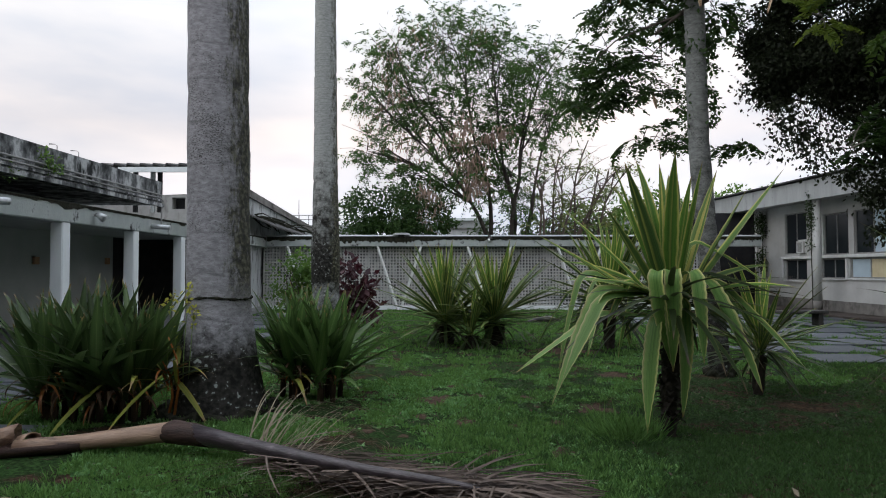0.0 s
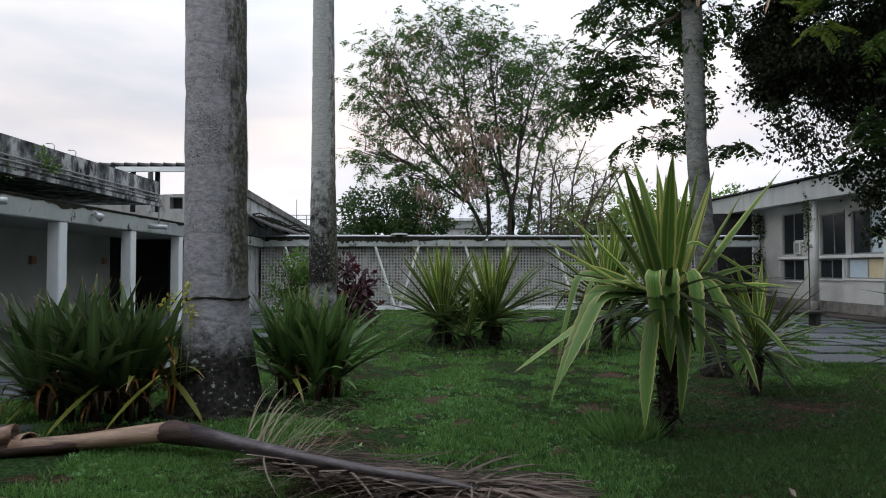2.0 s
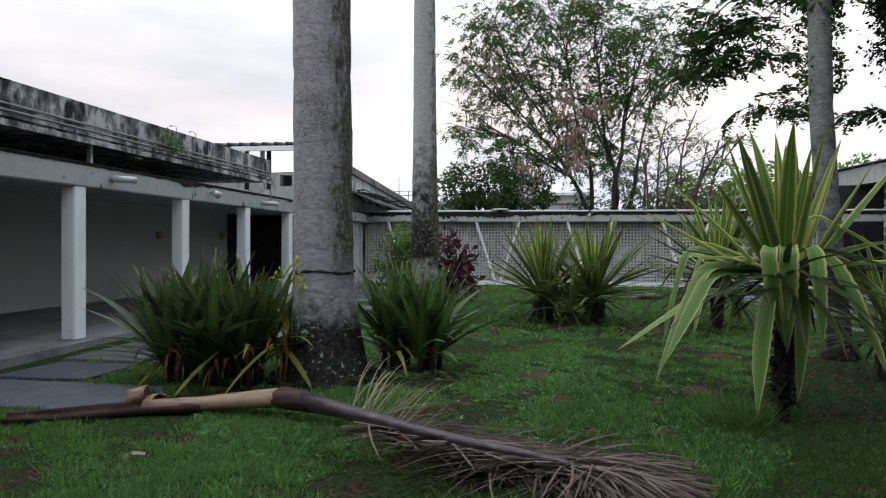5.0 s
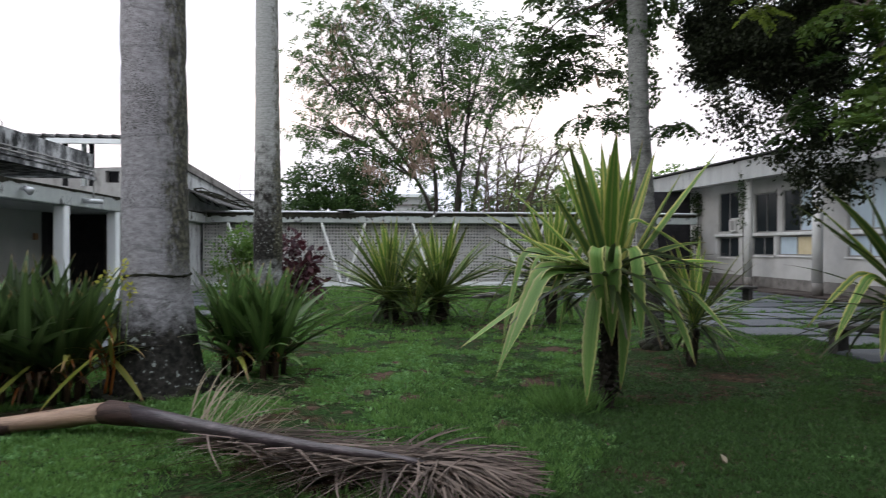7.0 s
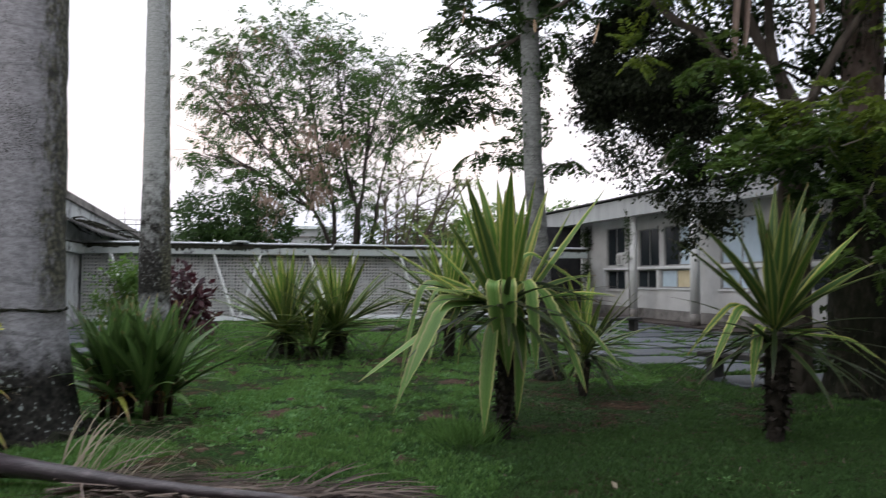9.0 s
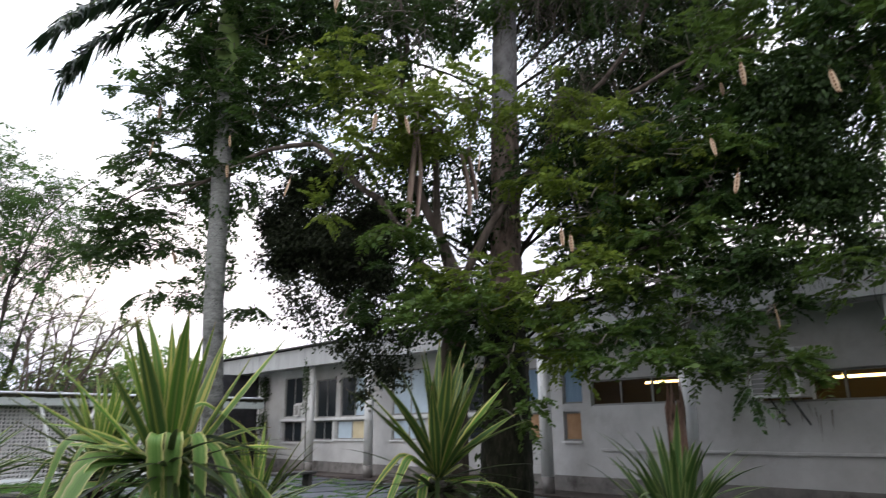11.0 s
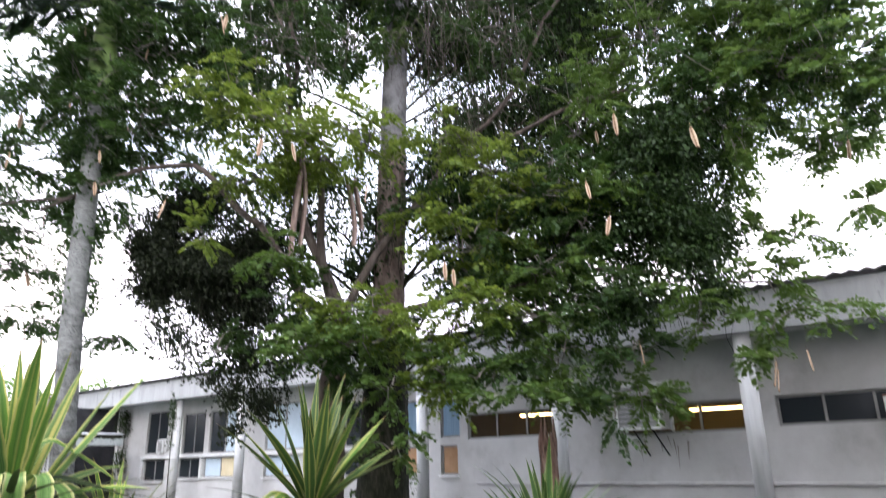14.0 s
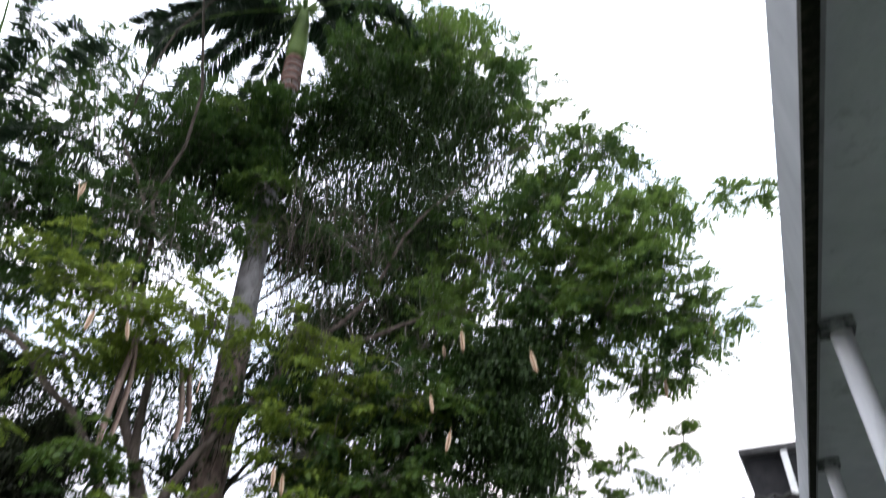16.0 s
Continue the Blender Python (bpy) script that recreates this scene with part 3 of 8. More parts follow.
M_FLOWER = leaf_mat("yellow_floret", (0.30, 0.30, 0.05), (0.50, 0.50, 0.10), (0.4, 0.4, 0.08), rough=0.6, glow=0.3)
M_DRYPALE = leaf_mat("bleached_leaflet", (0.15, 0.125, 0.085), (0.36, 0.31, 0.23), (0.3, 0.24, 0.16), rough=0.8, glow=0.15)
def seedpod_mat():
    """A split pod: pale papery valves with a row of dark seed hollows."""
    m, n, l, p = nodes_of("split_seed_pod")
    co = n.new("ShaderNodeTexCoord")
    mp = n.new("ShaderNodeMapping")
    mp.inputs["Scale"].default_value = (34.0, 0.0, 22.0)
    mp.inputs["Location"].default_value = (0.0, 0.0, 0.3)
    l.new(co.outputs["Object"], mp.inputs["Vector"])
    sp = n.new("ShaderNodeSeparateXYZ")
    l.new(mp.outputs[0], sp.inputs[0])
    fr = n.new("ShaderNodeMath")
    fr.operation = "PINGPONG"
    fr.inputs[1].default_value = 0.5
    l.new(sp.outputs["Z"], fr.inputs[0])
    cb = n.new("ShaderNodeCombineXYZ")
    l.new(sp.outputs["X"], cb.inputs[0])
    l.new(fr.outputs[0], cb.inputs[1])
    ln = n.new("ShaderNodeVectorMath")
    ln.operation = "LENGTH"
    l.new(cb.outputs[0], ln.inputs[0])
    r = ramp_node(n, [(0.26, (0.09, 0.045, 0.022)), (0.36, (0.34, 0.225, 0.135)), (0.8, (0.44, 0.33, 0.23))])
    l.new(ln.outputs["Value"], r.inputs[0])
    l.new(r.outputs[0], p.inputs["Base Color"])
    p.inputs["Roughness"].default_value = 0.8
    return m


M_SEEDPOD = seedpod_mat()
M_LILYDRY = strap_mat("rust_brown_dead_leaf", [(0.0, (0.16, 0.055, 0.015)), (0.5, (0.24, 0.085, 0.02)), (1.0, (0.14, 0.06, 0.02))])

# ---- shape helpers ----


class Shape:
    """Loose geometry that is gathered and then becomes one mesh."""

    def __init__(self):
        self.v, self.f, self.uv = [], [], []

    def box(self, x0, x1, y0, y1, z0, z1):
        b = len(self.v)
        self.v += [(x, y, z) for z in (z0, z1) for y in (y0, y1) for x in (x0, x1)]
        self.f += [tuple(b + i for i in q) for q in ((0, 2, 3, 1), (4, 5, 7, 6), (0, 1, 5, 4), (2, 6, 7, 3), (0, 4, 6, 2), (1, 3, 7, 5))]
        return self

    def tube(self, pts, radii, sides=8, cap=True):
        pts = [Vector(p) for p in pts]
        b = len(self.v)
        for i, p in enumerate(pts):
            d = (pts[min(i + 1, len(pts) - 1)] - pts[max(i - 1, 0)]).normalized()
            s = d.cross(Vector((0.31, 0.95, 0.02) if abs(d.y) < 0.9 else (1, 0, 0))).normalized()
            u = d.cross(s)
            for k in range(sides):
                a = 2 * math.pi * k / sides
                self.v.append(tuple(p + (s * math.cos(a) + u * math.sin(a)) * radii[i]))
        for i in range(len(pts) - 1):
            for k in range(sides):
                k2 = (k + 1) % sides
                self.f.append((b + i * sides + k, b + i * sides + k2, b + (i + 1) * sides + k2, b + (i + 1) * sides + k))
        if cap:
            self.f.append(tuple(b + k for k in reversed(range(sides))))
            self.f.append(tuple(b + (len(pts) - 1) * sides + k for k in range(sides)))
        return self

    def mesh(self, name, material, smooth=False):
        me = bpy.data.meshes.new(name)
        me.from_pydata(self.v, [], self.f)
        if self.uv:
            layer = me.uv_layers.new(name="leaf")
            layer.data.foreach_set("uv", np.array([self.uv[i] for face in self.f for i in face], float).ravel())
        if smooth:
            me.polygons.foreach_set("use_smooth", [True] * len(me.polygons))
        me.materials.append(material)
        me.update()
        return me


def bevelled(me, width):
    bm = bmesh.new()
    bm.from_mesh(me)
    bmesh.ops.bevel(bm, geom=bm.edges[:], offset=width, segments=1, affect="EDGES")
    bm.to_mesh(me)
    bm.free()
    return me


def part(name, shape, material, parent=None, label="", smooth=False, bevel=0.0):
    me = shape if isinstance(shape, bpy.types.Mesh) else shape.mesh(name, material, smooth)
    if bevel:
        bevelled(me, bevel)
    ob = new(name, me)
    if parent:
        ob.parent = parent
    if label:
        ob["label"] = label
    return ob


def thing(name, at, label, category, group="", kind=""):
    ob = new(name)
    ob.empty_display_size = 0.2
    ob.location = at
    return tagged(ob, label, category, group, kind)


def cut_wall(x0, x1, y0, y1, z0, z1, holes):
    """A wall from y0 to y1, with openings (y0, y1, z0, z1) that go through it."""
    s = Shape()
    ys = sorted({y0, y1, *[h[0] for h in holes], *[h[1] for h in holes]})
    for a, b in zip(ys, ys[1:]):
        zs = sorted({z0, z1, *[h[k] for h in holes if h[0] <= a and h[1] >= b for k in (2, 3)]})
        for c, d in zip(zs, zs[1:]):
            if not any(h[0] <= a and h[1] >= b and h[2] <= c and h[3] >= d for h in holes):
                s.box(x0, x1, a, b, c, d)
    return s


def quads_mesh(name, corners, material, faces_per=1):
    """A mesh of separate quads from an array (n, 4, 3)."""
    n = len(corners)
    me = bpy.data.meshes.new(name)
    me.vertices.add(n * 4)
    me.vertices.foreach_set("co", corners.reshape(-1).astype(np.float32))
    me.loops.add(n * 4)
    me.loops.foreach_set("vertex_index", np.arange(n * 4, dtype=np.int32))
    me.polygons.add(n)
    me.polygons.foreach_set("loop_start", np.arange(0, n * 4, 4, dtype=np.int32))
    me.polygons.foreach_set("loop_total", np.full(n, 4, dtype=np.int32))
    me.update(calc_edges=True)
    me.validate()
    me.materials.append(material)
    return me


def unit(a):
    return a / np.maximum(np.linalg.norm(a, axis=-1, keepdims=True), 1e-9)


def leaf_quads(rng, base, along, length, width, flat=0.6):
    """Pointed leaves: base points, directions, lengths, widths."""
    n = len(base)
    up = np.tile([0.0, 0.0, 1.0], (n, 1)) * flat + rng.normal(size=(n, 3)) * (1 - flat * 0.6)
    side = unit(np.cross(along, up))
    nor = np.cross(side, along)
    L, W = length[:, None], width[:, None]
    mid = base + along * L * 0.45 + nor * L * 0.06
    return np.stack([base, mid + side * W * 0.5, base + along * L, mid - side * W * 0.5], 1)


def blob_points(rng, blobs, count, shell=0.55, squash=0.85, gaps=-0.6, split=0):
    """Points inside a set of uneven balls, thinner towards the middle, broken up by noise."""
    blobs = np.array(blobs, float)
    if split:
        k = np.repeat(np.arange(len(blobs)), split)
        d = unit(rng.normal(size=(len(k), 3))) * (rng.random(len(k)) ** 0.5)[:, None] * np.array([1.0, 1.0, squash])
        small = blobs[k, 3] * rng.uniform(0.5, 1.0, len(k)) * 1.25 / split ** 0.5
        blobs = np.concatenate([blobs[k, :3] + d * (blobs[k, 3] * 0.95)[:, None], small[:, None]], 1)
        squash = squash * 0.7
    w = blobs[:, 3] ** 2.2
    pick = rng.choice(len(blobs), count * 3, p=w / w.sum())
    d = unit(rng.normal(size=(count * 3, 3)))
    r = (shell + (1.08 - shell) * rng.random(count * 3) ** 0.7) * blobs[pick, 3]
    wob = 1 + 0.28 * np.sin(d[:, 0] * 5 + pick) * np.cos(d[:, 1] * 4 + pick * 2) + 0.2 * np.sin(d[:, 2] * 9 + pick)
    p = blobs[pick, :3] + d * (r * wob)[:, None] * np.array([1.0, 1.0, squash])
    q = p * 1.9
    gap = np.sin(q[:, 0] * 1.7 + np.sin(q[:, 1] * 1.3)) + np.sin(q[:, 1] * 1.9 + np.sin(q[:, 2] * 1.1)) + np.sin(q[:, 2] * 2.3 + np.sin(q[:, 0]))
    keep = np.where(gap + rng.normal(size=len(p)) * 0.9 > gaps)[0][:count]
    return p[keep], d[keep]


def spray_crown(name, blobs, count, pairs, spray, leaf, width, material, seed, shell=0.5, droop=0.45, squash=0.85, gaps=-0.6, split=0):
    """A crown of feathered sprays: each a short stalk with pairs of leaflets."""
    rng = np.random.default_rng(seed)
    p, d = blob_points(rng, blobs, count, shell, squash, gaps, split)
    n = len(p)
    along = unit((d * 0.7 + rng.normal(size=(n, 3)) * 0.7) * np.array([1, 1, 0.45]) - np.array([0, 0, droop]))
    side = unit(np.cross(along, np.array([0, 0, 1.0]) + rng.normal(size=(n, 3)) * 0.35))
    size = 0.7 + 0.6 * rng.random(n)
    out = []
    for k in range(pairs):
        f = (k + 0.6) / pairs
        c = p + along * (spray * f * size)[:, None] - np.array([0, 0, 1.0]) * (spray * 0.22 * f * f * size)[:, None]
        for sg in (-1, 1):
            dirs = unit(side * sg + along * 0.55 + rng.normal(size=(n, 3)) * 0.16 - np.array([0, 0, 0.12]))
            s = size * (0.75 + 0.5 * rng.random(n)) * (0.7 + 0.6 * math.sin(math.pi * (0.15 + 0.8 * f)))
            out.append(leaf_quads(rng, c, dirs, leaf * s, width * s, 0.8))
    return quads_mesh(name, np.concatenate(out), material)


def feathers(rng, p, along, pairs, spray, leaf, width):
    """Feathered leaves at p along the given directions: pairs of leaflets on a short drooping stalk."""
    n = len(p)
    side = unit(np.cross(along, np.array([0, 0, 1.0]) + rng.normal(size=(n, 3)) * 0.3))
    size = 0.65 + 0.7 * rng.random(n)
    out = []
    for k in range(pairs):
        f = (k + 0.7) / pairs
        c = p + along * (spray * f * size)[:, None] - np.array([0, 0, 1.0]) * (spray * 0.25 * f * f * size)[:, None]
        for sg in (-1, 1):
            dirs = unit(side * sg + along * 0.6 + rng.normal(size=(n, 3)) * 0.14 - np.array([0, 0, 0.15]))
            q = size * (0.8 + 0.4 * rng.random(n)) * (0.7 + 0.5 * math.sin(math.pi * (0.1 + 0.85 * f)))
            out.append(leaf_quads(rng, c, dirs, leaf * q, width * q, 0.8))
    return np.concatenate(out)


def twig_crown(name, blobs, twigs, leaves, pairs, spray, leaf, width, material, seed, wood, squash=0.7, droop=0.15, thick=0.012):
    """Leaves along arching twigs: twigs a square metre of each blob, leaves a twig; the twigs go into the shape wood."""
    rng = np.random.default_rng(seed)
    P, A = [], []
    for bx, by, bz, br in blobs:
        root = np.array([bx, by, bz - 0.25 * br])
        for k in range(max(3, int(twigs * br * br))):
            d = unit(rng.normal(size=3)) * np.array([1.0, 1.0, squash])
            end = root + d * br * rng.uniform(0.7, 1.3)
            start = root + d * br * rng.uniform(0.0, 0.25) + rng.normal(size=3) * 0.12 * br
            mid = (start + end) / 2 + rng.normal(size=3) * 0.12 * br + np.array([0, 0, 0.12 * br])
            t = np.linspace(0, 1, 6)[:, None]
            pts = start * (1 - t) ** 2 + 2 * mid * t * (1 - t) + end * t * t
            wood.tube([tuple(q) for q in pts], [thick * (1 - 0.75 * i / 5) for i in range(6)], 3)
            u = 0.15 + 0.85 * rng.random(leaves) ** 0.8
            u[0] = 1.0
            c = start * (1 - u[:, None]) ** 2 + 2 * mid * (u * (1 - u))[:, None] + end * (u * u)[:, None]
            g = unit(end - start)
            sd = unit(np.cross(g, [0, 0, 1.0]) + 1e-6)
            sg = np.where(np.arange(leaves) % 2, 1.0, -1.0)[:, None]
            a = unit(sd * sg * rng.uniform(0.3, 1.0, leaves)[:, None] + g * 0.7 + rng.normal(size=(leaves, 3)) * 0.25 - np.array([0, 0, droop]))
            P.append(c)
            A.append(a)
    return quads_mesh(name, feathers(rng, np.concatenate(P), np.concatenate(A), pairs, spray, leaf, width), material)


def loose_crown(name, blobs, count, leaf, width, material, seed, shell=0.5, droop=0.3, gaps=-0.6):
    rng = np.random.default_rng(seed)
    p, d = blob_points(rng, blobs, count, shell, 0.9, gaps)
    n = len(p)
    along = unit(d * 0.6 + rng.normal(size=(n, 3)) * 0.8 - np.array([0, 0, droop]))
    s = 0.6 + 0.8 * rng.random(n)
    return quads_mesh(name, leaf_quads(rng, p, along, leaf * s, width * s, 0.4), material)


def strap_mesh(name, length, width, start, bend, material, seed, n=11, fold=0.25, sway=0.0, wave=0.0, crease=0.0, teeth=0.0, twist=0.0):
    """A strap leaf in the xz plane: start is its rise at the base, bend how far it turns down, in degrees."""
    rng = random.Random(seed)
    s = Shape()
    x = z = y = 0.0
    ph = rng.uniform(0, 6)
    for i in range(n):
        t = i / (n - 1)
        if crease:
            e = min(1.0, max(0.0, (t - crease + 0.01) / 0.14))
            a = radians(start - bend * (0.12 * t + 0.88 * e * e * (3 - 2 * e)))
        else:
            a = radians(start - bend * t ** 1.7)
        if i:
            x += math.cos(a) * length / (n - 1)
            z += math.sin(a) * length / (n - 1)
            y += sway * t * length / (n - 1)
        w = width * (0.55 + 0.45 * min(1, t * 3.2)) * (1 - max(0, (t - 0.45) / 0.55) ** 1.6) * 0.5 * (1 + (teeth if i % 2 else -teeth)) + 0.002
        lift = w * fold * 2 * (1 - 0.4 * t)
        ww = wave * math.sin(t * 14 + ph) * width
        nx, nz = -math.sin(a), math.cos(a)
        for k, u in ((-1, 0.0), (0, 0.5), (1, 1.0)):
            e = lift * abs(k) + (ww * k if k else 0) + k * w * math.sin(twist)
            s.v.append((x + nx * e, y + k * w * math.cos(twist), z + nz * e))
            s.uv.append((u, t))
        if i:
            b = (i - 1) * 3
            s.f += [(b, b + 1, b + 4, b + 3), (b + 1, b + 2, b + 5, b + 4)]
    return s.mesh(name, material, smooth=True)


def grow_leaves(parent, meshes, count, height, spread, rng, size=(0.85, 1.1), lean=8, label="", stray=0.0):
    for i in range(count):
        me = meshes[i % len(meshes)]
        ob = new("leaf", me)
        ob.parent = parent
        a = i * 137.5 + rng.uniform(-14, 14) * (1 + 3 * stray)
        r = spread * rng.uniform(0.3, 1.0)
        k = rng.uniform(*size)
        ob.matrix_basis = (pose(r * math.cos(radians(a)), r * math.sin(radians(a)), height + rng.uniform(-0.05, 0.06) * (1 + 3 * stray), rng.uniform(-lean, lean),
                                rng.uniform(-lean, lean), a) @ Matrix.Diagonal((k, k, k, 1)))
        if label:
            ob["label"] = label

# ---- ground ----


def ground_height(x, y):
    return 0.02 * math.sin(x * 0.9 + 1.3) * math.cos(y * 0.7) + 0.012 * math.sin(x * 2.3 + y * 1.7)


g = Shape()
gx = [-600, -120, -40, -20] + [-14 + 0.5 * i for i in range(57)] + [22, 40, 120, 600]
gy = [-600, -120, -40, -20, -8] + [-4 + 0.5 * i for i in range(73)] + [40, 60, 120, 600]
for yy in gy:
    for xx in gx:
        near = -13 < xx < 13 and -3 < yy < 31
        g.v.append((xx, yy, ground_height(xx, yy) if near else 0.0))
W = len(gx)
for j in range(len(gy) - 1):
    for i in range(W - 1):
        g.f.append((j * W + i, j * W + i + 1, (j + 1) * W + i + 1, (j + 1) * W + i))
ground = tagged(part("ground", g, M_GROUND, smooth=True), "lawn of patchy green grass over brown soil", "ground", kind="structure")


# ---- east wing: long white building with pillars ----
def rise(y):
    return 0.013 * (y - 3.7)


TALL = [(25.2, 26.8, 2.12, 3.72), (22.6, 24.1, 2.05, 3.5), (20.4, 22.3, 2.05, 3.5), (17.0, 19.0, 2.05, 3.5), (14.2, 16.2, 2.05, 3.3),
        (12.1, 13.0, 2.2, 3.15), (10.92, 11.55, 2.17, 3.1)]
LOW = [(25.2, 26.8, 1.12, 1.92), (22.75, 24.25, 1.22, 1.92), (20.5, 22.55, 1.25, 1.92), (17.2, 19.0, 1.25, 1.9), (14.2, 16.2, 1.25, 1.9),
       (12.1, 13.0, 1.27, 1.98), (11.0, 11.55, 1.27, 1.98)]
STRIP = [(8.1, 10.66, 2.09, 2.71), (4.05, 6.6, 2.02, 2.60), (0.35, 3.48, 2.06, 2.60)]
WALL_X = 13.6
tagged(part("wall_east", cut_wall(WALL_X, WALL_X + 0.2, -6.0, 29.4, 0.0, 4.3, TALL + LOW + STRIP), M_WHITE),
       "long white painted wall with rows of windows", "wall", kind="structure")
tagged(part("wall_east_back", Shape().box(19.8, 20.0, -0.3, 29.4, 0, 4.3).box(WALL_X + 0.2, 19.8, 29.2, 29.4, 0, 4.3).box(WALL_X + 0.2, 19.8, -0.3, -0.1, 0, 4.3),
            M_CREAM), "plain inner walls of the long white building", "wall", kind="structure")
s = Shape()
s.box(WALL_X - 0.03, WALL_X - 0.003, -6.0, 29.4, 0.0, 0.45)
tagged(part("dado_east", s, M_DADO), "grey cement dado stained along the wall foot", "dado", kind="structure")
s = Shape().box(WALL_X - 0.05, WALL_X - 0.003, -6.0, 10.4, 1.04, 1.10)
tagged(part("ledge_east", s, M_ACGREY, bevel=0.008), "thin painted ledge along the white wall", "ledge", kind="structure")
s = Shape().box(12.35, WALL_X - 0.002, -0.62, 29.4, -0.05, 0.09)
tagged(part("walk_east", s, M_WALKEAST), "stained cement walk beside the white building", "pavement", kind="structure")
s = Shape()
b0 = len(s.v)
for y in (-0.9, 58.0):
    r = rise(y)
    s.v += [(12.5, y, 3.66 + r), (12.5, y, 4.34 + r), (12.68, y, 4.34 + r), (12.68, y, 3.66 + r)]
s.f += [(0, 1, 5, 4), (1, 2, 6, 5), (2, 3, 7, 6), (3, 0, 4, 7), (0, 3, 2, 1), (4, 5, 6, 7)]
tagged(part("fascia_east", s, M_FASCIA), "white roof fascia with dark rain streaks", "fascia", kind="structure")
s = Shape()
for y in (-0.9, 58.0):
    r = rise(y)
    s.v += [(12.68, y, 3.74 + r), (12.68, y, 3.86 + r), (20.2, y, 3.86 + r), (20.2, y, 3.74 + r)]
s.f += [(0, 1, 5, 4), (1, 2, 6, 5), (2, 3, 7, 6), (3, 0, 4, 7), (0, 3, 2, 1), (4, 5, 6, 7)]
tagged(part("ceiling_east", s, M_WHITE), "white soffit and ceiling slab of the long wing", "ceiling", kind="structure")
s = Shape()
nw = 250
for k, y in enumerate(np.linspace(-1.0, 58.2, nw * 2 + 1)):
    h = 0.045 * (k % 2) + rise(y)
    s.v += [(12.38, y, 4.37 + h), (12.38, y, 4.40 + h), (16.4, y, 5.0 + h), (16.4, y, 4.97 + h)]
for k in range(nw * 2):
    b = k * 4
    s.f += [(b + 1, b + 5, b + 6, b + 2), (b, b + 3, b + 7, b + 4), (b, b + 4, b + 5, b + 1), (b + 2, b + 6, b + 7, b + 3)]
tagged(part("roof_east", s, M_ROOF), "dark corrugated sheet roof above the white fascia", "roof", kind="structure")

for y in (3.66, 7.55, 11.4, 15.3, 19.1, 23.0):
    pl = thing("pillar", (12.75, y, 0.09), "white painted concrete pillar at the wing's front", "pillar", "pillars of the white wing", "structure")
    top = 3.70 + rise(y) - 0.09
    part("shaft", Shape().tube([(0, 0, 0.38), (0, 0, top)], [0.15, 0.15], 24), M_PILLAR, pl, smooth=True)
    part("plinth", Shape().tube([(0, 0, 0), (0, 0, 0.38)], [0.16, 0.155], 24), M_DADO, pl, "grey cement foot", smooth=True)


def window(i, y0, y1, z0, z1, panes, fills, frame_mat=M_FRAME, sill=False):
    w = thing("window_%d" % i, (WALL_X + 0.06, y0, z0), "metal-framed window with dusty dark panes", "window", kind="structure")
    H, Lw = z1 - z0, y1 - y0
    t = 0.045
    f = Shape().box(0, 0.06, 0, Lw, 0, t).box(0, 0.06, 0, Lw, H - t, H).box(0, 0.06, 0, t, t, H - t).box(0, 0.06, Lw - t, Lw, t, H - t)
    for k in range(1, panes):
        c = Lw * k / panes
        f.box(0, 0.06, c - t / 2, c + t / 2, t, H - t)
    part("window_frame", f, frame_mat, w)
    for k in range(panes):
        a, b = Lw * k / panes + t / 2, Lw * (k + 1) / panes - t / 2
        m = fills[k % len(fills)]
        part("pane", Shape().box(0.02, 0.03, a, b, t * 0.9, H - t * 0.9), m, w)
    if sill:
        part("window_sill", Shape().box(-0.12, 0.0, -0.04, Lw + 0.04, -0.05, 0.0), M_WFRAME, w)
    return w


s = Shape().box(WALL_X - 0.09, WALL_X - 0.003, 20.2, 26.95, 1.935, 2.035).box(WALL_X - 0.09, WALL_X - 0.003, 14.0, 19.2, 1.92, 2.03)
for y in (22.62, 24.45, 20.28, 26.88):
    s.box(WALL_X - 0.06, WALL_X - 0.003, y, y + 0.10, 1.20, 1.933)
tagged(part("sill_band_east", s, M_WFRAME, bevel=0.008), "white concrete sill band between window rows", "trim", kind="structure")
n_win = 1
for k, (a, b, c, d) in enumerate(TALL):
    window(n_win, a, b, c, d, 2 if b - a > 1 else 1, ([M_GLASS], [M_GLASS], [M_PALEBLUE, M_GLASS], [M_PALEBLUE], [M_GLASS], [M_BLUE], [M_BLUE])[k])
    n_win += 1
for k, (a, b, c, d) in enumerate(LOW):
    window(n_win, a, b, c, d, 2 if b - a > 1 else 1, ([M_GLASS], [M_GLASS], [M_CREAM, M_PALEBLUE], [M_PALEBLUE], [M_GLASS], [M_CARD], [M_CARD])[k], sill=True)
    n_win += 1
for k, (a, b, c, d) in enumerate(STRIP):
    window(n_win, a, b, c, d, 3 if k < 2 else 4, [M_CLEAR] if k < 2 else [M_GLASS])
    n_win += 1

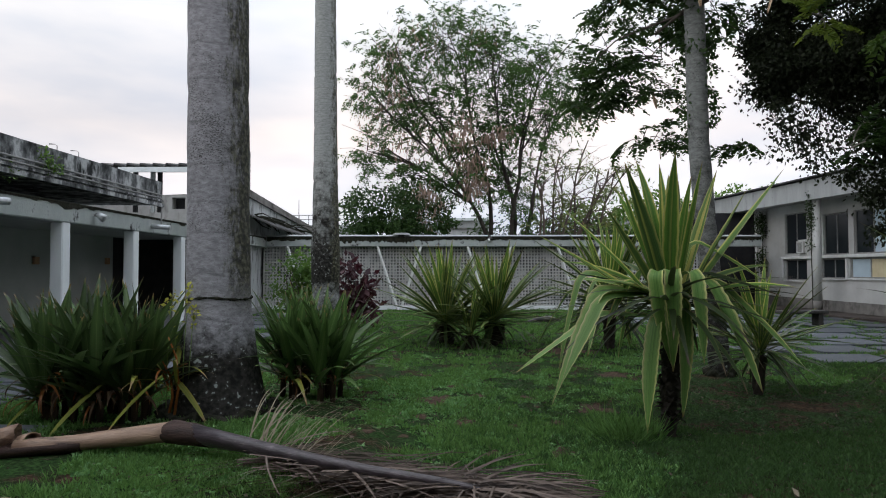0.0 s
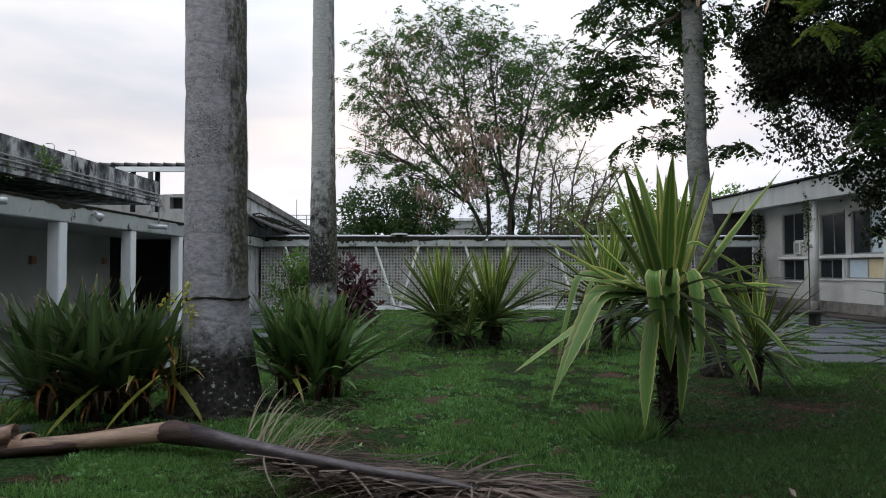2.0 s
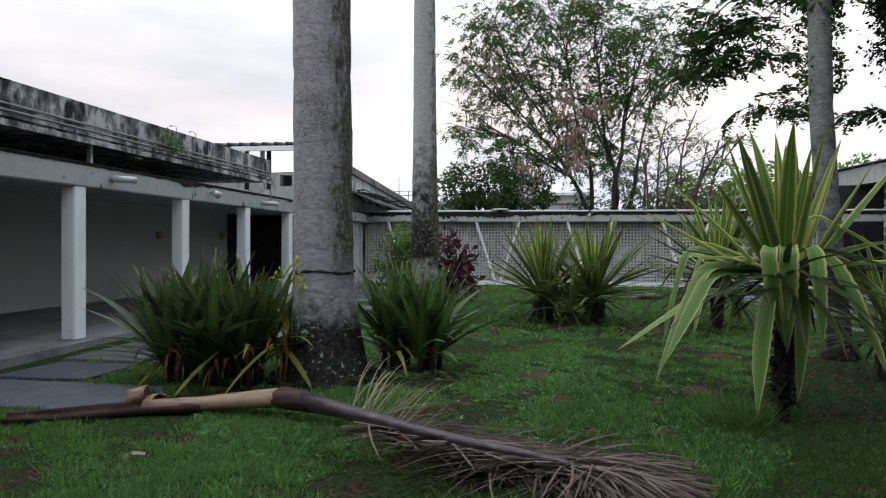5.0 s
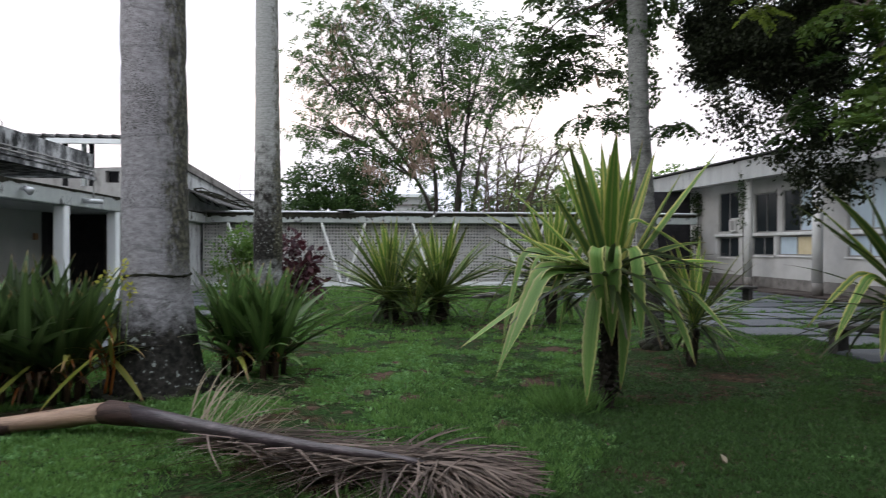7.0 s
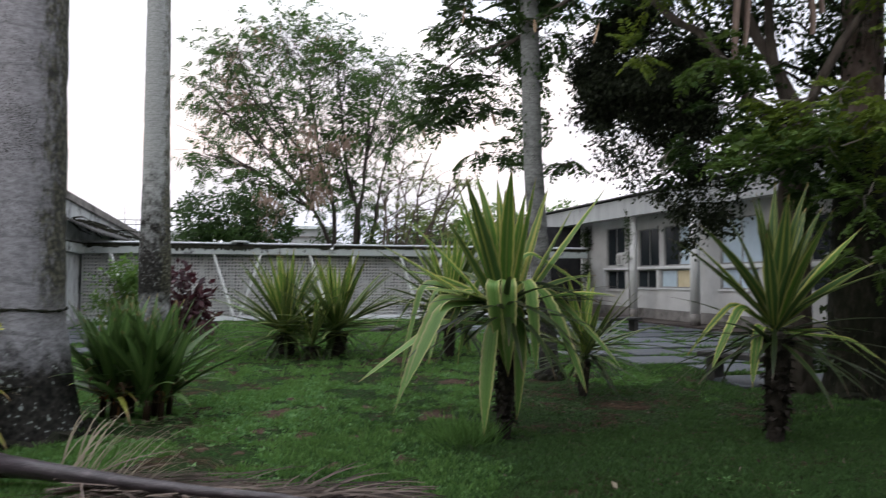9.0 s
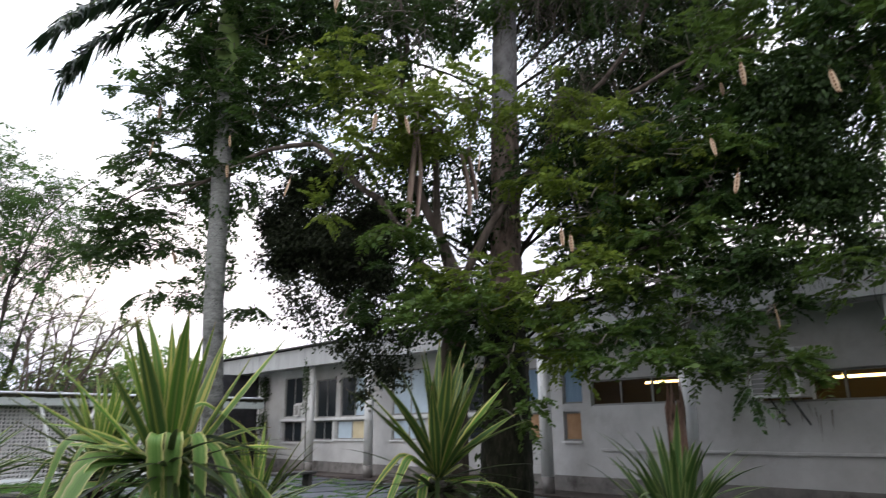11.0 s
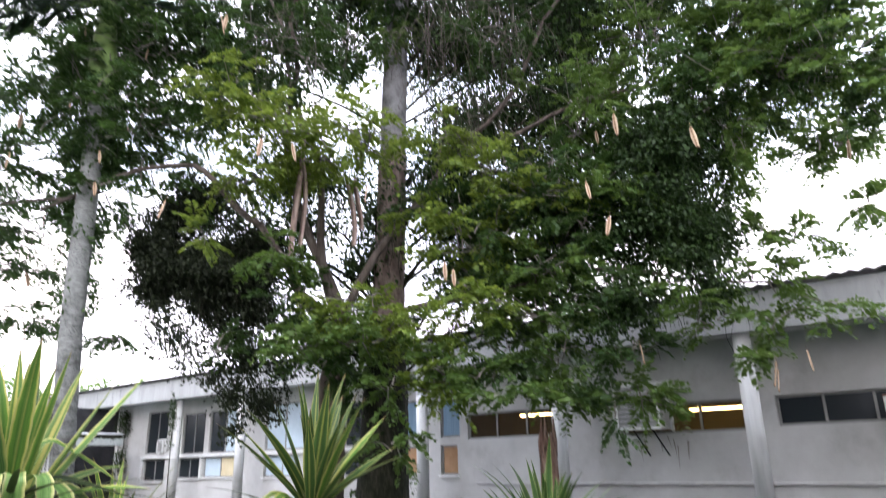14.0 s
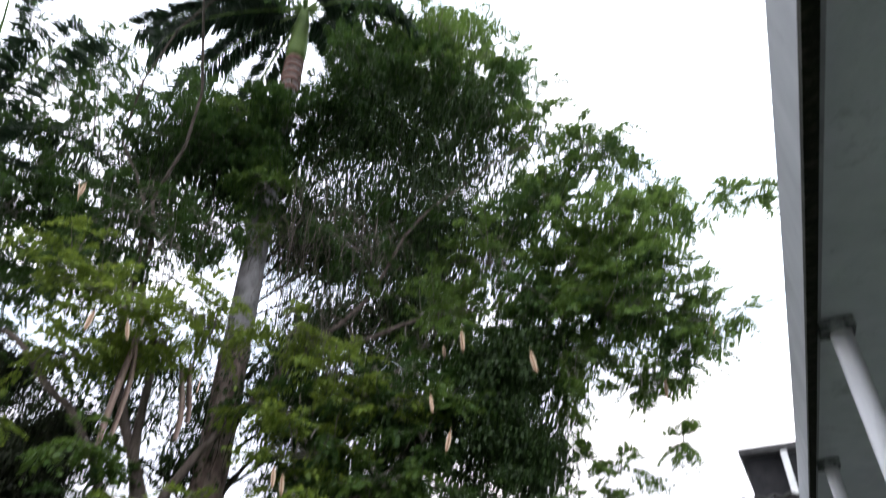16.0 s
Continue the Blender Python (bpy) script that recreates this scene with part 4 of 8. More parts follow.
# ---- west wing: colonnade under a mould-stained parapet ----
def ragged(s, a, b, out, seed, depth, more, thick):
    """A thin crust hanging from an edge, its lower rim uneven; deepest over the share of its length that thick names."""
    rm = random.Random(seed)
    ph = [rm.uniform(0, 6.28) for _ in range(5)]
    a, b, o = Vector(a), Vector(b), Vector((*out, 0))
    length = (b - a).length
    n = int(length / 0.055)
    for i in range(n + 1):
        f = i / n
        x = f * length
        w = math.sin(x * 0.9 + ph[0]) + math.sin(x * 2.3 + ph[1]) + 0.6 * math.sin(x * 6.1 + ph[2]) + 0.4 * math.sin(x * 14 + ph[3])
        d = depth * (0.55 + 0.5 * rm.random()) + more * max(0.0, w * 0.35 - 0.12)
        if thick[0] < f < thick[1]:
            d += 0.05 + 0.10 * rm.random() ** 2
        p = a.lerp(b, f)
        dn = Vector((0, 0, -max(0.008, d)))
        s.v += [tuple(p), tuple(p + o), tuple(p + o * 0.7 + dn), tuple(p + dn)]
        if i:
            k = len(s.v) - 8
            s.f += [(k + m, k + (m + 1) % 4, k + 4 + (m + 1) % 4, k + 4 + m) for m in range(4)]


CX = -6.87
WEST_END = 21.85
s = Shape().box(-11.0, CX + 0.35, -3.0, 27.0, -0.05, 0.12)
tagged(part("floor_west", s, M_FLOOR), "worn cement floor of the covered walk", "floor", kind="structure")
for y in (-0.2, 3.0, 6.05, 9.07, 12.05, 14.8, 17.5, 20.4, 23.3):
    pl = thing("column", (CX, y, 0.12), "square pale concrete column of the covered walk", "column", "columns of the covered walk", "structure")
    part("shaft", Shape().box(-0.09, 0.14, -0.13, 0.13, 0, 2.27), M_COLUMN, pl, bevel=0.02)
s = Shape().box(CX - 0.16, CX + 0.16, -3.0, 27.3, 2.38, 2.72)
tagged(part("beam_west", s, M_BEAM, bevel=0.02), "pale green-grey beam with black mould along the top", "beam", kind="structure")
s = Shape()
ragged(s, (CX + 0.162, -3.0, 2.722), (CX + 0.162, 27.0, 2.722), (0.012, 0), 14, 0.03, 0.10, (0.735, 0.80))
s.box(CX - 0.1, CX + 0.18, -3.0, 27.2, 2.724, 2.745)
tagged(part("mould_edge_west", s, M_VINEBARK), "black mould crust along the beam top", "mould", kind="structure")
s = Shape().box(-11.0, CX - 0.16, -3.0, 27.3, 2.58, 2.70)
tagged(part("ceiling_west", s, M_SHADEWALL), "plain ceiling slab of the covered walk", "ceiling", kind="structure")
s = cut_wall(-10.9, -10.7, -3.0, WEST_END, 0.0, 2.6, [])
dw = thing("door_west", (0, 0, 0), "dark doors and screens at the walk's end", "door", kind="structure")
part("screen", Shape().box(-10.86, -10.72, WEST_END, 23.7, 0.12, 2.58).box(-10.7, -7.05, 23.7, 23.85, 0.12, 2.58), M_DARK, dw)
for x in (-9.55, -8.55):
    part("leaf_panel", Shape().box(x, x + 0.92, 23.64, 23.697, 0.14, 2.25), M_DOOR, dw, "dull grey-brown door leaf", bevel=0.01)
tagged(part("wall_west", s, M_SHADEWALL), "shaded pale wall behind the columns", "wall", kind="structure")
# Room walls coloured near-black, so the rooms read as unlit.
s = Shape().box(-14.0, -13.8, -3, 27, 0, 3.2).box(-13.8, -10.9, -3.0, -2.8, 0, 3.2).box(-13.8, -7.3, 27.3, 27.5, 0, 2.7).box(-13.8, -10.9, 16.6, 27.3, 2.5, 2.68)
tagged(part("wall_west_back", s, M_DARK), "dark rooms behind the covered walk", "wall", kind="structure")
s = Shape().box(CX + 0.02, CX + 0.16, -3.0, 16.05, 3.07, 3.62).box(CX - 3.0, CX + 0.02, 15.91, 16.05, 3.07, 3.62)
s.box(CX + 0.16, CX + 0.22, -3.0, 16.05, 3.02, 3.10).box(CX + 0.16, CX + 0.20, -3.0, 16.05, 3.14, 3.19)
tagged(part("parapet_west", s, M_MOULD), "roof parapet blackened by mould over old white paint", "parapet", kind="structure")
s = Shape().box(-14.0, CX + 0.02, -3.0, 15.91, 3.07, 3.2)
tagged(part("roof_west", s, M_MOULD), "flat concrete roof slab with a dark underside", "roof", kind="structure")
s = Shape().box(-9.6, -9.4, -3.0, 15.9, 2.72, 3.07)
tagged(part("wall_west_upper", s, M_MOULD), "dark recessed band between beam and roof slab", "wall", kind="structure")

# ---- white gabled block behind the corner ----
s = Shape()
s.v = [(-15.0, 24.0, 0), (-7.0, 24.0, 0), (-7.0, 24.0, 4.30), (-15.0, 24.0, 3.85), (-15.0, 36.3, 0), (-7.0, 36.3, 0), (-7.0, 36.3, 3.62), (-15.0, 36.3, 3.6)]
s.f = [(1, 5, 6, 2), (5, 4, 7, 6), (4, 0, 3, 7), (3, 2, 6, 7)]
blk = thing("annex_building", (0, 0, 0), "low white annex building with a dark square vent", "building", kind="structure")
part("wall", s, M_STAINED, blk)
q = Shape()
VX0, VX1, VZ0, VZ1 = -9.66, -9.20, 3.69, 4.10
q.v = [(-15.0, 24.0, 0), (-7.0, 24.0, 0), (-7.0, 24.0, 4.30), (-15.0, 24.0, 4.02), (VX0, 24.0, VZ0), (VX1, 24.0, VZ0), (VX1, 24.0, VZ1), (VX0, 24.0, VZ1)]
q.v += [(x, 24.35, z) for x, _, z in q.v]
q.f = [(0, 1, 5, 4), (1, 2, 6, 5), (2, 3, 7, 6), (3, 0, 4, 7), (9, 8, 12, 13), (10, 9, 13, 14), (11, 10, 14, 15), (8, 11, 15, 12), (4, 5, 13, 12), (5, 6, 14, 13), (6, 7, 15, 14), (7, 4, 12, 15), (2, 10, 11, 3), (0, 3, 11, 8), (1, 9, 10, 2)]
part("front_wall", q, M_ANNEX, blk, "dingy cement front wall")
# Dark sheet behind the hole paints the shade inside.
part("vent", Shape().box(VX0 - 0.05, VX1 + 0.05, 24.36, 24.4, VZ0 - 0.05, VZ1 + 0.05), M_DARK, blk, "dark square vent opening")
q = Shape()
q.v = [(-7.06, 23.94, 4.14), (-6.90, 23.94, 4.14), (-6.90, 23.94, 4.40), (-7.06, 23.94, 4.40), (-7.06, 36.3, 3.48), (-6.90, 36.3, 3.48), (-6.90, 36.3, 3.74), (-7.06, 36.3, 3.74)]
q.f = [(0, 1, 2, 3), (1, 5, 6, 2), (5, 4, 7, 6), (4, 0, 3, 7), (3, 2, 6, 7), (0, 4, 5, 1)]
part("coping", q, M_DADO, blk, "thick grey raking coping")
q = Shape()
q.v = [(-7.0, 24.0, 3.56), (-7.0, 33.5, 3.33), (-5.9, 33.5, 2.95), (-5.9, 24.0, 3.05), (-7.0, 24.0, 3.50), (-7.0, 33.5, 3.27), (-5.9, 33.5, 2.89), (-5.9, 24.0, 2.99)]
q.f = [(0, 3, 2, 1), (4, 5, 6, 7), (0, 4, 7, 3), (3, 7, 6, 2), (2, 6, 5, 1)]
part("lean_to_roof", q, M_ROOF, blk, "dark sagging lean-to roof")
q = Shape()
rv = random.Random(31)
for k in range(60):
    y = 24.2 + 8.6 * rv.random()
    p0 = Vector((-6.85, y, 3.50 - 0.024 * (y - 24) + rv.uniform(-0.1, 0.1)))
    p1 = p0 + Vector((rv.uniform(0.1, 0.8), rv.uniform(-0.2, 1.6), rv.uniform(-0.45, 0.05)))
    q.tube([p0, (p0 + p1) / 2 + Vector((0, 0, rv.uniform(-0.12, 0.16))), p1], [0.035, 0.025, 0.012], 5)
part("dead_creeper", q, M_VINEBARK, blk, "tangle of dead creeper on the lean-to")["kind"] = "stuff"

# ---- north walk: slab roof on V struts before a pierced block wall ----
NY = 25.9
s = Shape().box(CX + 0.16, 12.1, NY - 0.35, NY - 0.15, 2.40, 2.72)
tagged(part("beam_north", s, M_BEAM, bevel=0.02), "long pale beam edged with black mould", "beam", kind="structure")
s = Shape().box(CX - 4, 12.1, NY - 0.15, NY + 2.6, 2.60, 2.74)
tagged(part("roof_north", s, M_BEAM), "flat slab roof of the covered walk", "roof", kind="structure")
s = Shape()
ragged(s, (CX + 0.2, NY - 0.352, 2.735), (12.05, NY - 0.352, 2.735), (0, -0.012), 4, 0.09, 0.09, (0.10, 0.30))
s.box(CX + 0.2, 12.05, NY - 0.38, NY - 0.10, 2.742, 2.765)
tagged(part("mould_edge", s, M_VINEBARK), "black mould crust along the slab edge", "mould", kind="structure")
s = Shape().tube([(CX, NY - 0.22, 2.81), (12.1, NY - 0.22, 2.81)], [0.04, 0.04], 8)
for k in range(9):
    s.box(CX + 0.6 + 2.05 * k, CX + 0.66 + 2.05 * k, NY - 0.25, NY - 0.19, 2.74, 2.80)
tagged(part("roof_pipe", s, M_METAL), "thin metal pipe lying along the slab edge", "pipe", kind="structure")
dc = thing("roof_cover", (-1.58, NY - 0.2, 2.845), "flat round rusty metal cover on the slab edge", "cover")
part("disc", Shape().tube([(0, 0, 0), (0, 0, 0.05), (0, 0, 0.07)], [0.33, 0.33, 0.26], 20), M_METAL, dc, bevel=0.0)
part("foot", Shape().box(-0.12, 0.12, -0.12, 0.12, -0.10, 0.0), M_ROOF, dc)
kn = thing("roof_lamp", (1.75, NY - 0.36, 2.66), "small broken lamp fitting on the beam", "lamp")
part("bracket", Shape().tube([(0, 0, 0.16), (0.05, -0.05, 0.05), (-0.06, -0.1, -0.02)], [0.06, 0.08, 0.05], 8), M_ROOF, kn)
part("globe", Shape().tube([(-0.02, -0.14, 0.03), (-0.02, -0.14, -0.02), (-0.02, -0.14, -0.07)], [0.03, 0.055, 0.03], 10), M_WFRAME, kn, "white glass bulb", smooth=True)
LAT_END = 10.4
s = Shape().box(CX, LAT_END, NY - 0.1, NY + 0.15, -0.02, 0.14)
tagged(part("plinth_north", s, M_COLUMN), "low pale kerb under the pierced wall", "kerb", kind="structure")
lat = Shape()
pitch, bar = 0.118, 0.044
for k in range(int((LAT_END - CX) / pitch) + 1):
    x = CX + k * pitch
    lat.box(x - bar / 2, x + bar / 2, NY, NY + 0.08, 0.14, 2.60)
for k in range(int(2.46 / pitch) + 1):
    z = 0.16 + k * pitch
    lat.box(CX, LAT_END, NY + 0.004, NY + 0.076, z - bar / 2, z + bar / 2)
tagged(part("wall_north", lat, M_WHITE), "pierced wall of small pale concrete block openings", "wall", kind="structure")
for k in range(5):
    c = -6.0 + 0.97 + k * 3.42 - 0.05
    v = thing("strut_pair", (c, NY - 0.3, 0), "pair of white V-shaped slab struts", "strut", "struts of the north walk", "structure")
    for sg in (-1, 1):
        part("strut", Shape().tube([(0.05 * sg, 0, 0), (0.83 * sg, 0, 2.42)], [0.05, 0.05], 8), M_WFRAME, v)
# Passage shade is put into the walls' dark colour.
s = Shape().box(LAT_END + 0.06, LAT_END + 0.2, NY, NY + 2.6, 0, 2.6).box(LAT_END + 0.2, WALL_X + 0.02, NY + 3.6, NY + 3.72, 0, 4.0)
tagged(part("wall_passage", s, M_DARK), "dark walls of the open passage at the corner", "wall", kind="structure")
s = Shape().box(LAT_END - 0.06, LAT_END + 0.05, NY - 0.12, NY + 0.12, 0, 2.42)
tagged(part("passage_post", s, M_COLUMN, bevel=0.01), "pale post at the end of the pierced wall", "post", kind="structure")
# Dark mould colour here paints the shade seen through the block openings.
s = Shape().box(CX - 4, LAT_END + 0.2, NY + 2.6, NY + 2.75, 0, 2.62)
tagged(part("wall_north_far", s, M_MOULD), "grey wall on the far side of the walk", "wall", kind="structure")

# ---- south wing: eave over the viewer's shoulder ----
SR = pose(0, -0.595, 0, 0, 0, 1.5)
south = []
s = Shape().box(-14, 13.2, -0.08, 0.0, 3.66, 4.22)
south.append(tagged(part("fascia_south", s, M_FASCIA), "white eave fascia with black mould edges", "fascia", kind="structure"))
s = Shape().box(-14, 13.2, -0.045, 0.02, 3.61, 3.66)
south.append(tagged(part("drip_south", s, M_VINEBARK), "dark stained drip edge under the eave", "trim", kind="structure"))
s = Shape().box(-14, 13.2, -6.0, -0.08, 3.68, 3.80)
south.append(tagged(part("ceiling_south", s, M_COLUMN), "pale grey soffit under the south eave", "ceiling", kind="structure"))
s = Shape().box(-14, 13.0, -2.7, -2.5, 0, 3.7)
south.append(tagged(part("wall_south", s, M_WHITE), "plain white wall under the south eave", "wall", kind="structure"))
s = Shape().box(-14, 13.2, -2.5, 0.05, -0.05, 0.06)
south.append(tagged(part("walk_south", s, M_FLOOR), "cement walk under the south eave", "pavement", kind="structure"))
for x in (-2.1, 1.4, 4.75, 8.1, 11.5):
    pl = thing("post", (x, -0.18, 0.06), "round white painted eave post", "post", "posts of the south eave", "structure")
    part("shaft", Shape().tube([(0, 0, 0), (0, 0, 3.62)], [0.068, 0.068], 16), M_PILLAR, pl, smooth=True)
    part("cap", Shape().box(-0.08, 0.08, -0.09, 0.12, 3.53, 3.61), M_MOULD, pl, "dark mould-stained bracket")
    south.append(pl)
for ob in south:
    ob.matrix_world = SR @ Matrix.Translation(ob.location)


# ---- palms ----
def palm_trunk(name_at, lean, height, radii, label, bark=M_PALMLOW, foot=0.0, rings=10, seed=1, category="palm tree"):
    """radii: (height share, radius) down the trunk."""
    rng = random.Random(seed)
    x, y = name_at
    p = thing("royal_palm", (x, y, 0), label, category)
    bend = lean if isinstance(lean, list) else [(0, 0, 0), (100, lean[0] * 100, lean[1] * 100)]
    hs = [i * 0.12 for i in range(int(height / 0.12) + 1)]

    def rad(h):
        for (h0, r0), (h1, r1) in zip(radii, radii[1:]):
            if h <= h1:
                return r0 + (r1 - r0) * (h - h0) / (h1 - h0)
        return radii[-1][1]
    body, low = Shape(), Shape()
    def ring_pts(hs2):
        return [(np.interp(h, [b[0] for b in bend], [b[1] for b in bend]), np.interp(h, [b[0] for b in bend], [b[2] for b in bend]), h) for h in hs2]
    hb = [-0.05] + [h for h in hs if h >= foot - 0.13]
    if foot:
        hb = hb[1:]
    body.tube(ring_pts(hb), [rad(h) * (1 + 0.006 * math.sin(h * 9) + rng.uniform(-0.006, 0.006)) - (0.010 if i % rings == 0 else 0) for i, h in enumerate(hb)], 28)
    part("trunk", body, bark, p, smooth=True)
    collar = Shape().tube([(rad(0) * 1.12 * math.cos(a), rad(0) * 1.12 * math.sin(a), 0.02 + 0.03 * math.sin(a * 7)) for a in (i * math.pi / 24 for i in range(49))],
                          [0.06 * rng.uniform(0.6, 1.4) for i in range(49)], 6)
    part("root_collar", collar, M_VINEBARK, p, "matted dark root collar")
    if foot > 0:
        hf = [h for h in hs if h <= foot]
        low.tube(ring_pts([-0.05] + hf), [rad(0) * 1.12] + [rad(h) * (1.03 + rng.uniform(-0.03, 0.03)) for h in hf], 26)
        part("root_flare", low, M_VINEBARK, p, "dark mossy lower trunk wrapped in old vines", smooth=True)
    return p


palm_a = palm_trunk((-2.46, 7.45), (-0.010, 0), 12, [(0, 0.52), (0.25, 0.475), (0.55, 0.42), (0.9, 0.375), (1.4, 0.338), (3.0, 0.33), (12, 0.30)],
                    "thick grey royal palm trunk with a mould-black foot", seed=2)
q = Shape().tube([(0.352 * math.cos(a) - 0.012, 0.352 * math.sin(a), 1.235 + 0.012 * math.sin(3 * a)) for a in (i * math.pi / 24 for i in range(49))], [0.012 + 0.006 * math.sin(i * 1.7) for i in range(49)], 6)
part("leaf_scar", q, M_VINEBARK, palm_a, "dark ring scar")
palm_b = palm_trunk((-2.585, 14.9), (-0.005, 0), 16, [(0, 0.31), (0.8, 0.30), (1.9, 0.315), (2.6, 0.29), (3.8, 0.265), (7.4, 0.232), (16, 0.20)],
                    "slender grey royal palm trunk with dark stains", bark=M_PALMBAND, seed=3)
palm_c = palm_trunk((4.08, 9.96), [(0, 0, 0), (1.0, -0.09, 0.01), (2.2, -0.19, 0.02), (3.4, -0.27, 0.03), (4.7, -0.30, 0.04), (7.2, -0.34, 0.06)], 7.0, [(0, 0.16), (1.2, 0.15), (3, 0.153), (7.0, 0.145)],
                    "leaning slim grey royal palm behind the agaves", bark=M_PALMMOSS, seed=4)
palm_d = palm_trunk((7.55, 7.6), (0.016, -0.020), 13.9, [(0, 0.46), (0.4, 0.40), (2.5, 0.34), (4.0, 0.24), (12.1, 0.20), (13.9, 0.19)],
                    "tall royal palm overgrown with climbing vines", bark=M_PALM, foot=3.6, seed=5)
q = Shape()
hz = [3.45 + 0.2 * i for i in range(17)]
q.tube([(0.016 * h, -0.020 * h, h) for h in hz], [np.interp(h, [2.5, 4.0, 6.8], [0.34, 0.262, 0.237]) * (1 + 0.02 * math.sin(h * 11)) for h in hz], 24)
part("old_bark", q, M_MIDBARK, palm_d, "pinkish brown weathered middle trunk", smooth=True)


def palm_crown(p, top, lean, count, length, seed, shaft=True, ways=(), per=22, wide=0.045):
    rng = random.Random(seed)
    nr = np.random.default_rng(seed)
    if shaft:
        part("crownshaft", Shape().tube([(lean[0] * (top + d), lean[1] * (top + d), top + d) for d in (0, 0.15, 0.5, 1.3, 1.9)], [0.2, 0.235, 0.22, 0.16, 0.1], 20),
             M_SHAFT, p, "smooth green crownshaft", smooth=True)
    base = np.array([lean[0] * (top + 1.8), lean[1] * (top + 1.8), top + 1.8])
    for i in range(count):
        az = i * 137.5 + rng.uniform(-15, 15)
        st = rng.uniform(15, 75)
        bend = rng.uniform(60, 110)
        if i < len(ways):
            az, st, bend = ways[i]
        pts, q = [], base.copy()
        n = 16
        for k in range(n):
            a = radians(st - bend * (k / n) ** 1.4)
            pts.append(q.copy())
            q = q + np.array([math.cos(a) * math.cos(radians(az)), math.cos(a) * math.sin(radians(az)), math.sin(a)]) * length / n
        stalk = part("frond_stalk", Shape().tube(pts, [0.05 * (1 - 0.9 * k / n) for k in range(n)], 5), M_SHAFT, p)
        P = np.array(pts)
        d = unit(np.gradient(P, axis=0))
        seg = np.repeat(np.arange(2, n), per)
        fr = nr.random(len(seg))
        b = P[seg] + d[seg] * (fr * length / n)[:, None]
        sd = unit(np.cross(d[seg], [0, 0, 1.0]))
        sg = np.where(nr.random(len(seg)) < 0.5, -1.0, 1.0)[:, None]
        al = unit(sd * sg + d[seg] * 0.5 + nr.normal(size=(len(seg), 3)) * 0.15 - np.array([0, 0, 0.5]))
        part("frond", quads_mesh("frond", leaf_quads(nr, b, al, np.full(len(seg), 0.62), np.full(len(seg), wide), 0.5), M_PALMLEAF), M_PALMLEAF, stalk)


palm_crown(palm_d, 13.9, (0.016, -0.020), 15, 4.0, 11, ways=((118, 8, 50), (135, -20, 55), (100, -12, 60), (70, -25, 50), (155, 0, 60), (215, -10, 65), (300, 5, 70), (265, -18, 55)), per=40, wide=0.06)
scar = Shape()
for z in (12.75, 13.0, 13.22, 13.45, 13.68):
    scar.tube([(0.016 * (z + d), -0.020 * (z + d), z + d) for d in (0.0, 0.03, 0.13, 0.19)], [0.195, 0.222, 0.212, 0.195], 20)
part("leaf_base", scar, M_LEAFBASE, palm_d, "reddish brown old leaf bases under the crownshaft", smooth=True)
palm_crown(palm_c, 7.0, (-0.047, 0.008), 9, 3.2, 12, ways=((172, -28, 42), (186, -18, 46)))

# ---- striped agaves on shaggy stems ----
DROOP = [strap_mesh("agave_leaf", L, wd, st, bd, mt, 40 + k, fold=0.18, sway=sw, wave=0.06, n=19, crease=cr) for k, (L, wd, st, bd, sw, cr, mt) in enumerate(
    [(1.20, 0.115, 58, 142, 0.02, 0.10, M_AGAVEPALE), (1.45, 0.11, 48, 122, -0.05, 0.22, M_AGAVEPALE), (1.65, 0.105, 42, 104, 0.05, 0.27, M_AGAVEPALE), (1.10, 0.12, 52, 138, 0.0, 0.06, M_AGAVE),
     (1.65, 0.10, 32, 84, -0.05, 0.32, M_AGAVEPALE), (1.35, 0.115, 46, 124, 0.05, 0.16, M_AGAVE), (1.70, 0.095, 24, 62, 0.05, 0.36, M_AGAVEPALE), (1.50, 0.11, 40, 116, 0.03, 0.24, M_AGAVEPALE)])]
LOWL = [strap_mesh("agave_leaf", L, wd, st, bd, M_AGAVEDARK, 60 + k, fold=0.2, sway=sw) for k, (L, wd, st, bd, sw) in enumerate(
    [(1.2, 0.055, 16, 18, 0.06), (1.1, 0.05, 4, 22, -0.07), (1.15, 0.055, -8, 28, 0.03), (0.95, 0.055, -20, 40, 0.0)])]
STIFF = [strap_mesh("agave_leaf", L, wd * 1.15, st, bd, M_AGAVEDEEP if k > 1 else M_AGAVE, 100 + k, fold=0.25, sway=sw) for k, (L, wd, st, bd, sw) in enumerate(
    [(1.30, 0.085, 84, 6, 0.02), (1.35, 0.085, 72, 8, -0.03), (1.38, 0.085, 60, 9, 0.03), (1.40, 0.08, 49, 10, 0.0), (1.45, 0.08, 36, 10, -0.02), (1.5, 0.08, 26, 10, 0.02), (1.5, 0.075, 16, 12, 0.0), (1.45, 0.07, 8, 14, 0.0)])]
NARROW = [strap_mesh("agave_leaf", L, wd, st, bd, M_GREENSTRAP, 120 + k, fold=0.2, sway=sw) for k, (L, wd, st, bd, sw) in enumerate(
    [(0.98, 0.075, 86, 14, 0.03), (1.05, 0.08, 70, 30, -0.05), (1.02, 0.075, 67, 26, 0.06), (1.0, 0.07, 59, 36, -0.03), (0.92, 0.065, 50, 46, 0.04), (0.8, 0.06, 40, 52, 0.03)])]


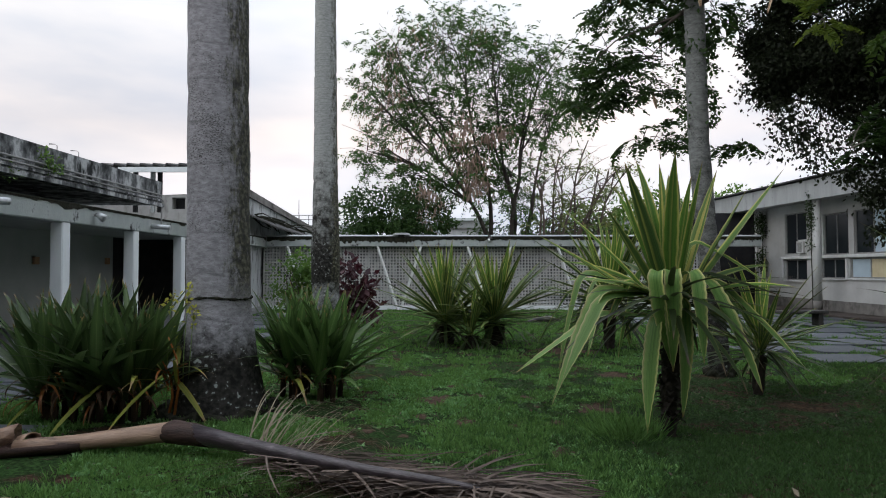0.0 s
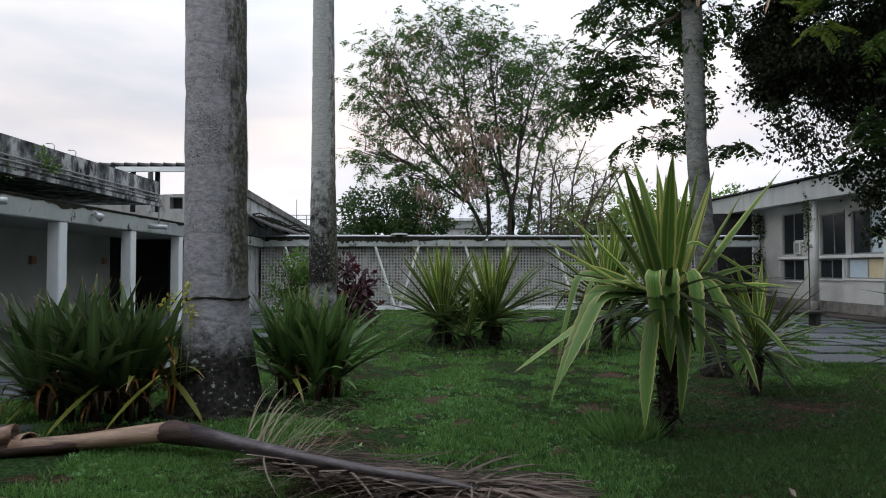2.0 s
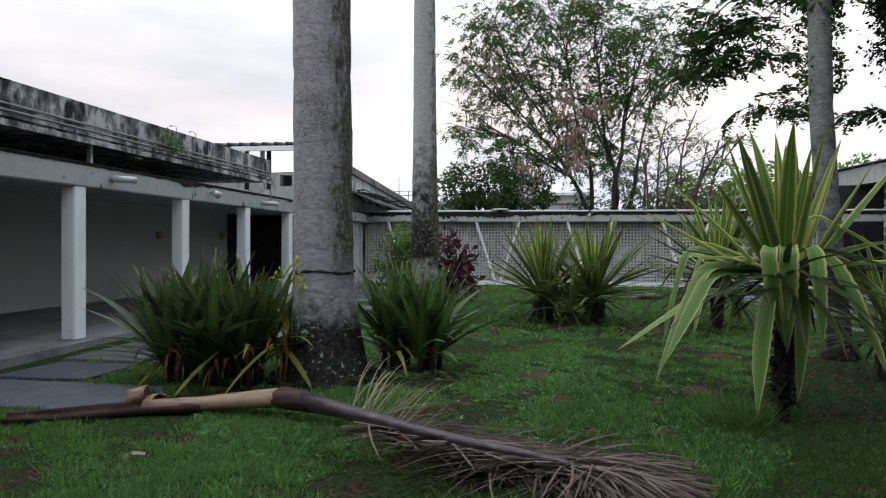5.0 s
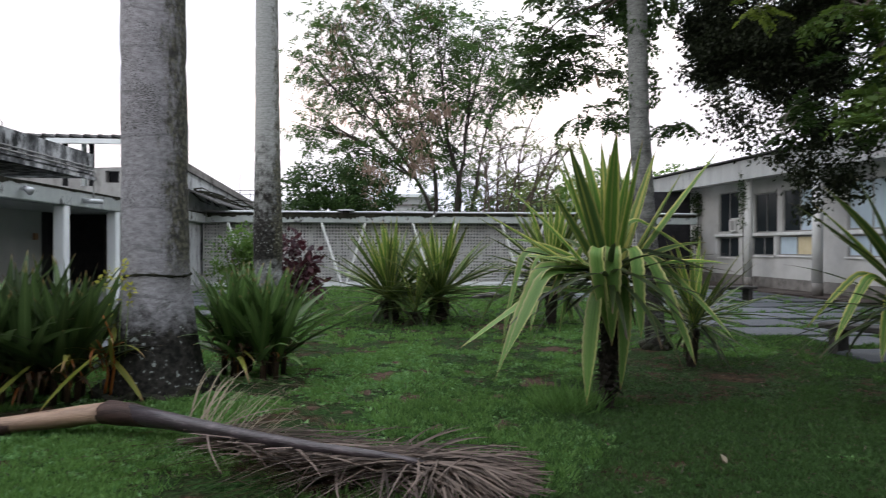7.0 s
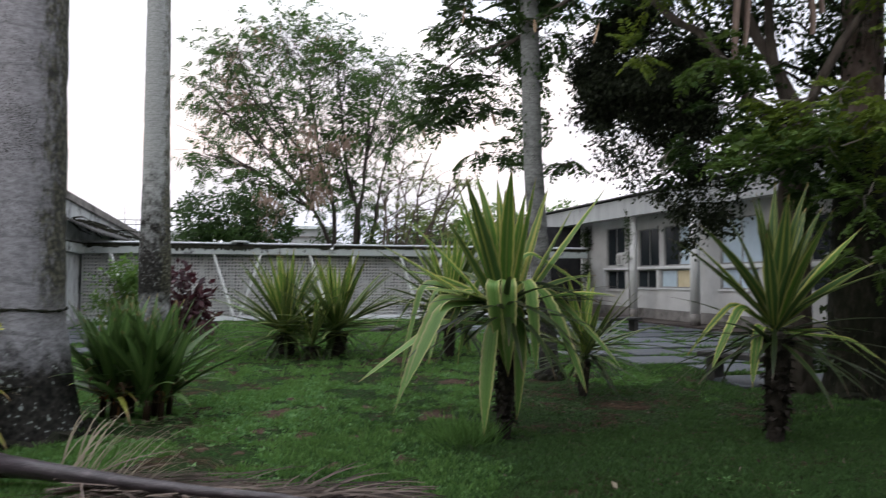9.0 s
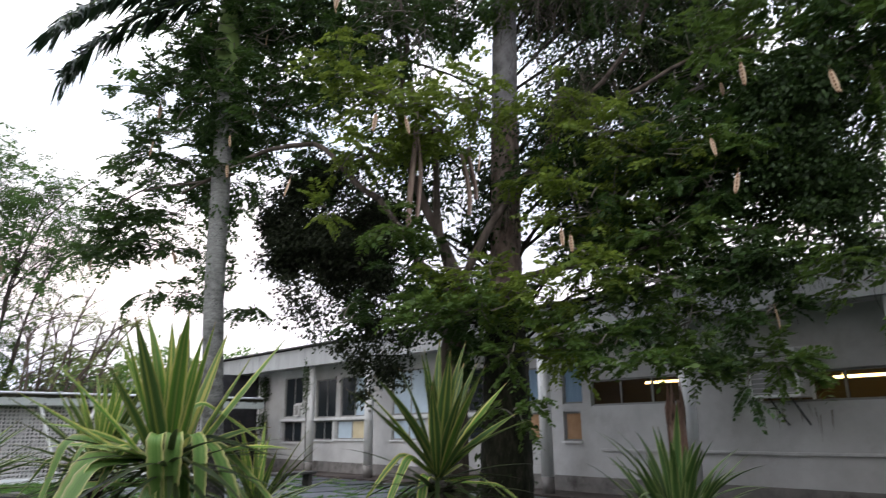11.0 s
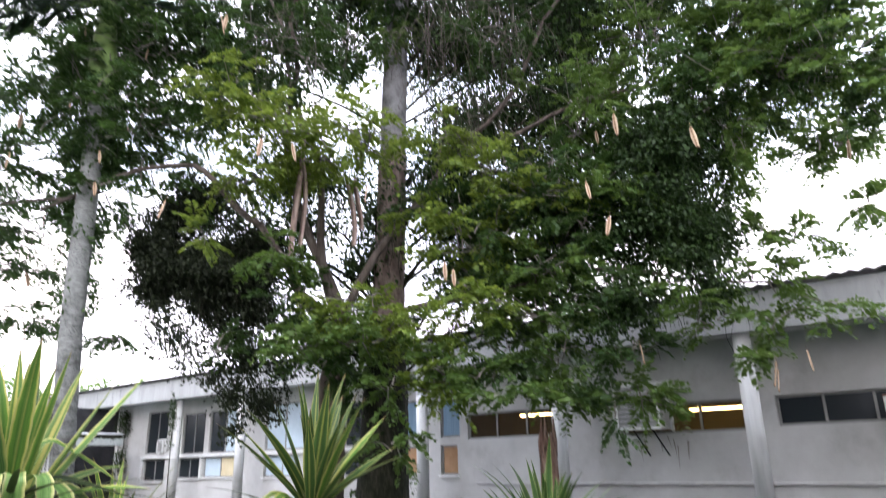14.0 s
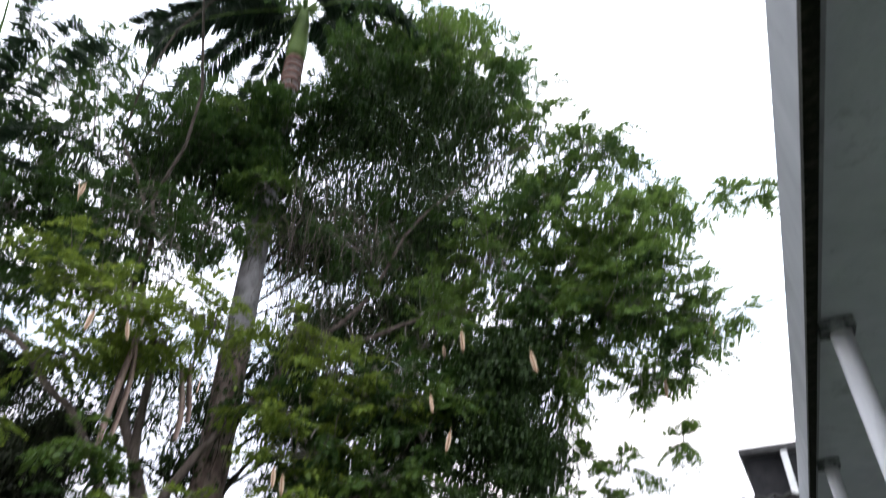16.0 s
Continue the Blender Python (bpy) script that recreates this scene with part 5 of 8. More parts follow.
DEEP = [strap_mesh("agave_leaf", L, wd, st, bd, M_AGAVEDEEP, 140 + k, fold=0.26, sway=sw) for k, (L, wd, st, bd, sw) in enumerate(
    [(1.30, 0.14, 86, 6, 0.02), (1.25, 0.14, 78, 9, -0.03), (1.32, 0.145, 69, 10, 0.03), (1.28, 0.135, 60, 12, 0.0), (1.25, 0.12, 50, 14, -0.02), (1.2, 0.10, 38, 16, 0.02)])]


SCALE = [strap_mesh("leaf_base", 0.09, 0.06, 35, 50, M_TRUNK, 160, n=4, fold=0.3), strap_mesh("leaf_base", 0.07, 0.05, -10, 50, M_TRUNK, 161, n=4, fold=0.3)]


def agave(at, stem, scale, tiers, label, seed, thick=0.12):
    rng = random.Random(seed)
    a = thing("agave", (at[0], at[1], 0), label, "agave plant", "striped agaves on the lawn")
    n = max(4, int(stem / 0.05))
    s = Shape().tube([(0.02 * math.sin(i * 0.12 + seed), 0.02 * math.cos(i * 0.1), stem * i / n - 0.03) for i in range(n + 1)],
                     [thick * (0.75 + 0.45 * i / n) * rng.uniform(0.9, 1.1) for i in range(n + 1)], 18)
    s.v = [(x * k, y * k, z - abs(k - 1) * 0.05) for (x, y, z) in s.v for k in (rng.choice((0.86, 0.95, 1.0, 1.06)),)]
    stalk = part("stem", s, M_TRUNK, a, "shaggy black stem of old leaf bases")
    for k in range(int(stem * 110) if stem > 0.9 else 0):
        z, an = stem * (0.12 + 0.88 * rng.random()), rng.uniform(0, 360)
        ob = new("leaf_base", SCALE[k % 2])
        ob.parent = stalk
        r = thick * (0.62 + 0.4 * z / stem)
        kk = rng.uniform(0.7, 1.3)
        ob.matrix_basis = pose(r * math.cos(radians(an)), r * math.sin(radians(an)), z, 0, rng.uniform(-15, 15), an) @ Matrix.Diagonal((kk, kk, kk, 1))
    for meshes, count, spread, dz in tiers:
        loose = meshes is DROOP
        grow_leaves(a, meshes, count, stem + dz, spread, rng, ((0.74 if loose else 0.82) * scale, (1.14 if loose else 1.10) * scale), 12 if loose else 9, stray=0.6 if loose else 0.2)
    return a


tall = agave((2.12, 6.31), 1.24, 1.05, [(LOWL, 54, 0.10, 0.0)], "tall striped agave with drooping pale outer leaves", 5, 0.085)
rh = random.Random(15)


def hero_leaf(az, up, length, width, start, bend, material, crease=0.0, sway=0.0, out=0.07, plant=tall, loose=1.0):
    """One leaf of an agave: its bearing, height on the stem, and how it rises and folds over."""
    side = math.cos(radians(az + 18))
    me = strap_mesh("agave_leaf", length, width, start, bend, material, rh.randrange(999), n=31 if crease else 17, fold=0.20 if crease else 0.27, sway=sway,
                    wave=0.03 if crease else 0.0, crease=crease, teeth=0.05 if crease else 0.03, twist=radians(26) * side * abs(side))
    ob = part("leaf", me, material, plant)
    ob.matrix_basis = pose(out * math.cos(radians(az)), out * math.sin(radians(az)), up, loose * rh.uniform(-7, 7), loose * rh.uniform(-3, 3), az + loose * rh.uniform(-5, 5))


# the upright fan: bearing, height, length, rise, bend, sway, width
for k, (az, up, ln, rs, bd, sw, wd) in enumerate(((199, 1.15, 1.49, 67, 0, 0.07, 0.134), (228, 1.20, 1.46, 61, 4, -0.03, 0.156), (119, 1.42, 1.27, 79, 11, -0.01, 0.123), (97, 1.33, 1.26, 88, 14, -0.04, 0.112),
                                                  (251, 1.33, 1.38, 66, 14, 0.08, 0.140), (78, 1.29, 1.26, 73, 0, -0.05, 0.112), (58, 1.23, 1.32, 67, 0, 0.05, 0.123), (299, 1.16, 1.39, 77, 0, -0.03, 0.134),
                                                  (18, 1.15, 1.45, 70, 0, 0.02, 0.123), (324, 1.10, 1.32, 62, 0, -0.06, 0.145), (346, 1.12, 1.62, 55, 0, 0.04, 0.106), (212, 1.16, 1.20, 51, 0, 0.03, 0.151),
                                                  (170, 1.16, 1.39, 48, 5, 0.0, 0.089), (187, 1.15, 1.42, 30, 0, 0.03, 0.123), (140, 1.28, 1.2, 68, 6, 0.0, 0.12), (280, 1.26, 1.15, 78, 6, 0.0, 0.12))):
    hero_leaf(az, up, ln, wd, rs, bd, (M_AGAVE, M_AGAVEDEEP, M_AGAVE, M_AGAVEYEL, M_AGAVE)[k % 5] if k != 11 else M_AGAVEDEEP, sway=sw, loose=0.2)
for az, ln, rs in ((205, 0.9, 20), (160, 1.05, 30), (15, 1.1, 30), (335, 1.0, 18), (140, 1.1, 22), (50, 1.15, 26), (100, 1.2, 30)):
    hero_leaf(az, 1.26, ln, 0.10, rs, 26, M_AGAVEDEEP if az < 120 else M_AGAVE, sway=0.03)
# the folded ones: bearing, height, length, rise, turn, where it folds, sway, width
for k, (az, up, ln, rs, bd, cr, sw, wd) in enumerate(((349, 1.29, 1.36, 79, 116, 0.34, -0.01, 0.095), (233, 1.38, 1.28, 34, 150, 0.22, 0.07, 0.136), (256, 1.36, 1.25, 44, 153, 0.20, 0.01, 0.150),
                                                      (289, 1.44, 1.08, 24, 110, 0.20, 0.0, 0.136), (318, 1.29, 1.36, 35, 104, 0.18, 0.0, 0.156), (337, 1.30, 1.42, 26, 76, 0.20, 0.0, 0.110),
                                                      (282, 1.24, 1.21, 17, 117, 0.08, 0.02, 0.128), (224, 1.01, 1.21, 38, 122, 0.11, 0.01, 0.150), (196, 1.14, 0.95, 45, 108, 0.43, 0.0, 0.112),
                                                      (201, 1.31, 1.79, 6, 73, 0.34, -0.03, 0.155), (208, 1.32, 1.61, -1, 59, 0.41, -0.04, 0.155), (179, 1.30, 1.69, 20, 99, 0.40, 0.01, 0.110),
                                                      (185, 1.09, 1.54, 5, 40, 0.34, 0.0, 0.106), (331, 1.36, 0.92, 33, 52, 0.26, 0.0, 0.073), (164, 1.31, 1.12, 17, 92, 0.50, -0.01, 0.101),
                                                      (80, 1.36, 1.3, 44, 120, 0.20, 0.0, 0.12), (120, 1.36, 1.3, 44, 120, 0.20, 0.0, 0.12), (30, 1.3, 1.3, 30, 70, 0.30, 0.0, 0.12))):
    hero_leaf(az, up, ln, wd, rs, bd, M_AGAVE if k in (0, 8) else M_AGAVEDARK if k == 13 else M_AGAVEPALE, crease=cr, sway=sw, loose=0.1)
dark = agave((4.54, 5.53), 1.04, 0.95, [(DEEP, 23, 0.05, 0.10), (LOWL, 44, 0.10, -0.03)], "upright striped agave on a thick shaggy stem", 6, 0.105)
for az, up, ln, rs, bd, cr in ((176, 1.14, 1.0, 34, 98, 0.26), (206, 1.06, 0.80, 20, 96, 0.26), (150, 1.12, 1.0, 36, 90, 0.3), (345, 1.06, 1.25, 4, 40, 0.3), (320, 1.05, 1.2, 0, 36, 0.4), (20, 1.08, 1.2, 12, 30, 0.4)):
    hero_leaf(az, up, ln, 0.095 if bd > 80 else 0.05, rs, bd, M_AGAVE if az > 160 else M_AGAVEYEL, crease=cr, plant=dark)
for k, (az, ln, rs) in enumerate(((185, 1.15, 44), (10, 1.15, 46), (220, 1.12, 52), (330, 1.15, 54), (200, 1.05, 36), (350, 1.1, 38), (270, 1.1, 60))):
    hero_leaf(az, 1.12, ln, 0.115, rs, 8, M_AGAVEDEEP if k % 3 else M_AGAVE, plant=dark)
agave((0.05, 14.2), 0.42, 1.2, [(STIFF, 84, 0.07, 0.05), (LOWL, 30, 0.1, -0.05)], "low spreading green and yellow agave", 7, 0.2)
agave((1.05, 13.9), 0.48, 1.18, [(STIFF, 84, 0.07, 0.05), (LOWL, 20, 0.1, -0.05)], "round yellow-edged agave on a short stem", 8, 0.2)
agave((0.55, 13.4), 0.25, 0.72, [(STIFF, 26, 0.06, 0.05), (LOWL, 24, 0.1, -0.03)], "small young agave between two larger ones", 9, 0.14)
agave((3.21, 12.96), 0.85, 1.25, [(STIFF, 50, 0.06, 0.05), (DROOP, 5, 0.1, 0.0), (LOWL, 50, 0.1, -0.05)], "wide shaded agave behind the tall one", 10, 0.12)
agave((3.98, 8.5), 0.50, 0.80, [(STIFF, 40, 0.05, 0.05), (LOWL, 40, 0.1, -0.03)], "smaller thin-leaved agave on a leaning stem", 11, 0.08)
agave((7.28, 4.57), 0.22, 1.15, [(NARROW, 64, 0.22, 0.0), (NARROW, 26, 0.14, 0.30)], "bushy fresh green agave clump by the paving", 12, 0.12)

# ---- strap-leaved lilies ----
LEAN_LEAVES = ((-2.75, 6.66, 0.50, 225, 41), (-3.33, 6.65, 0.42, 239, 37), (-3.88, 6.92, 0.44, 234, 38), (-2.82, 7.02, 0.46, -32, 37))
LILY, LILYF = [[strap_mesh("lily_leaf", L, wd, st, bd, mt, 80 + k, fold=0.2, sway=sw) for k, (L, wd, st, bd, sw) in enumerate(
    [(1.0, 0.100, 83, 8, 0.03), (1.08, 0.105, 73, 10, -0.05), (1.15, 0.105, 62, 14, 0.06), (1.2, 0.10, 51, 18, -0.05), (1.2, 0.095, 40, 24, 0.06), (1.1, 0.085, 29, 30, 0.0)])] for mt in (M_LILY, M_LILYFRESH)]
LILYY = [strap_mesh("lily_leaf", 1.0, 0.06, 50, 80, M_LILYYEL, 91, fold=0.15), strap_mesh("lily_leaf", 0.95, 0.055, 24, 70, M_LILYYEL, 92, fold=0.15, sway=0.05)]
THATCH = [strap_mesh("lily_leaf", 0.75, 0.05, 55, 140, M_THATCH, 95, fold=0.1, wave=0.08), strap_mesh("lily_leaf", 0.65, 0.06, 75, 165, M_THATCH, 96, fold=0.1)]
LILYD = [strap_mesh("lily_leaf", 0.8, 0.05, 40, 130, M_LILYDRY, 93, fold=0.1), strap_mesh("lily_leaf", 0.7, 0.05, 70, 170, M_LILYDRY, 94, fold=0.1)]


def lily(at, fans, reach, label, seed, scale, blades_of=LILY):
    rng = random.Random(seed)
    a = thing("lily_clump", (at[0], at[1], 0), label, "lily plant", "lily clumps by the palm")
    for i in range(fans):
        an, r = rng.uniform(0, 6.28), reach * math.sqrt(rng.random())
        cx, cy = r * math.cos(an), r * math.sin(an) * 0.7
        for j in range(25):
            me, z0 = blades_of[j % 6], rng.uniform(0.16, 0.36)
            if j >= 15:
                me, z0 = (THATCH + LILYD + THATCH)[rng.randrange(6)], rng.uniform(0.14, 0.34)
            elif rng.random() < 0.05:
                me = LILYY[j % 2]
            ob = new("leaf", me)
            ob.parent = a
            k = rng.uniform(0.75, 1.1) * scale * (0.62 if j >= 15 else 1.0)
            ob.matrix_basis = pose(cx + rng.uniform(-0.05, 0.05), cy + rng.uniform(-0.05, 0.05), z0, rng.uniform(-14, 14), rng.uniform(-14, 14),
                                   rng.uniform(0, 360)) @ Matrix.Diagonal((k, k, k, 1))
        part("leaf_base", Shape().tube([(cx, cy, -0.03), (cx + 0.01, cy, 0.15), (cx, cy, 0.36)], [0.03, 0.036, 0.02], 9), M_THATCH, a, "brown sheathed leaf base", smooth=True)
    return a


lily((-3.6, 7.1), 17, 0.55, "dense dark green strap-leaved lily clump", 21, 1.06)
lily((-1.55, 8.2), 15, 0.42, "strap-leaved lily clump with yellowed outer leaves", 22, 0.98, LILYF)
ys = thing("yellowing_plant", (-2.76, 6.95, 0), "small yellowing plant with rust-brown stalks by the palm", "plant")
rr = random.Random(4)
for k, (dx, dy, h) in enumerate(((0.0, 0.0, 0.85), (-0.08, 0.05, 0.6))):
    q = Shape().tube([(dx, dy, -0.03), (dx + 0.05, dy, h * 0.4), (dx + 0.03, dy - 0.01, h * 0.75), (dx - 0.06, dy, h)], [0.014, 0.013, 0.011, 0.006], 7)
    part("stalk", q, M_RUST, ys, smooth=True)
for k in range(13):
    me = (LILYY + LILYD + LILYY)[k % 6]
    ob = new("leaf", me)
    ob.parent = ys
    sc = rr.uniform(0.5, 0.85)
    ob.matrix_basis = pose(rr.uniform(-0.08, 0.08), rr.uniform(-0.05, 0.05), rr.uniform(0.25, 0.5), rr.uniform(-12, 12), rr.uniform(-12, 12), k * 137.5) @ Matrix.Diagonal((sc, sc, sc, 1))
for k in range(4):
    x, y, h = -0.12 + 0.14 * (k % 2) + 0.03 * k, 0.1, rr.uniform(1.0, 1.35)
    part("flower_stem", Shape().tube([(x, y, 0), (x + 0.01, y, h * 0.5), (x + 0.05, y, h)], [0.006, 0.005, 0.003], 5), M_SHAFT, ys)
    part("flower", loose_crown("flower", [(x + 0.05, y, h, 0.05), (x + 0.03, y, h - 0.12, 0.04)], 26, 0.05, 0.03, M_FLOWER, k + 5), M_FLOWER, ys)
FALLEN = strap_mesh("fallen_leaf_blade", 0.76, 0.075, 4, 14, M_LILYYEL, 97, fold=0.22)
for x, y, z, a, tilt in LEAN_LEAVES:
    dl = thing("fallen_strap_leaf", (x, y, z), "yellow-green strap leaf leaning from the lily onto the grass", "dry leaf", "fallen strap leaves")
    ob = part("blade", FALLEN, M_LILYYEL, dl)
    ob.matrix_basis = pose(0, 0, 0, 0, tilt, a)


# ---- trees ----
def limb(s, a, b, r0, r1, sag=0.0, seed=0, n=7, sides=7):
    rng = random.Random(seed)
    a, b = Vector(a), Vector(b)
    ln = (b - a).length
    bow = Vector([rng.uniform(-0.06, 0.06) for k in range(3)])
    wag = Vector([rng.uniform(-0.045, 0.045) for k in range(3)])
    pts = []
    for i in range(n):
        t = i / (n - 1)
        w, w2 = math.sin(math.pi * t) * ln, math.sin(2 * math.pi * t) * ln
        pts.append(a.lerp(b, t) + bow * w + wag * w2 + Vector((0, 0, sag * math.sin(math.pi * t))))
    s.tube(pts, [r0 + (r1 - r0) * i / (n - 1) for i in range(n)], sides)
    return pts


# sparse tree beyond the north walk
far = thing("sparse_tree", (3.0, 31.0, 0), "tall sparse tree with olive leaves and dry pods", "tree")
FAR_BLOBS = [(-5.2, 0, 11.9, 1.7), (-2.8, 0.5, 12.7, 2.0), (-0.8, -0.6, 11.3, 2.1), (1.6, 0.4, 11.6, 1.7), (-5.5, 0.3, 9.5, 1.5), (-3.6, 0, 9.2, 1.9),
             (-1.3, 0.7, 8.3, 2.1), (1.0, -0.3, 8.9, 1.9), (-6.5, 0, 7.0, 1.2), (-4.7, 0.4, 6.5, 1.5), (-2.3, -0.5, 6.1, 1.6), (0.2, 0.4, 5.8, 1.8),
             (2.6, 0, 9.3, 1.2), (-6.7, 0.2, 10.1, 0.9)]
s, tw = Shape(), Shape()
FORKS = [(-1.7, 0.0, 4.6), (-0.9, 0.3, 5.4), (-0.2, 0.1, 6.2), (0.5, -0.2, 5.6), (1.2, 0.2, 5.0)]
for k, fk in enumerate(FORKS):
    limb(s, ((k - 2) * 0.14, 0.06 * k, -0.05), fk, 0.14, 0.085, 0, k, sides=8)
for j, (bx, by, bz, br) in enumerate(FAR_BLOBS):
    fk = min(FORKS, key=lambda v: abs(v[0] - bx * 0.35) + 0.2 * random.Random(j).random())
    q = limb(s, fk, (bx, by, bz), 0.062, 0.02, 0.15, j + 9, 9, sides=6)
    for m in range(9):
        rr = random.Random(j * 17 + m)
        limb(s, q[3 + m % 6], (bx + rr.uniform(-1.1, 1.1) * br, by + rr.uniform(-1, 1) * br, bz + rr.uniform(-0.8, 1) * br), 0.030, 0.009, 0.1, m, 5, 4)
part("trunk", s, M_FARBARK, far, smooth=True)
part("crown", twig_crown("crown", [(b[0], b[1], b[2], b[3] * 1.1) for b in FAR_BLOBS], 20, 8, 4, 0.30, 0.115, 0.062, M_FAR, 5, tw, squash=0.95, droop=0.55, thick=0.010), M_FAR, far)
part("branchwork", tw, M_FARBARK, far)["kind"] = "stuff"
PODB = [(-1.8, -1.2, 6.3, 0.9), (-2.3, -1.2, 7.2, 0.6), (-1.4, -1.0, 5.4, 0.7), (-3.8, -1.2, 3.9, 0.8), (-3.2, -1.2, 4.6, 0.6), (-1.0, -1.0, 7.4, 0.5), (-2.1, -1.3, 8.0, 0.6), (-1.9, -1.3, 5.2, 0.6), (-3.9, -1.3, 5.0, 0.6), (-4.4, -1.2, 4.3, 0.7), (-0.4, -1.3, 7.6, 0.6)]
PODS_THIN = [(-5.0, -0.6, 9.5, 1.2), (-5.6, -0.4, 11.0, 1.2), (-4.0, -0.6, 12.0, 1.3), (-4.6, -0.5, 7.2, 1.2), (-6.0, -0.4, 8.4, 0.9), (-1.2, -0.8, 12.2, 1.0)]
part("dry_fruit", loose_crown("dry_fruit", PODB, 1500, 0.26, 0.065, M_POD, 6, shell=0.1, droop=5.0), M_POD, far, "hanging dry brown pods")["kind"] = "stuff"
part("dry_fruit", loose_crown("dry_fruit", PODS_THIN, 900, 0.22, 0.05, M_POD, 16, shell=0.1, droop=5.0), M_POD, far, "thinly spread hanging pods")["kind"] = "stuff"

# bare tree
bare = thing("bare_tree", (5.2, 30.0, 0), "half-bare tree with thin arching branches and pale young leaves", "tree")
s, tips = Shape(), []
for k in range(10):
    rr = random.Random(k + 3)
    out = -1.4 + 0.52 * k
    pts = limb(s, (-0.5 + 0.1 * k, 0.05 * k, -0.05), (out, rr.uniform(-0.8, 0.8), rr.uniform(5.4, 7.4) - 0.18 * abs(out - 0.6)), 0.075, 0.025, 0.25 + 0.05 * k, k, 10, 6)
    for m in range(11):
        q = Vector(pts[3 + m % 6])
        e = q + Vector((rr.uniform(-0.5, 1.7), rr.uniform(-0.6, 0.6), rr.uniform(-0.1, 1.3)))
        tw = limb(s, q, e, 0.026, 0.008, 0.22, m, 7, 4)
        for u in (2, 4, 5):
            f = Vector(tw[u])
            g = f + Vector((rr.uniform(-0.5, 0.7), rr.uniform(-0.3, 0.3), rr.uniform(-0.15, 0.5)))
            limb(s, f, g, 0.010, 0.004, 0.05, u, 4, 3)
            tips.append((g.x, g.y, g.z, 0.16))
part("trunk", s, M_BARK, bare)
part("crown", spray_crown("crown", [t for t in tips if t[2] > 3.4][::2], 620, 4, 0.26, 0.10, 0.04, M_PALEFOL, 8, shell=0.2), M_PALEFOL, bare)

for k, (x, y, label, mt, blobs, cnt) in enumerate((
        (-2.2, 29.5, "rounded dark green shrub tree beyond the walk", M_BUSH, [(-1.3, 0, 3.9, 1.1), (0.2, 0, 4.1, 1.2), (1.6, 0, 3.6, 1.1), (0, 0, 2.8, 1.4)], 15000),
        (11.0, 38.0, "leafy green tree far behind the wing", M_LIME, [(-3, 0, 3.6, 1.7), (0, 0, 4.2, 1.8), (3, 0, 4.0, 1.8), (6, 0, 4.6, 1.9), (9, 0, 4.4, 1.8)], 11000),
        (3.5, 34.0, "low green shrubs beyond the walk", M_BUSH, [(-1, 0, 2.6, 1.5), (1.5, 0, 3.0, 1.4), (3.8, 0, 2.8, 1.5)], 9000))):
    t = thing("shrub_tree", (x, y, 0), label, "tree")
    s = Shape()
    for j, b in enumerate(blobs):
        limb(s, (b[0] * 0.4, 0, -0.05), b[:3], 0.12, 0.03, 0.1, j + k)
    part("trunk", s, M_BARK, t)
    part("crown", loose_crown("crown", blobs, cnt, 0.24 if k == 1 else 0.14, 0.12 if k == 1 else 0.075, mt, 30 + k, shell=0.45), mt, t)

# pod tree in the court
part("creeper", loose_crown("creeper", [(-0.16 - 0.03 * z + 0.04, 0.012 * z - 0.02, z, 0.19 + 0.09 * math.sin(z * 5.3) + (0.10 if z > 5.2 else 0.0)) for z in (3.9 + 0.19 * k for k in range(17))], 4000, 0.075, 0.045,
                              M_TREE_DARK, 58, shell=0.8, droop=0.9, gaps=-0.1), M_TREE_DARK, palm_c, "sparse dark creeper on the upper trunk")
pod = thing("pod_tree", (6.9, 7.95, 0), "spreading tree with feathery leaves and hanging pods", "tree")
O = Vector((6.9, 7.95, 0))


def rel(p):
    return tuple(Vector(p) - O)


s = Shape()
s.tube([rel((6.9, 7.95, -0.05)), rel((6.88, 7.93, 0.4)), rel((6.8, 7.8, 1.6)), rel((6.62, 7.55, 2.8)), rel((6.5, 7.4, 3.5))], [0.25, 0.18, 0.145, 0.12, 0.10], 12)
limb(s, rel((6.5, 7.4, 3.5)), rel((6.2, 7.6, 6.0)), 0.082, 0.042, 0, 1)
limb(s, rel((6.5, 7.4, 3.4)), rel((5.4, 7.94, 4.9)), 0.068, 0.049, -0.1, 2)
limb(s, rel((5.4, 7.94, 4.9)), rel((4.75, 8.8, 5.9)), 0.054, 0.042, 0.05, 3)
limb(s, rel((4.75, 8.8, 5.9)), rel((3.3, 10.4, 5.2)), 0.041, 0.021, 0.15, 4)
limb(s, rel((3.9, 9.8, 5.5)), rel((2.6, 11.6, 5.0)), 0.024, 0.008, 0.1, 14)
limb(s, rel((6.6, 7.4, 3.2)), rel((7.9, 4.9, 3.95)), 0.061, 0.035, 0.1, 5)
limb(s, rel((7.9, 4.9, 3.95)), rel((8.9, 2.0, 3.6)), 0.034, 0.014, 0.2, 6)
limb(s, rel((6.5, 7.4, 3.5)), rel((7.6, 6.2, 6.2)), 0.068, 0.042, 0.1, 7)
limb(s, rel((7.6, 6.2, 6.2)), rel((8.8, 2.4, 6.6)), 0.041, 0.021, 0.3, 8)
limb(s, rel((7.6, 6.2, 6.2)), rel((8.6, 3.6, 9.4)), 0.041, 0.021, 0.1, 9)
limb(s, rel((6.2, 7.6, 6.0)), rel((5.4, 8.8, 10.0)), 0.041, 0.021, 0.1, 10)
limb(s, rel((6.2, 7.6, 6.0)), rel((5.2, 7.2, 6.4)), 0.034, 0.014, 0.1, 11)
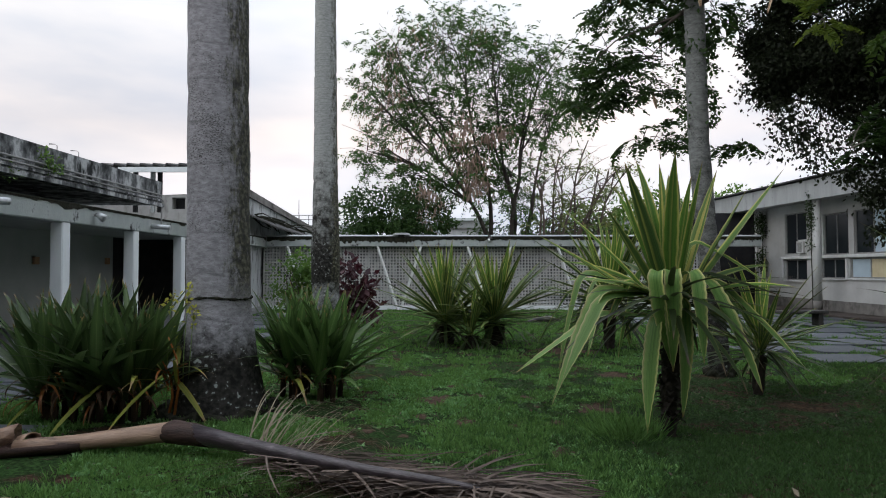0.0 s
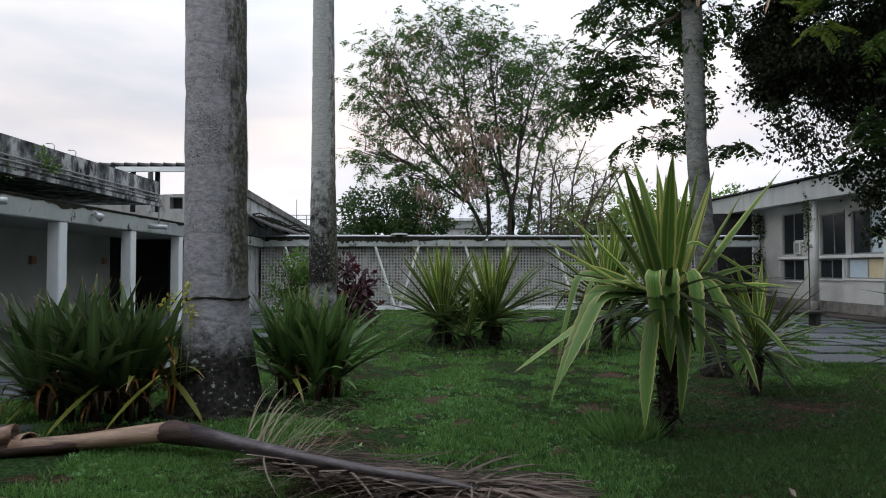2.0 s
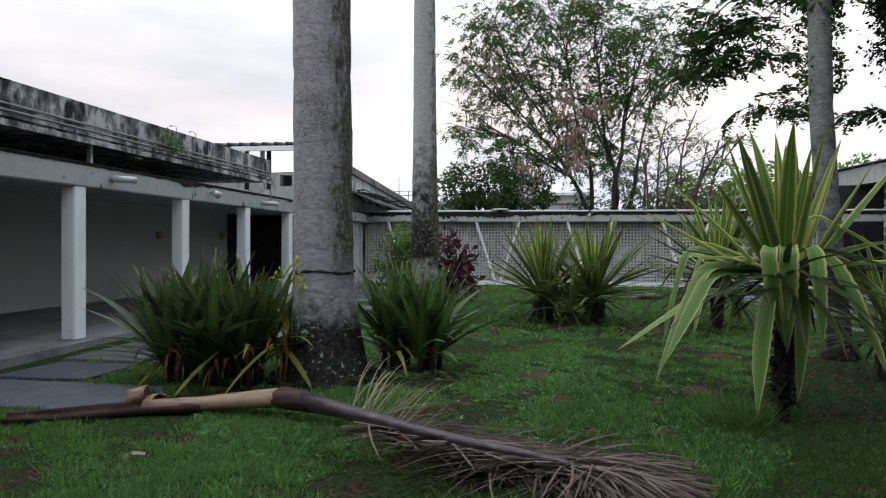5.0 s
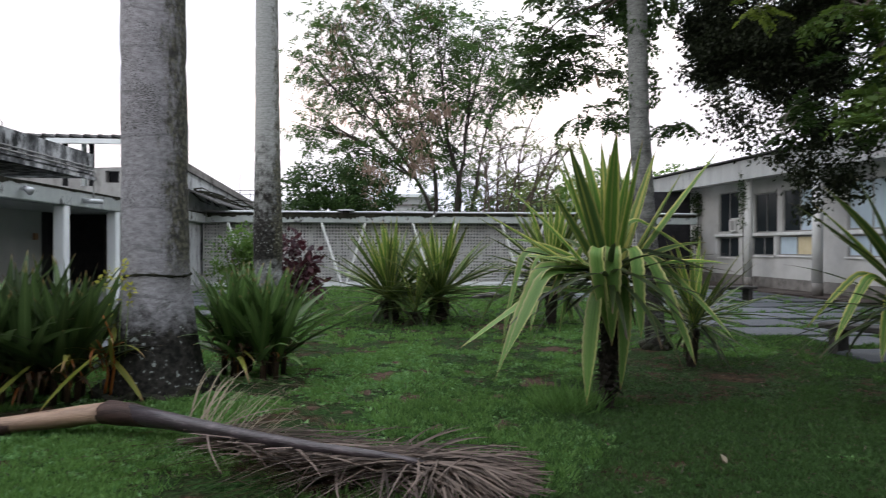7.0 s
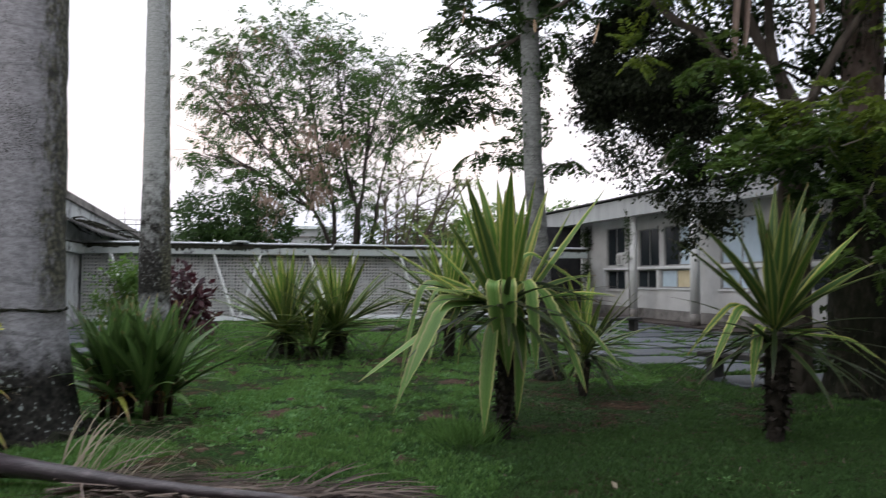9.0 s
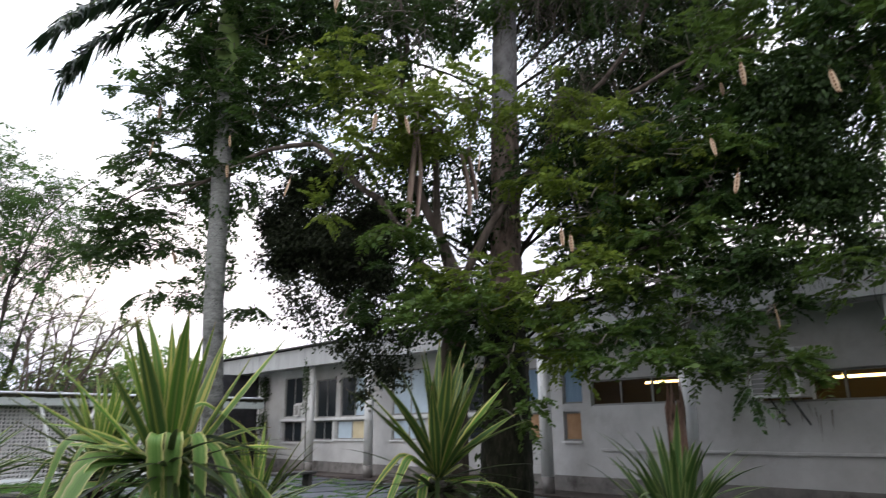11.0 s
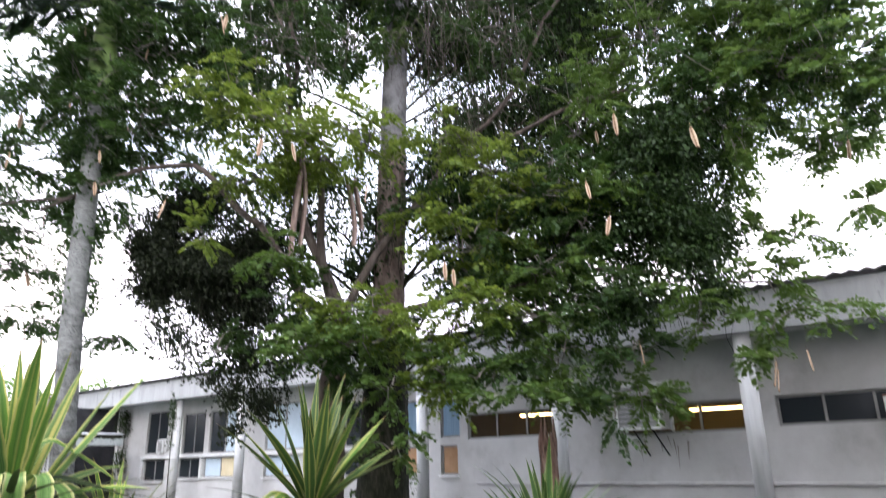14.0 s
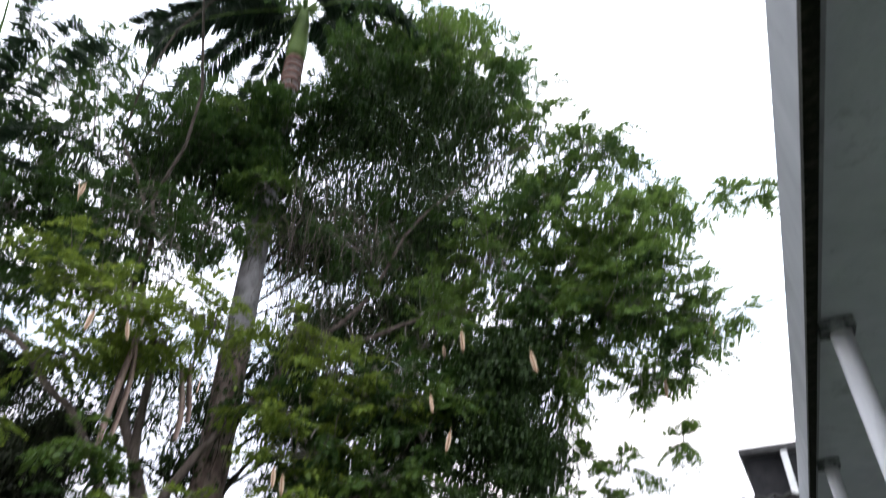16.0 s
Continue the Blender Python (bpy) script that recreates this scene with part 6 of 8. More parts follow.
limb(s, rel((8.6, 3.6, 9.4)), rel((8.9, 0.6, 9.9)), 0.020, 0.007, 0.1, 27)
limb(s, rel((8.8, 2.4, 6.6)), rel((9.0, 0.2, 7.6)), 0.020, 0.007, 0.1, 12)
limb(s, rel((6.85, 7.9, 0.0)), rel((6.55, 7.6, 3.2)), 0.13, 0.10, 0, 21, sides=9)
limb(s, rel((6.55, 7.6, 3.2)), rel((5.9, 7.9, 5.8)), 0.10, 0.06, 0, 22, sides=8)
limb(s, rel((5.9, 7.9, 5.8)), rel((5.75, 8.0, 8.6)), 0.06, 0.03, 0, 23, sides=7)
# Two limbs added to carry the unseen crown over the lawn.
limb(s, rel((5.75, 8.0, 8.6)), rel((3.6, 4.8, 12.4)), 0.032, 0.012, 0.6, 24, sides=7)
limb(s, rel((5.4, 8.8, 10.0)), rel((4.6, 3.6, 12.8)), 0.022, 0.010, 0.6, 25, sides=6)
part("trunk", s, M_PODBARK, pod, smooth=True)
BRIGHT = [(4.7, 7.7, 6.8, 0.5), (5.2, 7.2, 6.3, 0.8), (6.0, 6.4, 6.2, 0.7), (5.7, 7.0, 5.9, 0.6), (4.8, 7.6, 5.5, 0.5), (6.9, 5.8, 6.3, 0.4), (4.4, 7.8, 4.6, 0.3),
          (5.8, 6.3, 3.6, 0.5), (6.2, 5.7, 3.3, 0.5), (6.4, 5.3, 2.6, 0.4), (7.2, 5.0, 5.6, 0.6),
          (7.0, 5.4, 4.6, 0.6), (7.6, 4.5, 5.2, 0.6), (6.7, 6.0, 5.1, 0.4), (6.8, 5.2, 3.7, 0.5)]
RIGHT = [(7.6, 4.6, 4.2, 0.6), (7.8, 4.0, 4.7, 0.5), (8.0, 3.7, 5.2, 0.5), (8.0, 3.8, 3.6, 0.6), (7.7, 4.5, 3.0, 0.5), (8.1, 3.7, 2.95, 0.42), (8.0, 3.6, 2.4, 0.36), (7.85, 3.85, 2.2, 0.28), (8.1, 3.35, 2.25, 0.26), (7.6, 4.15, 2.2, 0.24),
         (7.4, 4.7, 3.5, 0.5), (7.0, 5.0, 2.8, 0.35), (7.5, 4.35, 2.45, 0.26)]
FRINGE = [(8.5, 2.8, 3.3, 0.45), (8.7, 2.1, 3.75, 0.5), (8.8, 1.7, 4.2, 0.4), (8.6, 2.0, 3.2, 0.4), (8.5, 2.9, 3.8, 0.45), (8.7, 1.5, 3.25, 0.35), (8.4, 2.4, 2.75, 0.22)]
UPPER = [(8.4, 4.2, 6.7, 1.0), (8.8, 3.0, 6.4, 1.0), (8.8, 2.3, 5.9, 0.8), (8.8, 2.1, 6.8, 1.0), (8.8, 1.2, 6.6, 0.9), (8.8, 1.1, 5.4, 0.4), (8.8, 3.2, 7.8, 1.0),
         (8.2, 5.3, 8.6, 1.0), (8.9, 1.3, 7.7, 0.9), (8.8, 1.0, 6.5, 0.7), (9.0, 2.0, 7.3, 0.8), (9.2, 1.4, 9.7, 0.8), (9.0, 0.7, 8.5, 0.6), (9.2, 3.1, 11.9, 1.0),
         (9.2, 4.0, 13.7, 1.5), (8.8, 0.3, 5.9, 0.4), (8.6, -0.2, 7.6, 0.4), (9.0, 2.3, 8.8, 0.9), (8.9, 0.9, 5.3, 0.4), (8.4, 5.8, 12.9, 1.4)]
BRANCH = [(3.3, 11.3, 7.6, 0.9), (4.0, 10.8, 8.0, 1.0), (4.6, 10.2, 7.4, 1.0), (4.2, 10.4, 6.6, 0.8), (3.1, 11.4, 6.2, 0.8), (3.0, 11.6, 5.4, 0.7), (3.6, 11.2, 5.4, 0.8),
          (4.1, 10.7, 5.8, 0.7), (3.4, 11.5, 4.8, 0.7), (2.9, 11.8, 4.8, 0.6), (3.7, 11.6, 3.9, 0.5), (3.5, 10.9, 8.6, 1.0), (4.6, 10.0, 8.8, 1.0), (2.8, 12.0, 5.1, 0.5),
          (2.6, 12.0, 4.5, 0.4), (3.5, 11.5, 3.9, 0.4), (3.9, 11.3, 5.6, 0.5), (4.7, 10.5, 3.6, 0.3)]
HIGH = [(4.6, 10.6, 11.8, 1.6), (5.5, 10.1, 12.7, 1.1), (5.0, 10.4, 9.6, 1.4), (5.6, 9.8, 10.6, 1.2), (6.7, 9.1, 12.3, 0.8), (5.4, 9.9, 7.8, 1.0), (5.9, 9.3, 6.4, 0.9),
        (8.4, 5.4, 5.2, 1.1), (7.8, 6.2, 5.9, 0.9), (8.4, 5.1, 3.7, 0.8), (7.6, 6.2, 3.7, 0.7), (7.8, 5.4, 3.0, 0.6)]
LOWER = [(5.75, 5.6, 1.8, 0.26), (5.16, 6.38, 2.95, 0.36), (5.61, 5.98, 3.08, 0.38), (5.85, 5.74, 2.5, 0.28), (6.23, 5.34, 2.75, 0.36), (6.57, 4.91, 2.6, 0.36), (6.88, 4.46, 2.4, 0.3), (5.1, 7.2, 4.3, 0.42), (5.4, 7.0, 3.2, 0.36)]
# Unseen clumps high above the lawn, added only to shade it.
ADDED_SHADE = [(3.0, 4.2, 11.9, 1.3), (4.2, 3.6, 12.4, 1.3), (2.6, 5.2, 13.0, 1.4), (4.9, 2.8, 12.8, 1.2), (3.9, 4.9, 13.8, 1.4)]
BACK = [(7.22, 5.86, 5.23, 0.6), (7.72, 5.19, 5.44, 0.7), (8.12, 4.54, 4.76, 0.65), (7.44, 5.58, 4.17, 0.55), (7.92, 4.87, 3.95, 0.6), (8.32, 4.15, 5.31, 0.7), 
        (7.24, 5.0, 4.68, 0.5), (7.63, 4.39, 5.6, 0.6), (5.0, 8.08, 7.09, 0.7), (5.85, 7.48, 7.74, 0.7), (6.4, 7.2, 8.4, 0.7), (5.3, 8.0, 8.2, 0.8)]
CORE = [(5.86, 7.48, 3.93, 0.5), (6.12, 7.26, 3.0, 0.5), (4.92, 8.13, 3.11, 0.35), (6.3, 7.1, 3.6, 0.4)]
ROUND = [(8.3, 5.7, 13.0, 0.8), (8.8, 4.8, 13.5, 0.9), (9.2, 3.8, 12.7, 0.9), (7.14, 7.43, 11.4, 0.7), (6.78, 7.76, 10.5, 0.8), (6.21, 8.22, 10.5, 0.8), (7.6, 6.96, 11.6, 0.8), (7.39, 7.18, 9.8, 0.7), (6.43, 8.04, 11.6, 0.7), (8.1, 6.2, 11.9, 0.6)]
LEFT = [(3.65, 9.55, 6.3, 0.5), (3.6, 9.5, 7.0, 0.55), (3.72, 9.6, 5.6, 0.4), (3.55, 9.5, 7.7, 0.55), (3.6, 10.2, 7.6, 0.9), (4.2, 9.8, 7.0, 0.9), (3.2, 10.6, 6.4, 0.8), (4.4, 9.7, 8.4, 1.0), (3.5, 10.3, 8.8, 0.8), (4.6, 9.6, 6.0, 0.7)]
EDGE = [(9.0, 2.2, 11.0, 0.61), (8.9, 1.4, 9.7, 0.61), (8.9, 0.8, 8.7, 0.58), (8.9, 2.3, 9.1, 0.60), (8.8, 1.4, 7.8, 0.69), (8.8, 0.9, 7.2, 0.62), (8.8, 2.0, 7.4, 0.63),
        (8.7, 0.7, 6.3, 0.50), (8.6, 0.2, 5.9, 0.32), (8.5, -0.2, 5.8, 0.16), (8.7, 1.5, 6.4, 0.59), (8.6, 0.7, 5.5, 0.32), (8.6, 1.3, 5.1, 0.33), (8.6, 0.9, 4.3, 0.15),
        (8.5, -0.5, 7.6, 0.28), (8.5, -0.8, 7.5, 0.14), (8.7, 2.3, 6.4, 0.52), (8.5, 2.0, 4.2, 0.31), (9.4, 4.7, 15.4, 0.80), (9.7, 3.8, 14.7, 0.63), (8.8, 5.6, 14.1, 0.82),
        (7.1, 7.0, 10.9, 0.52), (6.7, 7.4, 11.2, 0.53), (7.2, 7.0, 9.7, 0.60), (7.2, 7.1, 8.8, 0.42)]
s = Shape()
# Lit leaf colour for the BRIGHT clumps, shaded colour for inner and back ones.
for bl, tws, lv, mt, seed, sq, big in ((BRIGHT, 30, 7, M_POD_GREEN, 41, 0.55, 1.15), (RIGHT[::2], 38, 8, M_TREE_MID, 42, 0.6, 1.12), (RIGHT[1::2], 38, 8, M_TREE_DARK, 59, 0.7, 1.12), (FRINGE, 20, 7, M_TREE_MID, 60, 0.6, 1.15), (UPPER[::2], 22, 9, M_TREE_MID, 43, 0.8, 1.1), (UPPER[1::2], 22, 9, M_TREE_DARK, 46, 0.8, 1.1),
                                       (BRANCH, 20, 8, M_TREE_DARK, 44, 0.5, 1.15), (HIGH, 15, 8, M_TREE_DARK, 45, 0.8, 1.15), (CORE, 34, 8, M_TREE_DARK, 47, 0.8, 1.15), (LEFT, 10, 8, M_TREE_DARK, 48, 0.55, 1.2), (ROUND, 34, 9, M_TREE_DARK, 49, 0.8, 1.15), (BACK, 22, 8, M_TREE_DARK, 52, 0.7, 1.15), (EDGE, 26, 9, M_TREE_MID, 57, 0.7, 1.1), (ADDED_SHADE, 42, 8, M_TREE_DARK, 55, 0.7, 1.2), (LOWER, 34, 8, M_TREE_MID, 53, 0.5, 1.15)):
    part("crown", twig_crown("crown", [(*rel(b[:3]), b[3] * big) for b in bl], tws * (1.05 if bl in (BRANCH, HIGH, LEFT, ADDED_SHADE) else 1.25), lv, 7, 0.27, 0.074, 0.043, mt, seed, s, squash=sq), mt, pod)
part("branchwork", s, M_TWIG, pod)["kind"] = "stuff"

# hanging pods
q = Shape()
n = 9
for i in range(n):
    t = i / (n - 1)
    w = 0.036 * math.sin(math.pi * min(1, t * 0.92 + 0.06)) ** 0.6 + 0.002
    th = 0.008 + 0.006 * (i % 2)
    z = -0.30 * t
    q.v += [(-w, 0, z), (0, th, z), (w, 0, z), (0, -th, z)]
    if i:
        b = (i - 1) * 4
        q.f += [(b + m, b + (m + 1) % 4, b + 4 + (m + 1) % 4, b + 4 + m) for m in range(4)]
q.tube([(0, 0, 0), (0.005, 0, 0.07)], [0.003, 0.003], 4)
POD = q.mesh("seed_pod", M_SEEDPOD)
rr = random.Random(8)
SPOTS = [(6.64, 2.94, 5.35), (7.06, 2.22, 5.09), (7.08, 2.19, 5.05), (6.77, 3.4, 4.67), (7.0, 3.29, 4.28), (5.06, 5.36, 4.66), (4.29, 5.76, 5.07), (4.02, 5.94, 5.09), (5.76, 4.78, 3.76),
         (5.91, 4.78, 3.7), (3.61, 6.39, 6.76), (3.67, 6.36, 6.76), (3.77, 7.54, 4.71), (7.71, 1.92, 2.49), (7.72, 1.9, 2.41), (8.06, 1.66, 2.62), (7.42, 3.26, 2.8)]
for b in BRANCH[::2] + LEFT[::2] + UPPER[::5]:
    SPOTS.append((b[0] + rr.uniform(-0.6, 0.6) * b[3], b[1] - 0.3 * b[3], b[2] - rr.uniform(0.2, 0.8) * b[3]))
for p in SPOTS:
    ob = new("seed_pod", POD)
    ob.parent = pod
    k = rr.uniform(0.68, 0.88)
    ob.matrix_basis = pose(*(Vector(rel(p)) + Vector((rr.uniform(-0.03, 0.03), rr.uniform(-0.03, 0.03), 0))), rr.uniform(-12, 12), rr.uniform(-12, 12), rr.uniform(0, 360)) @ Matrix.Diagonal((k, k, k, 1))

# dead palm sheaths caught in the branches
for k, (x, y, z0, z1, w) in enumerate(((5.42, 7.2, 4.2, 6.1, 0.05), (5.52, 7.15, 4.4, 5.7, 0.035), (6.15, 6.75, 4.5, 5.4, 0.038), (6.25, 6.7, 4.75, 5.5, 0.03))):
    t = thing("hanging_sheath", (x, y, z0), "pale dry palm sheath hanging in the branches", "dry sheath", "palm sheaths caught in the tree")
    q = Shape()
    for i in range(9):
        f = i / 8
        ww = w * (0.6 + 0.5 * math.sin(3.0 * f + 0.2))
        x2 = 0.16 * math.sin(k + 2.2 * f) * f
        q.v += [(x2 - ww, 0.03, (z1 - z0) * f), (x2, -0.03, (z1 - z0) * f), (x2 + ww, 0.03, (z1 - z0) * f), (x2, 0.0, (z1 - z0) * f)]
        if i:
            b = (i - 1) * 4
            q.f += [(b + m, b + (m + 1) % 4, b + 4 + (m + 1) % 4, b + 4 + m) for m in range(4)]
    part("sheath", q, M_DRYWOOD, t, smooth=True)

# vine masses on the palm
vine = thing("climbing_vine", (7.55, 7.6, 0), "dense dark vine hanging over palm and tree", "vine")
V0 = Vector((7.55, 7.6, 0))
VINES = [(5.45, 9.5, 4.9, 0.85), (5.1, 9.75, 4.5, 0.5), (5.85, 9.2, 4.45, 0.75), (5.4, 9.6, 5.6, 0.6), (5.0, 9.8, 5.25, 0.4), (6.2, 9.1, 5.1, 0.45), (4.95, 9.9, 4.1, 0.28), (5.55, 9.45, 4.0, 0.42),
         (6.15, 9.0, 4.05, 0.42), (4.7, 9.95, 4.85, 0.3), (9.7, 3.6, 5.7, 1.0), (9.4, 3.4, 4.5, 1.0), (9.2, 3.9, 4.3, 0.6), (9.5, 5.1, 7.0, 1.3),
         (8.9, 6.5, 7.3, 1.0), (8.8, 7.0, 9.3, 1.5), (9.6, 5.0, 8.9, 1.4), (6.7, 8.7, 9.9, 1.2), (5.5, 9.6, 8.5, 1.1), (8.8, 5.9, 11.6, 1.9), (9.4, 4.2, 11.2, 1.8), (9.3, 5.2, 9.7, 1.6),
         (9.3, 3.6, 8.7, 1.2), (8.5, 6.8, 9.2, 0.9), (9.4, 3.3, 6.2, 1.1), (7.9, 7.7, 11.0, 1.2), (6.6, 8.8, 10.1, 1.4), (9.1, 5.3, 7.4, 1.2)]
VINES += [(6.6, 8.5, 5.4, 0.6), (7.0, 7.6, 2.6, 0.35), (6.0, 9.2, 4.6, 0.6), (6.9, 7.9, 3.4, 0.6), (7.2, 7.7, 4.6, 0.5), (7.4, 7.6, 5.6, 0.9), (8.0, 6.6, 6.4, 0.9), (8.3, 6.0, 4.6, 0.8), (6.7, 8.5, 6.2, 0.8), (8.7, 5.2, 5.6, 0.8)]
VINES += [(6.7, 8.4, 3.6, 0.4)]
VINES += [(7.7, 5.9, 5.4, 0.6), (8.3, 5.3, 5.5, 0.7), (8.7, 4.8, 4.8, 0.65), (8.0, 6.0, 4.3, 0.55), (8.5, 5.2, 4.0, 0.6)]
VB = [(*(Vector(b[:3]) - V0), b[3]) for b in VINES]
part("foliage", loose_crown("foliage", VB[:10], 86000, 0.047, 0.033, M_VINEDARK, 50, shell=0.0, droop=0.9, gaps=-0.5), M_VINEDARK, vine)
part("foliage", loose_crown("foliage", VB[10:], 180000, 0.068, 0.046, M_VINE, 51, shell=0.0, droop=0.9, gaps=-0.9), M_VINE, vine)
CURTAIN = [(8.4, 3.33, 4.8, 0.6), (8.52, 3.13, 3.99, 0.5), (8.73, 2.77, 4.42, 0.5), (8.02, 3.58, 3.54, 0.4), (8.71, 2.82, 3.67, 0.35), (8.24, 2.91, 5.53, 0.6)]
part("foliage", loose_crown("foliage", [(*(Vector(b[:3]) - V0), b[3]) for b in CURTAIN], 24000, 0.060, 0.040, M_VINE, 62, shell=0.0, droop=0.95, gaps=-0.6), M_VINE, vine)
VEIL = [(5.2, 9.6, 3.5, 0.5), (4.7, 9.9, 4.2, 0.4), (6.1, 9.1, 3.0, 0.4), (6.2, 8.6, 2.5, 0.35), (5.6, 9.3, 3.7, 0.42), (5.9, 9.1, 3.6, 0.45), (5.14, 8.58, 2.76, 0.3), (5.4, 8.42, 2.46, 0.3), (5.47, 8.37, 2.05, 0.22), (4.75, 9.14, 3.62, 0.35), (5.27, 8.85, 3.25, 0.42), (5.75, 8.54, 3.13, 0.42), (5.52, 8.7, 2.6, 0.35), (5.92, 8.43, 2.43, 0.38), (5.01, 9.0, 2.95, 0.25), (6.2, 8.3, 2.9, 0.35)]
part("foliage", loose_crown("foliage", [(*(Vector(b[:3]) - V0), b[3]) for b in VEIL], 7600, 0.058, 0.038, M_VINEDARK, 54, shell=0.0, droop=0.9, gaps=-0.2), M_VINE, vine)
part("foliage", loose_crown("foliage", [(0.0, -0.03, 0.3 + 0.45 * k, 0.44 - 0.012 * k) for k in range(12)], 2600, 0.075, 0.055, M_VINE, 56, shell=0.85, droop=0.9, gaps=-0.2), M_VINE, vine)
s = Shape()
rr = random.Random(77)
for b in VB:
    limb(s, (0.02 * b[2], -0.02 * b[2], max(2.5, b[2] - 1.5)), b[:3], 0.028, 0.012, 0.3, int(b[2] * 10))
    for k in range(int(24 * b[3])):
        a, r = rr.uniform(0, 6.28), b[3] * rr.uniform(0.3, 1)
        x, y, z = b[0] + r * math.cos(a), b[1] + r * math.sin(a), b[2] - b[3] * 0.3
        limb(s, (x, y, z), (x + rr.uniform(-0.2, 0.2), y + rr.uniform(-0.2, 0.2), z - rr.uniform(0.5, 1.4) * b[3]), 0.007, 0.004, 0, k, 6, 3)
part("stem", s, M_VINEBARK, vine)
s = Shape()
rr = random.Random(83)
for cx, cy, cz, r, cnt in ((6.5, 5.7, 7.0, 0.6, 40), (6.8, 5.1, 7.5, 0.7, 44), (6.9, 5.4, 6.1, 0.6, 40), (7.1, 4.7, 7.1, 0.6, 30), (7.2, 5.0, 5.9, 0.5, 24), (5.0, 6.9, 7.2, 0.5, 26)):
    for k in range(cnt):
        p0 = Vector((cx + rr.gauss(0, r * 0.6), cy + rr.gauss(0, r * 0.6), cz + rr.uniform(0.0, r * 1.6))) - V0
        p1 = p0 + Vector((rr.uniform(-0.7, 0.7), rr.uniform(-0.7, 0.7), -rr.uniform(0.2, 1.5)))
        limb(s, p0, p1, rr.uniform(0.003, 0.006), 0.002, 0.15, k, 9, 3)
part("dry_stem", s, M_PODBARK, vine, "tangle of bare grey hanging vine stems")["kind"] = "stuff"

# ---- pavers ----
paving = thing("paving", (0, 0, 0), "grey slate pavers set in grass joints", "paving", kind="structure")
PAVER = []
for k in range(5):
    rr = random.Random(k)
    sx, sy = rr.uniform(0.54, 0.62), rr.uniform(0.47, 0.54)
    q = Shape()
    pts = [(-sx + rr.uniform(-.04, .04), -sy + rr.uniform(-.04, .04)), (sx + rr.uniform(-.04, .04), -sy + rr.uniform(-.04, .04)),
           (sx + rr.uniform(-.04, .04), sy + rr.uniform(-.04, .04)), (-sx + rr.uniform(-.04, .04), sy + rr.uniform(-.04, .04))]
    q.v = [(x, y, -0.05) for x, y in pts] + [(x, y, 0.035) for x, y in pts]
    q.f = [(4, 5, 6, 7), (0, 1, 5, 4), (1, 2, 6, 5), (2, 3, 7, 6), (3, 0, 4, 7)]
    PAVER.append(bevelled(q.mesh("paver", M_SLAB), 0.012))
rr = random.Random(9)


def lay(x, y):
    ob = new("paver", PAVER[rr.randrange(5)])
    ob.parent = paving
    ob.matrix_basis = pose(x, y, rr.uniform(-0.005, 0.012), rr.uniform(-0.6, 0.6), rr.uniform(-0.6, 0.6), rr.choice((0, 180)) + rr.uniform(-3, 3))


def on_paving(x, y):
    return x > 6.0 - 0.10 * (y - 8.6) + (1.6 if y < 8.2 else 0) + (1.0 if y < 5 else 0) and x < 12.4 and 0.3 < y < 22.5


for i in range(6):
    for j in range(17):
        x, y = 5.5 + i * 1.42 + (0.6 if j % 2 else 0) + rr.uniform(-0.06, 0.06), 0.9 + j * 1.33 + rr.uniform(-0.05, 0.05)
        if on_paving(x - 0.4, y):
            lay(x, y)
for x, y in ((6.42, 4.95), (7.75, 5.75), (8.9, 6.7), (8.6, 5.2), (9.8, 4.3)):
    if not any(abs(x - c.location.x) < 1.2 and abs(y - c.location.y) < 1.05 for c in paving.children):
        lay(x, y)
for j in range(20):
    lay(-5.55 + rr.uniform(-0.05, 0.05), 0.2 + j * 1.18)
    if j % 2:
        lay(-4.45, 0.2 + j * 1.18)


# ---- roof lantern, canopy, pipes and fittings ----
mon = thing("roof_lantern", (14.5, 0.0, 4.4), "dark open roof lantern with a white post", "roof lantern")
part("wall", Shape().box(0.3, 2.8, -1.6, 0.42, 0.1, 1.25), M_DARK, mon)
part("roof", Shape().box(-0.05, 3.0, -1.8, 0.5, 1.25, 1.38), M_ROOF, mon, bevel=0.02)
part("post", Shape().box(0.0, 0.1, -0.36, -0.24, 0.05, 1.25), M_WFRAME, mon, "white upright post")
can = thing("roof_canopy", (-10.0, 18.2, 3.1), "dark corrugated canopy on short posts above the flat roof", "canopy")
q = Shape()
for k in range(45):
    x = -2.84 + (k // 2) * 0.326 + (0.30 if k % 2 else 0.0)
    h = 0.0 if k % 2 else 0.075
    q.v += [(x, -1.3, 1.01 + h), (x, 1.4, 1.34 + h), (x, 1.4, 1.38 + h), (x, -1.3, 1.05 + h)]
    if k:
        b = (k - 1) * 4
        q.f += [(b + m, b + 4 + m, b + 4 + (m + 1) % 4, b + (m + 1) % 4) for m in range(4)]
part("sheet", q, M_ROOF, can)
part("rail", Shape().box(-2.8, 1.88, -1.42, -1.30, 0.86, 1.0), M_DARK, can)
part("rail", Shape().box(1.88, 4.2, -1.42, -1.30, 0.88, 1.0), M_COLUMN, can, "pale painted rail")
for x in (-1.2, 0.2, 1.68, 2.34, 3.6):
    part("post", Shape().box(x - 0.05, x + 0.05, -0.05, 0.05, -0.02, 1.10), M_DARK, can)
part("post", Shape().box(2.10, 2.20, -0.05, 0.05, -0.02, 1.10), M_COLUMN, can, "pale painted post")

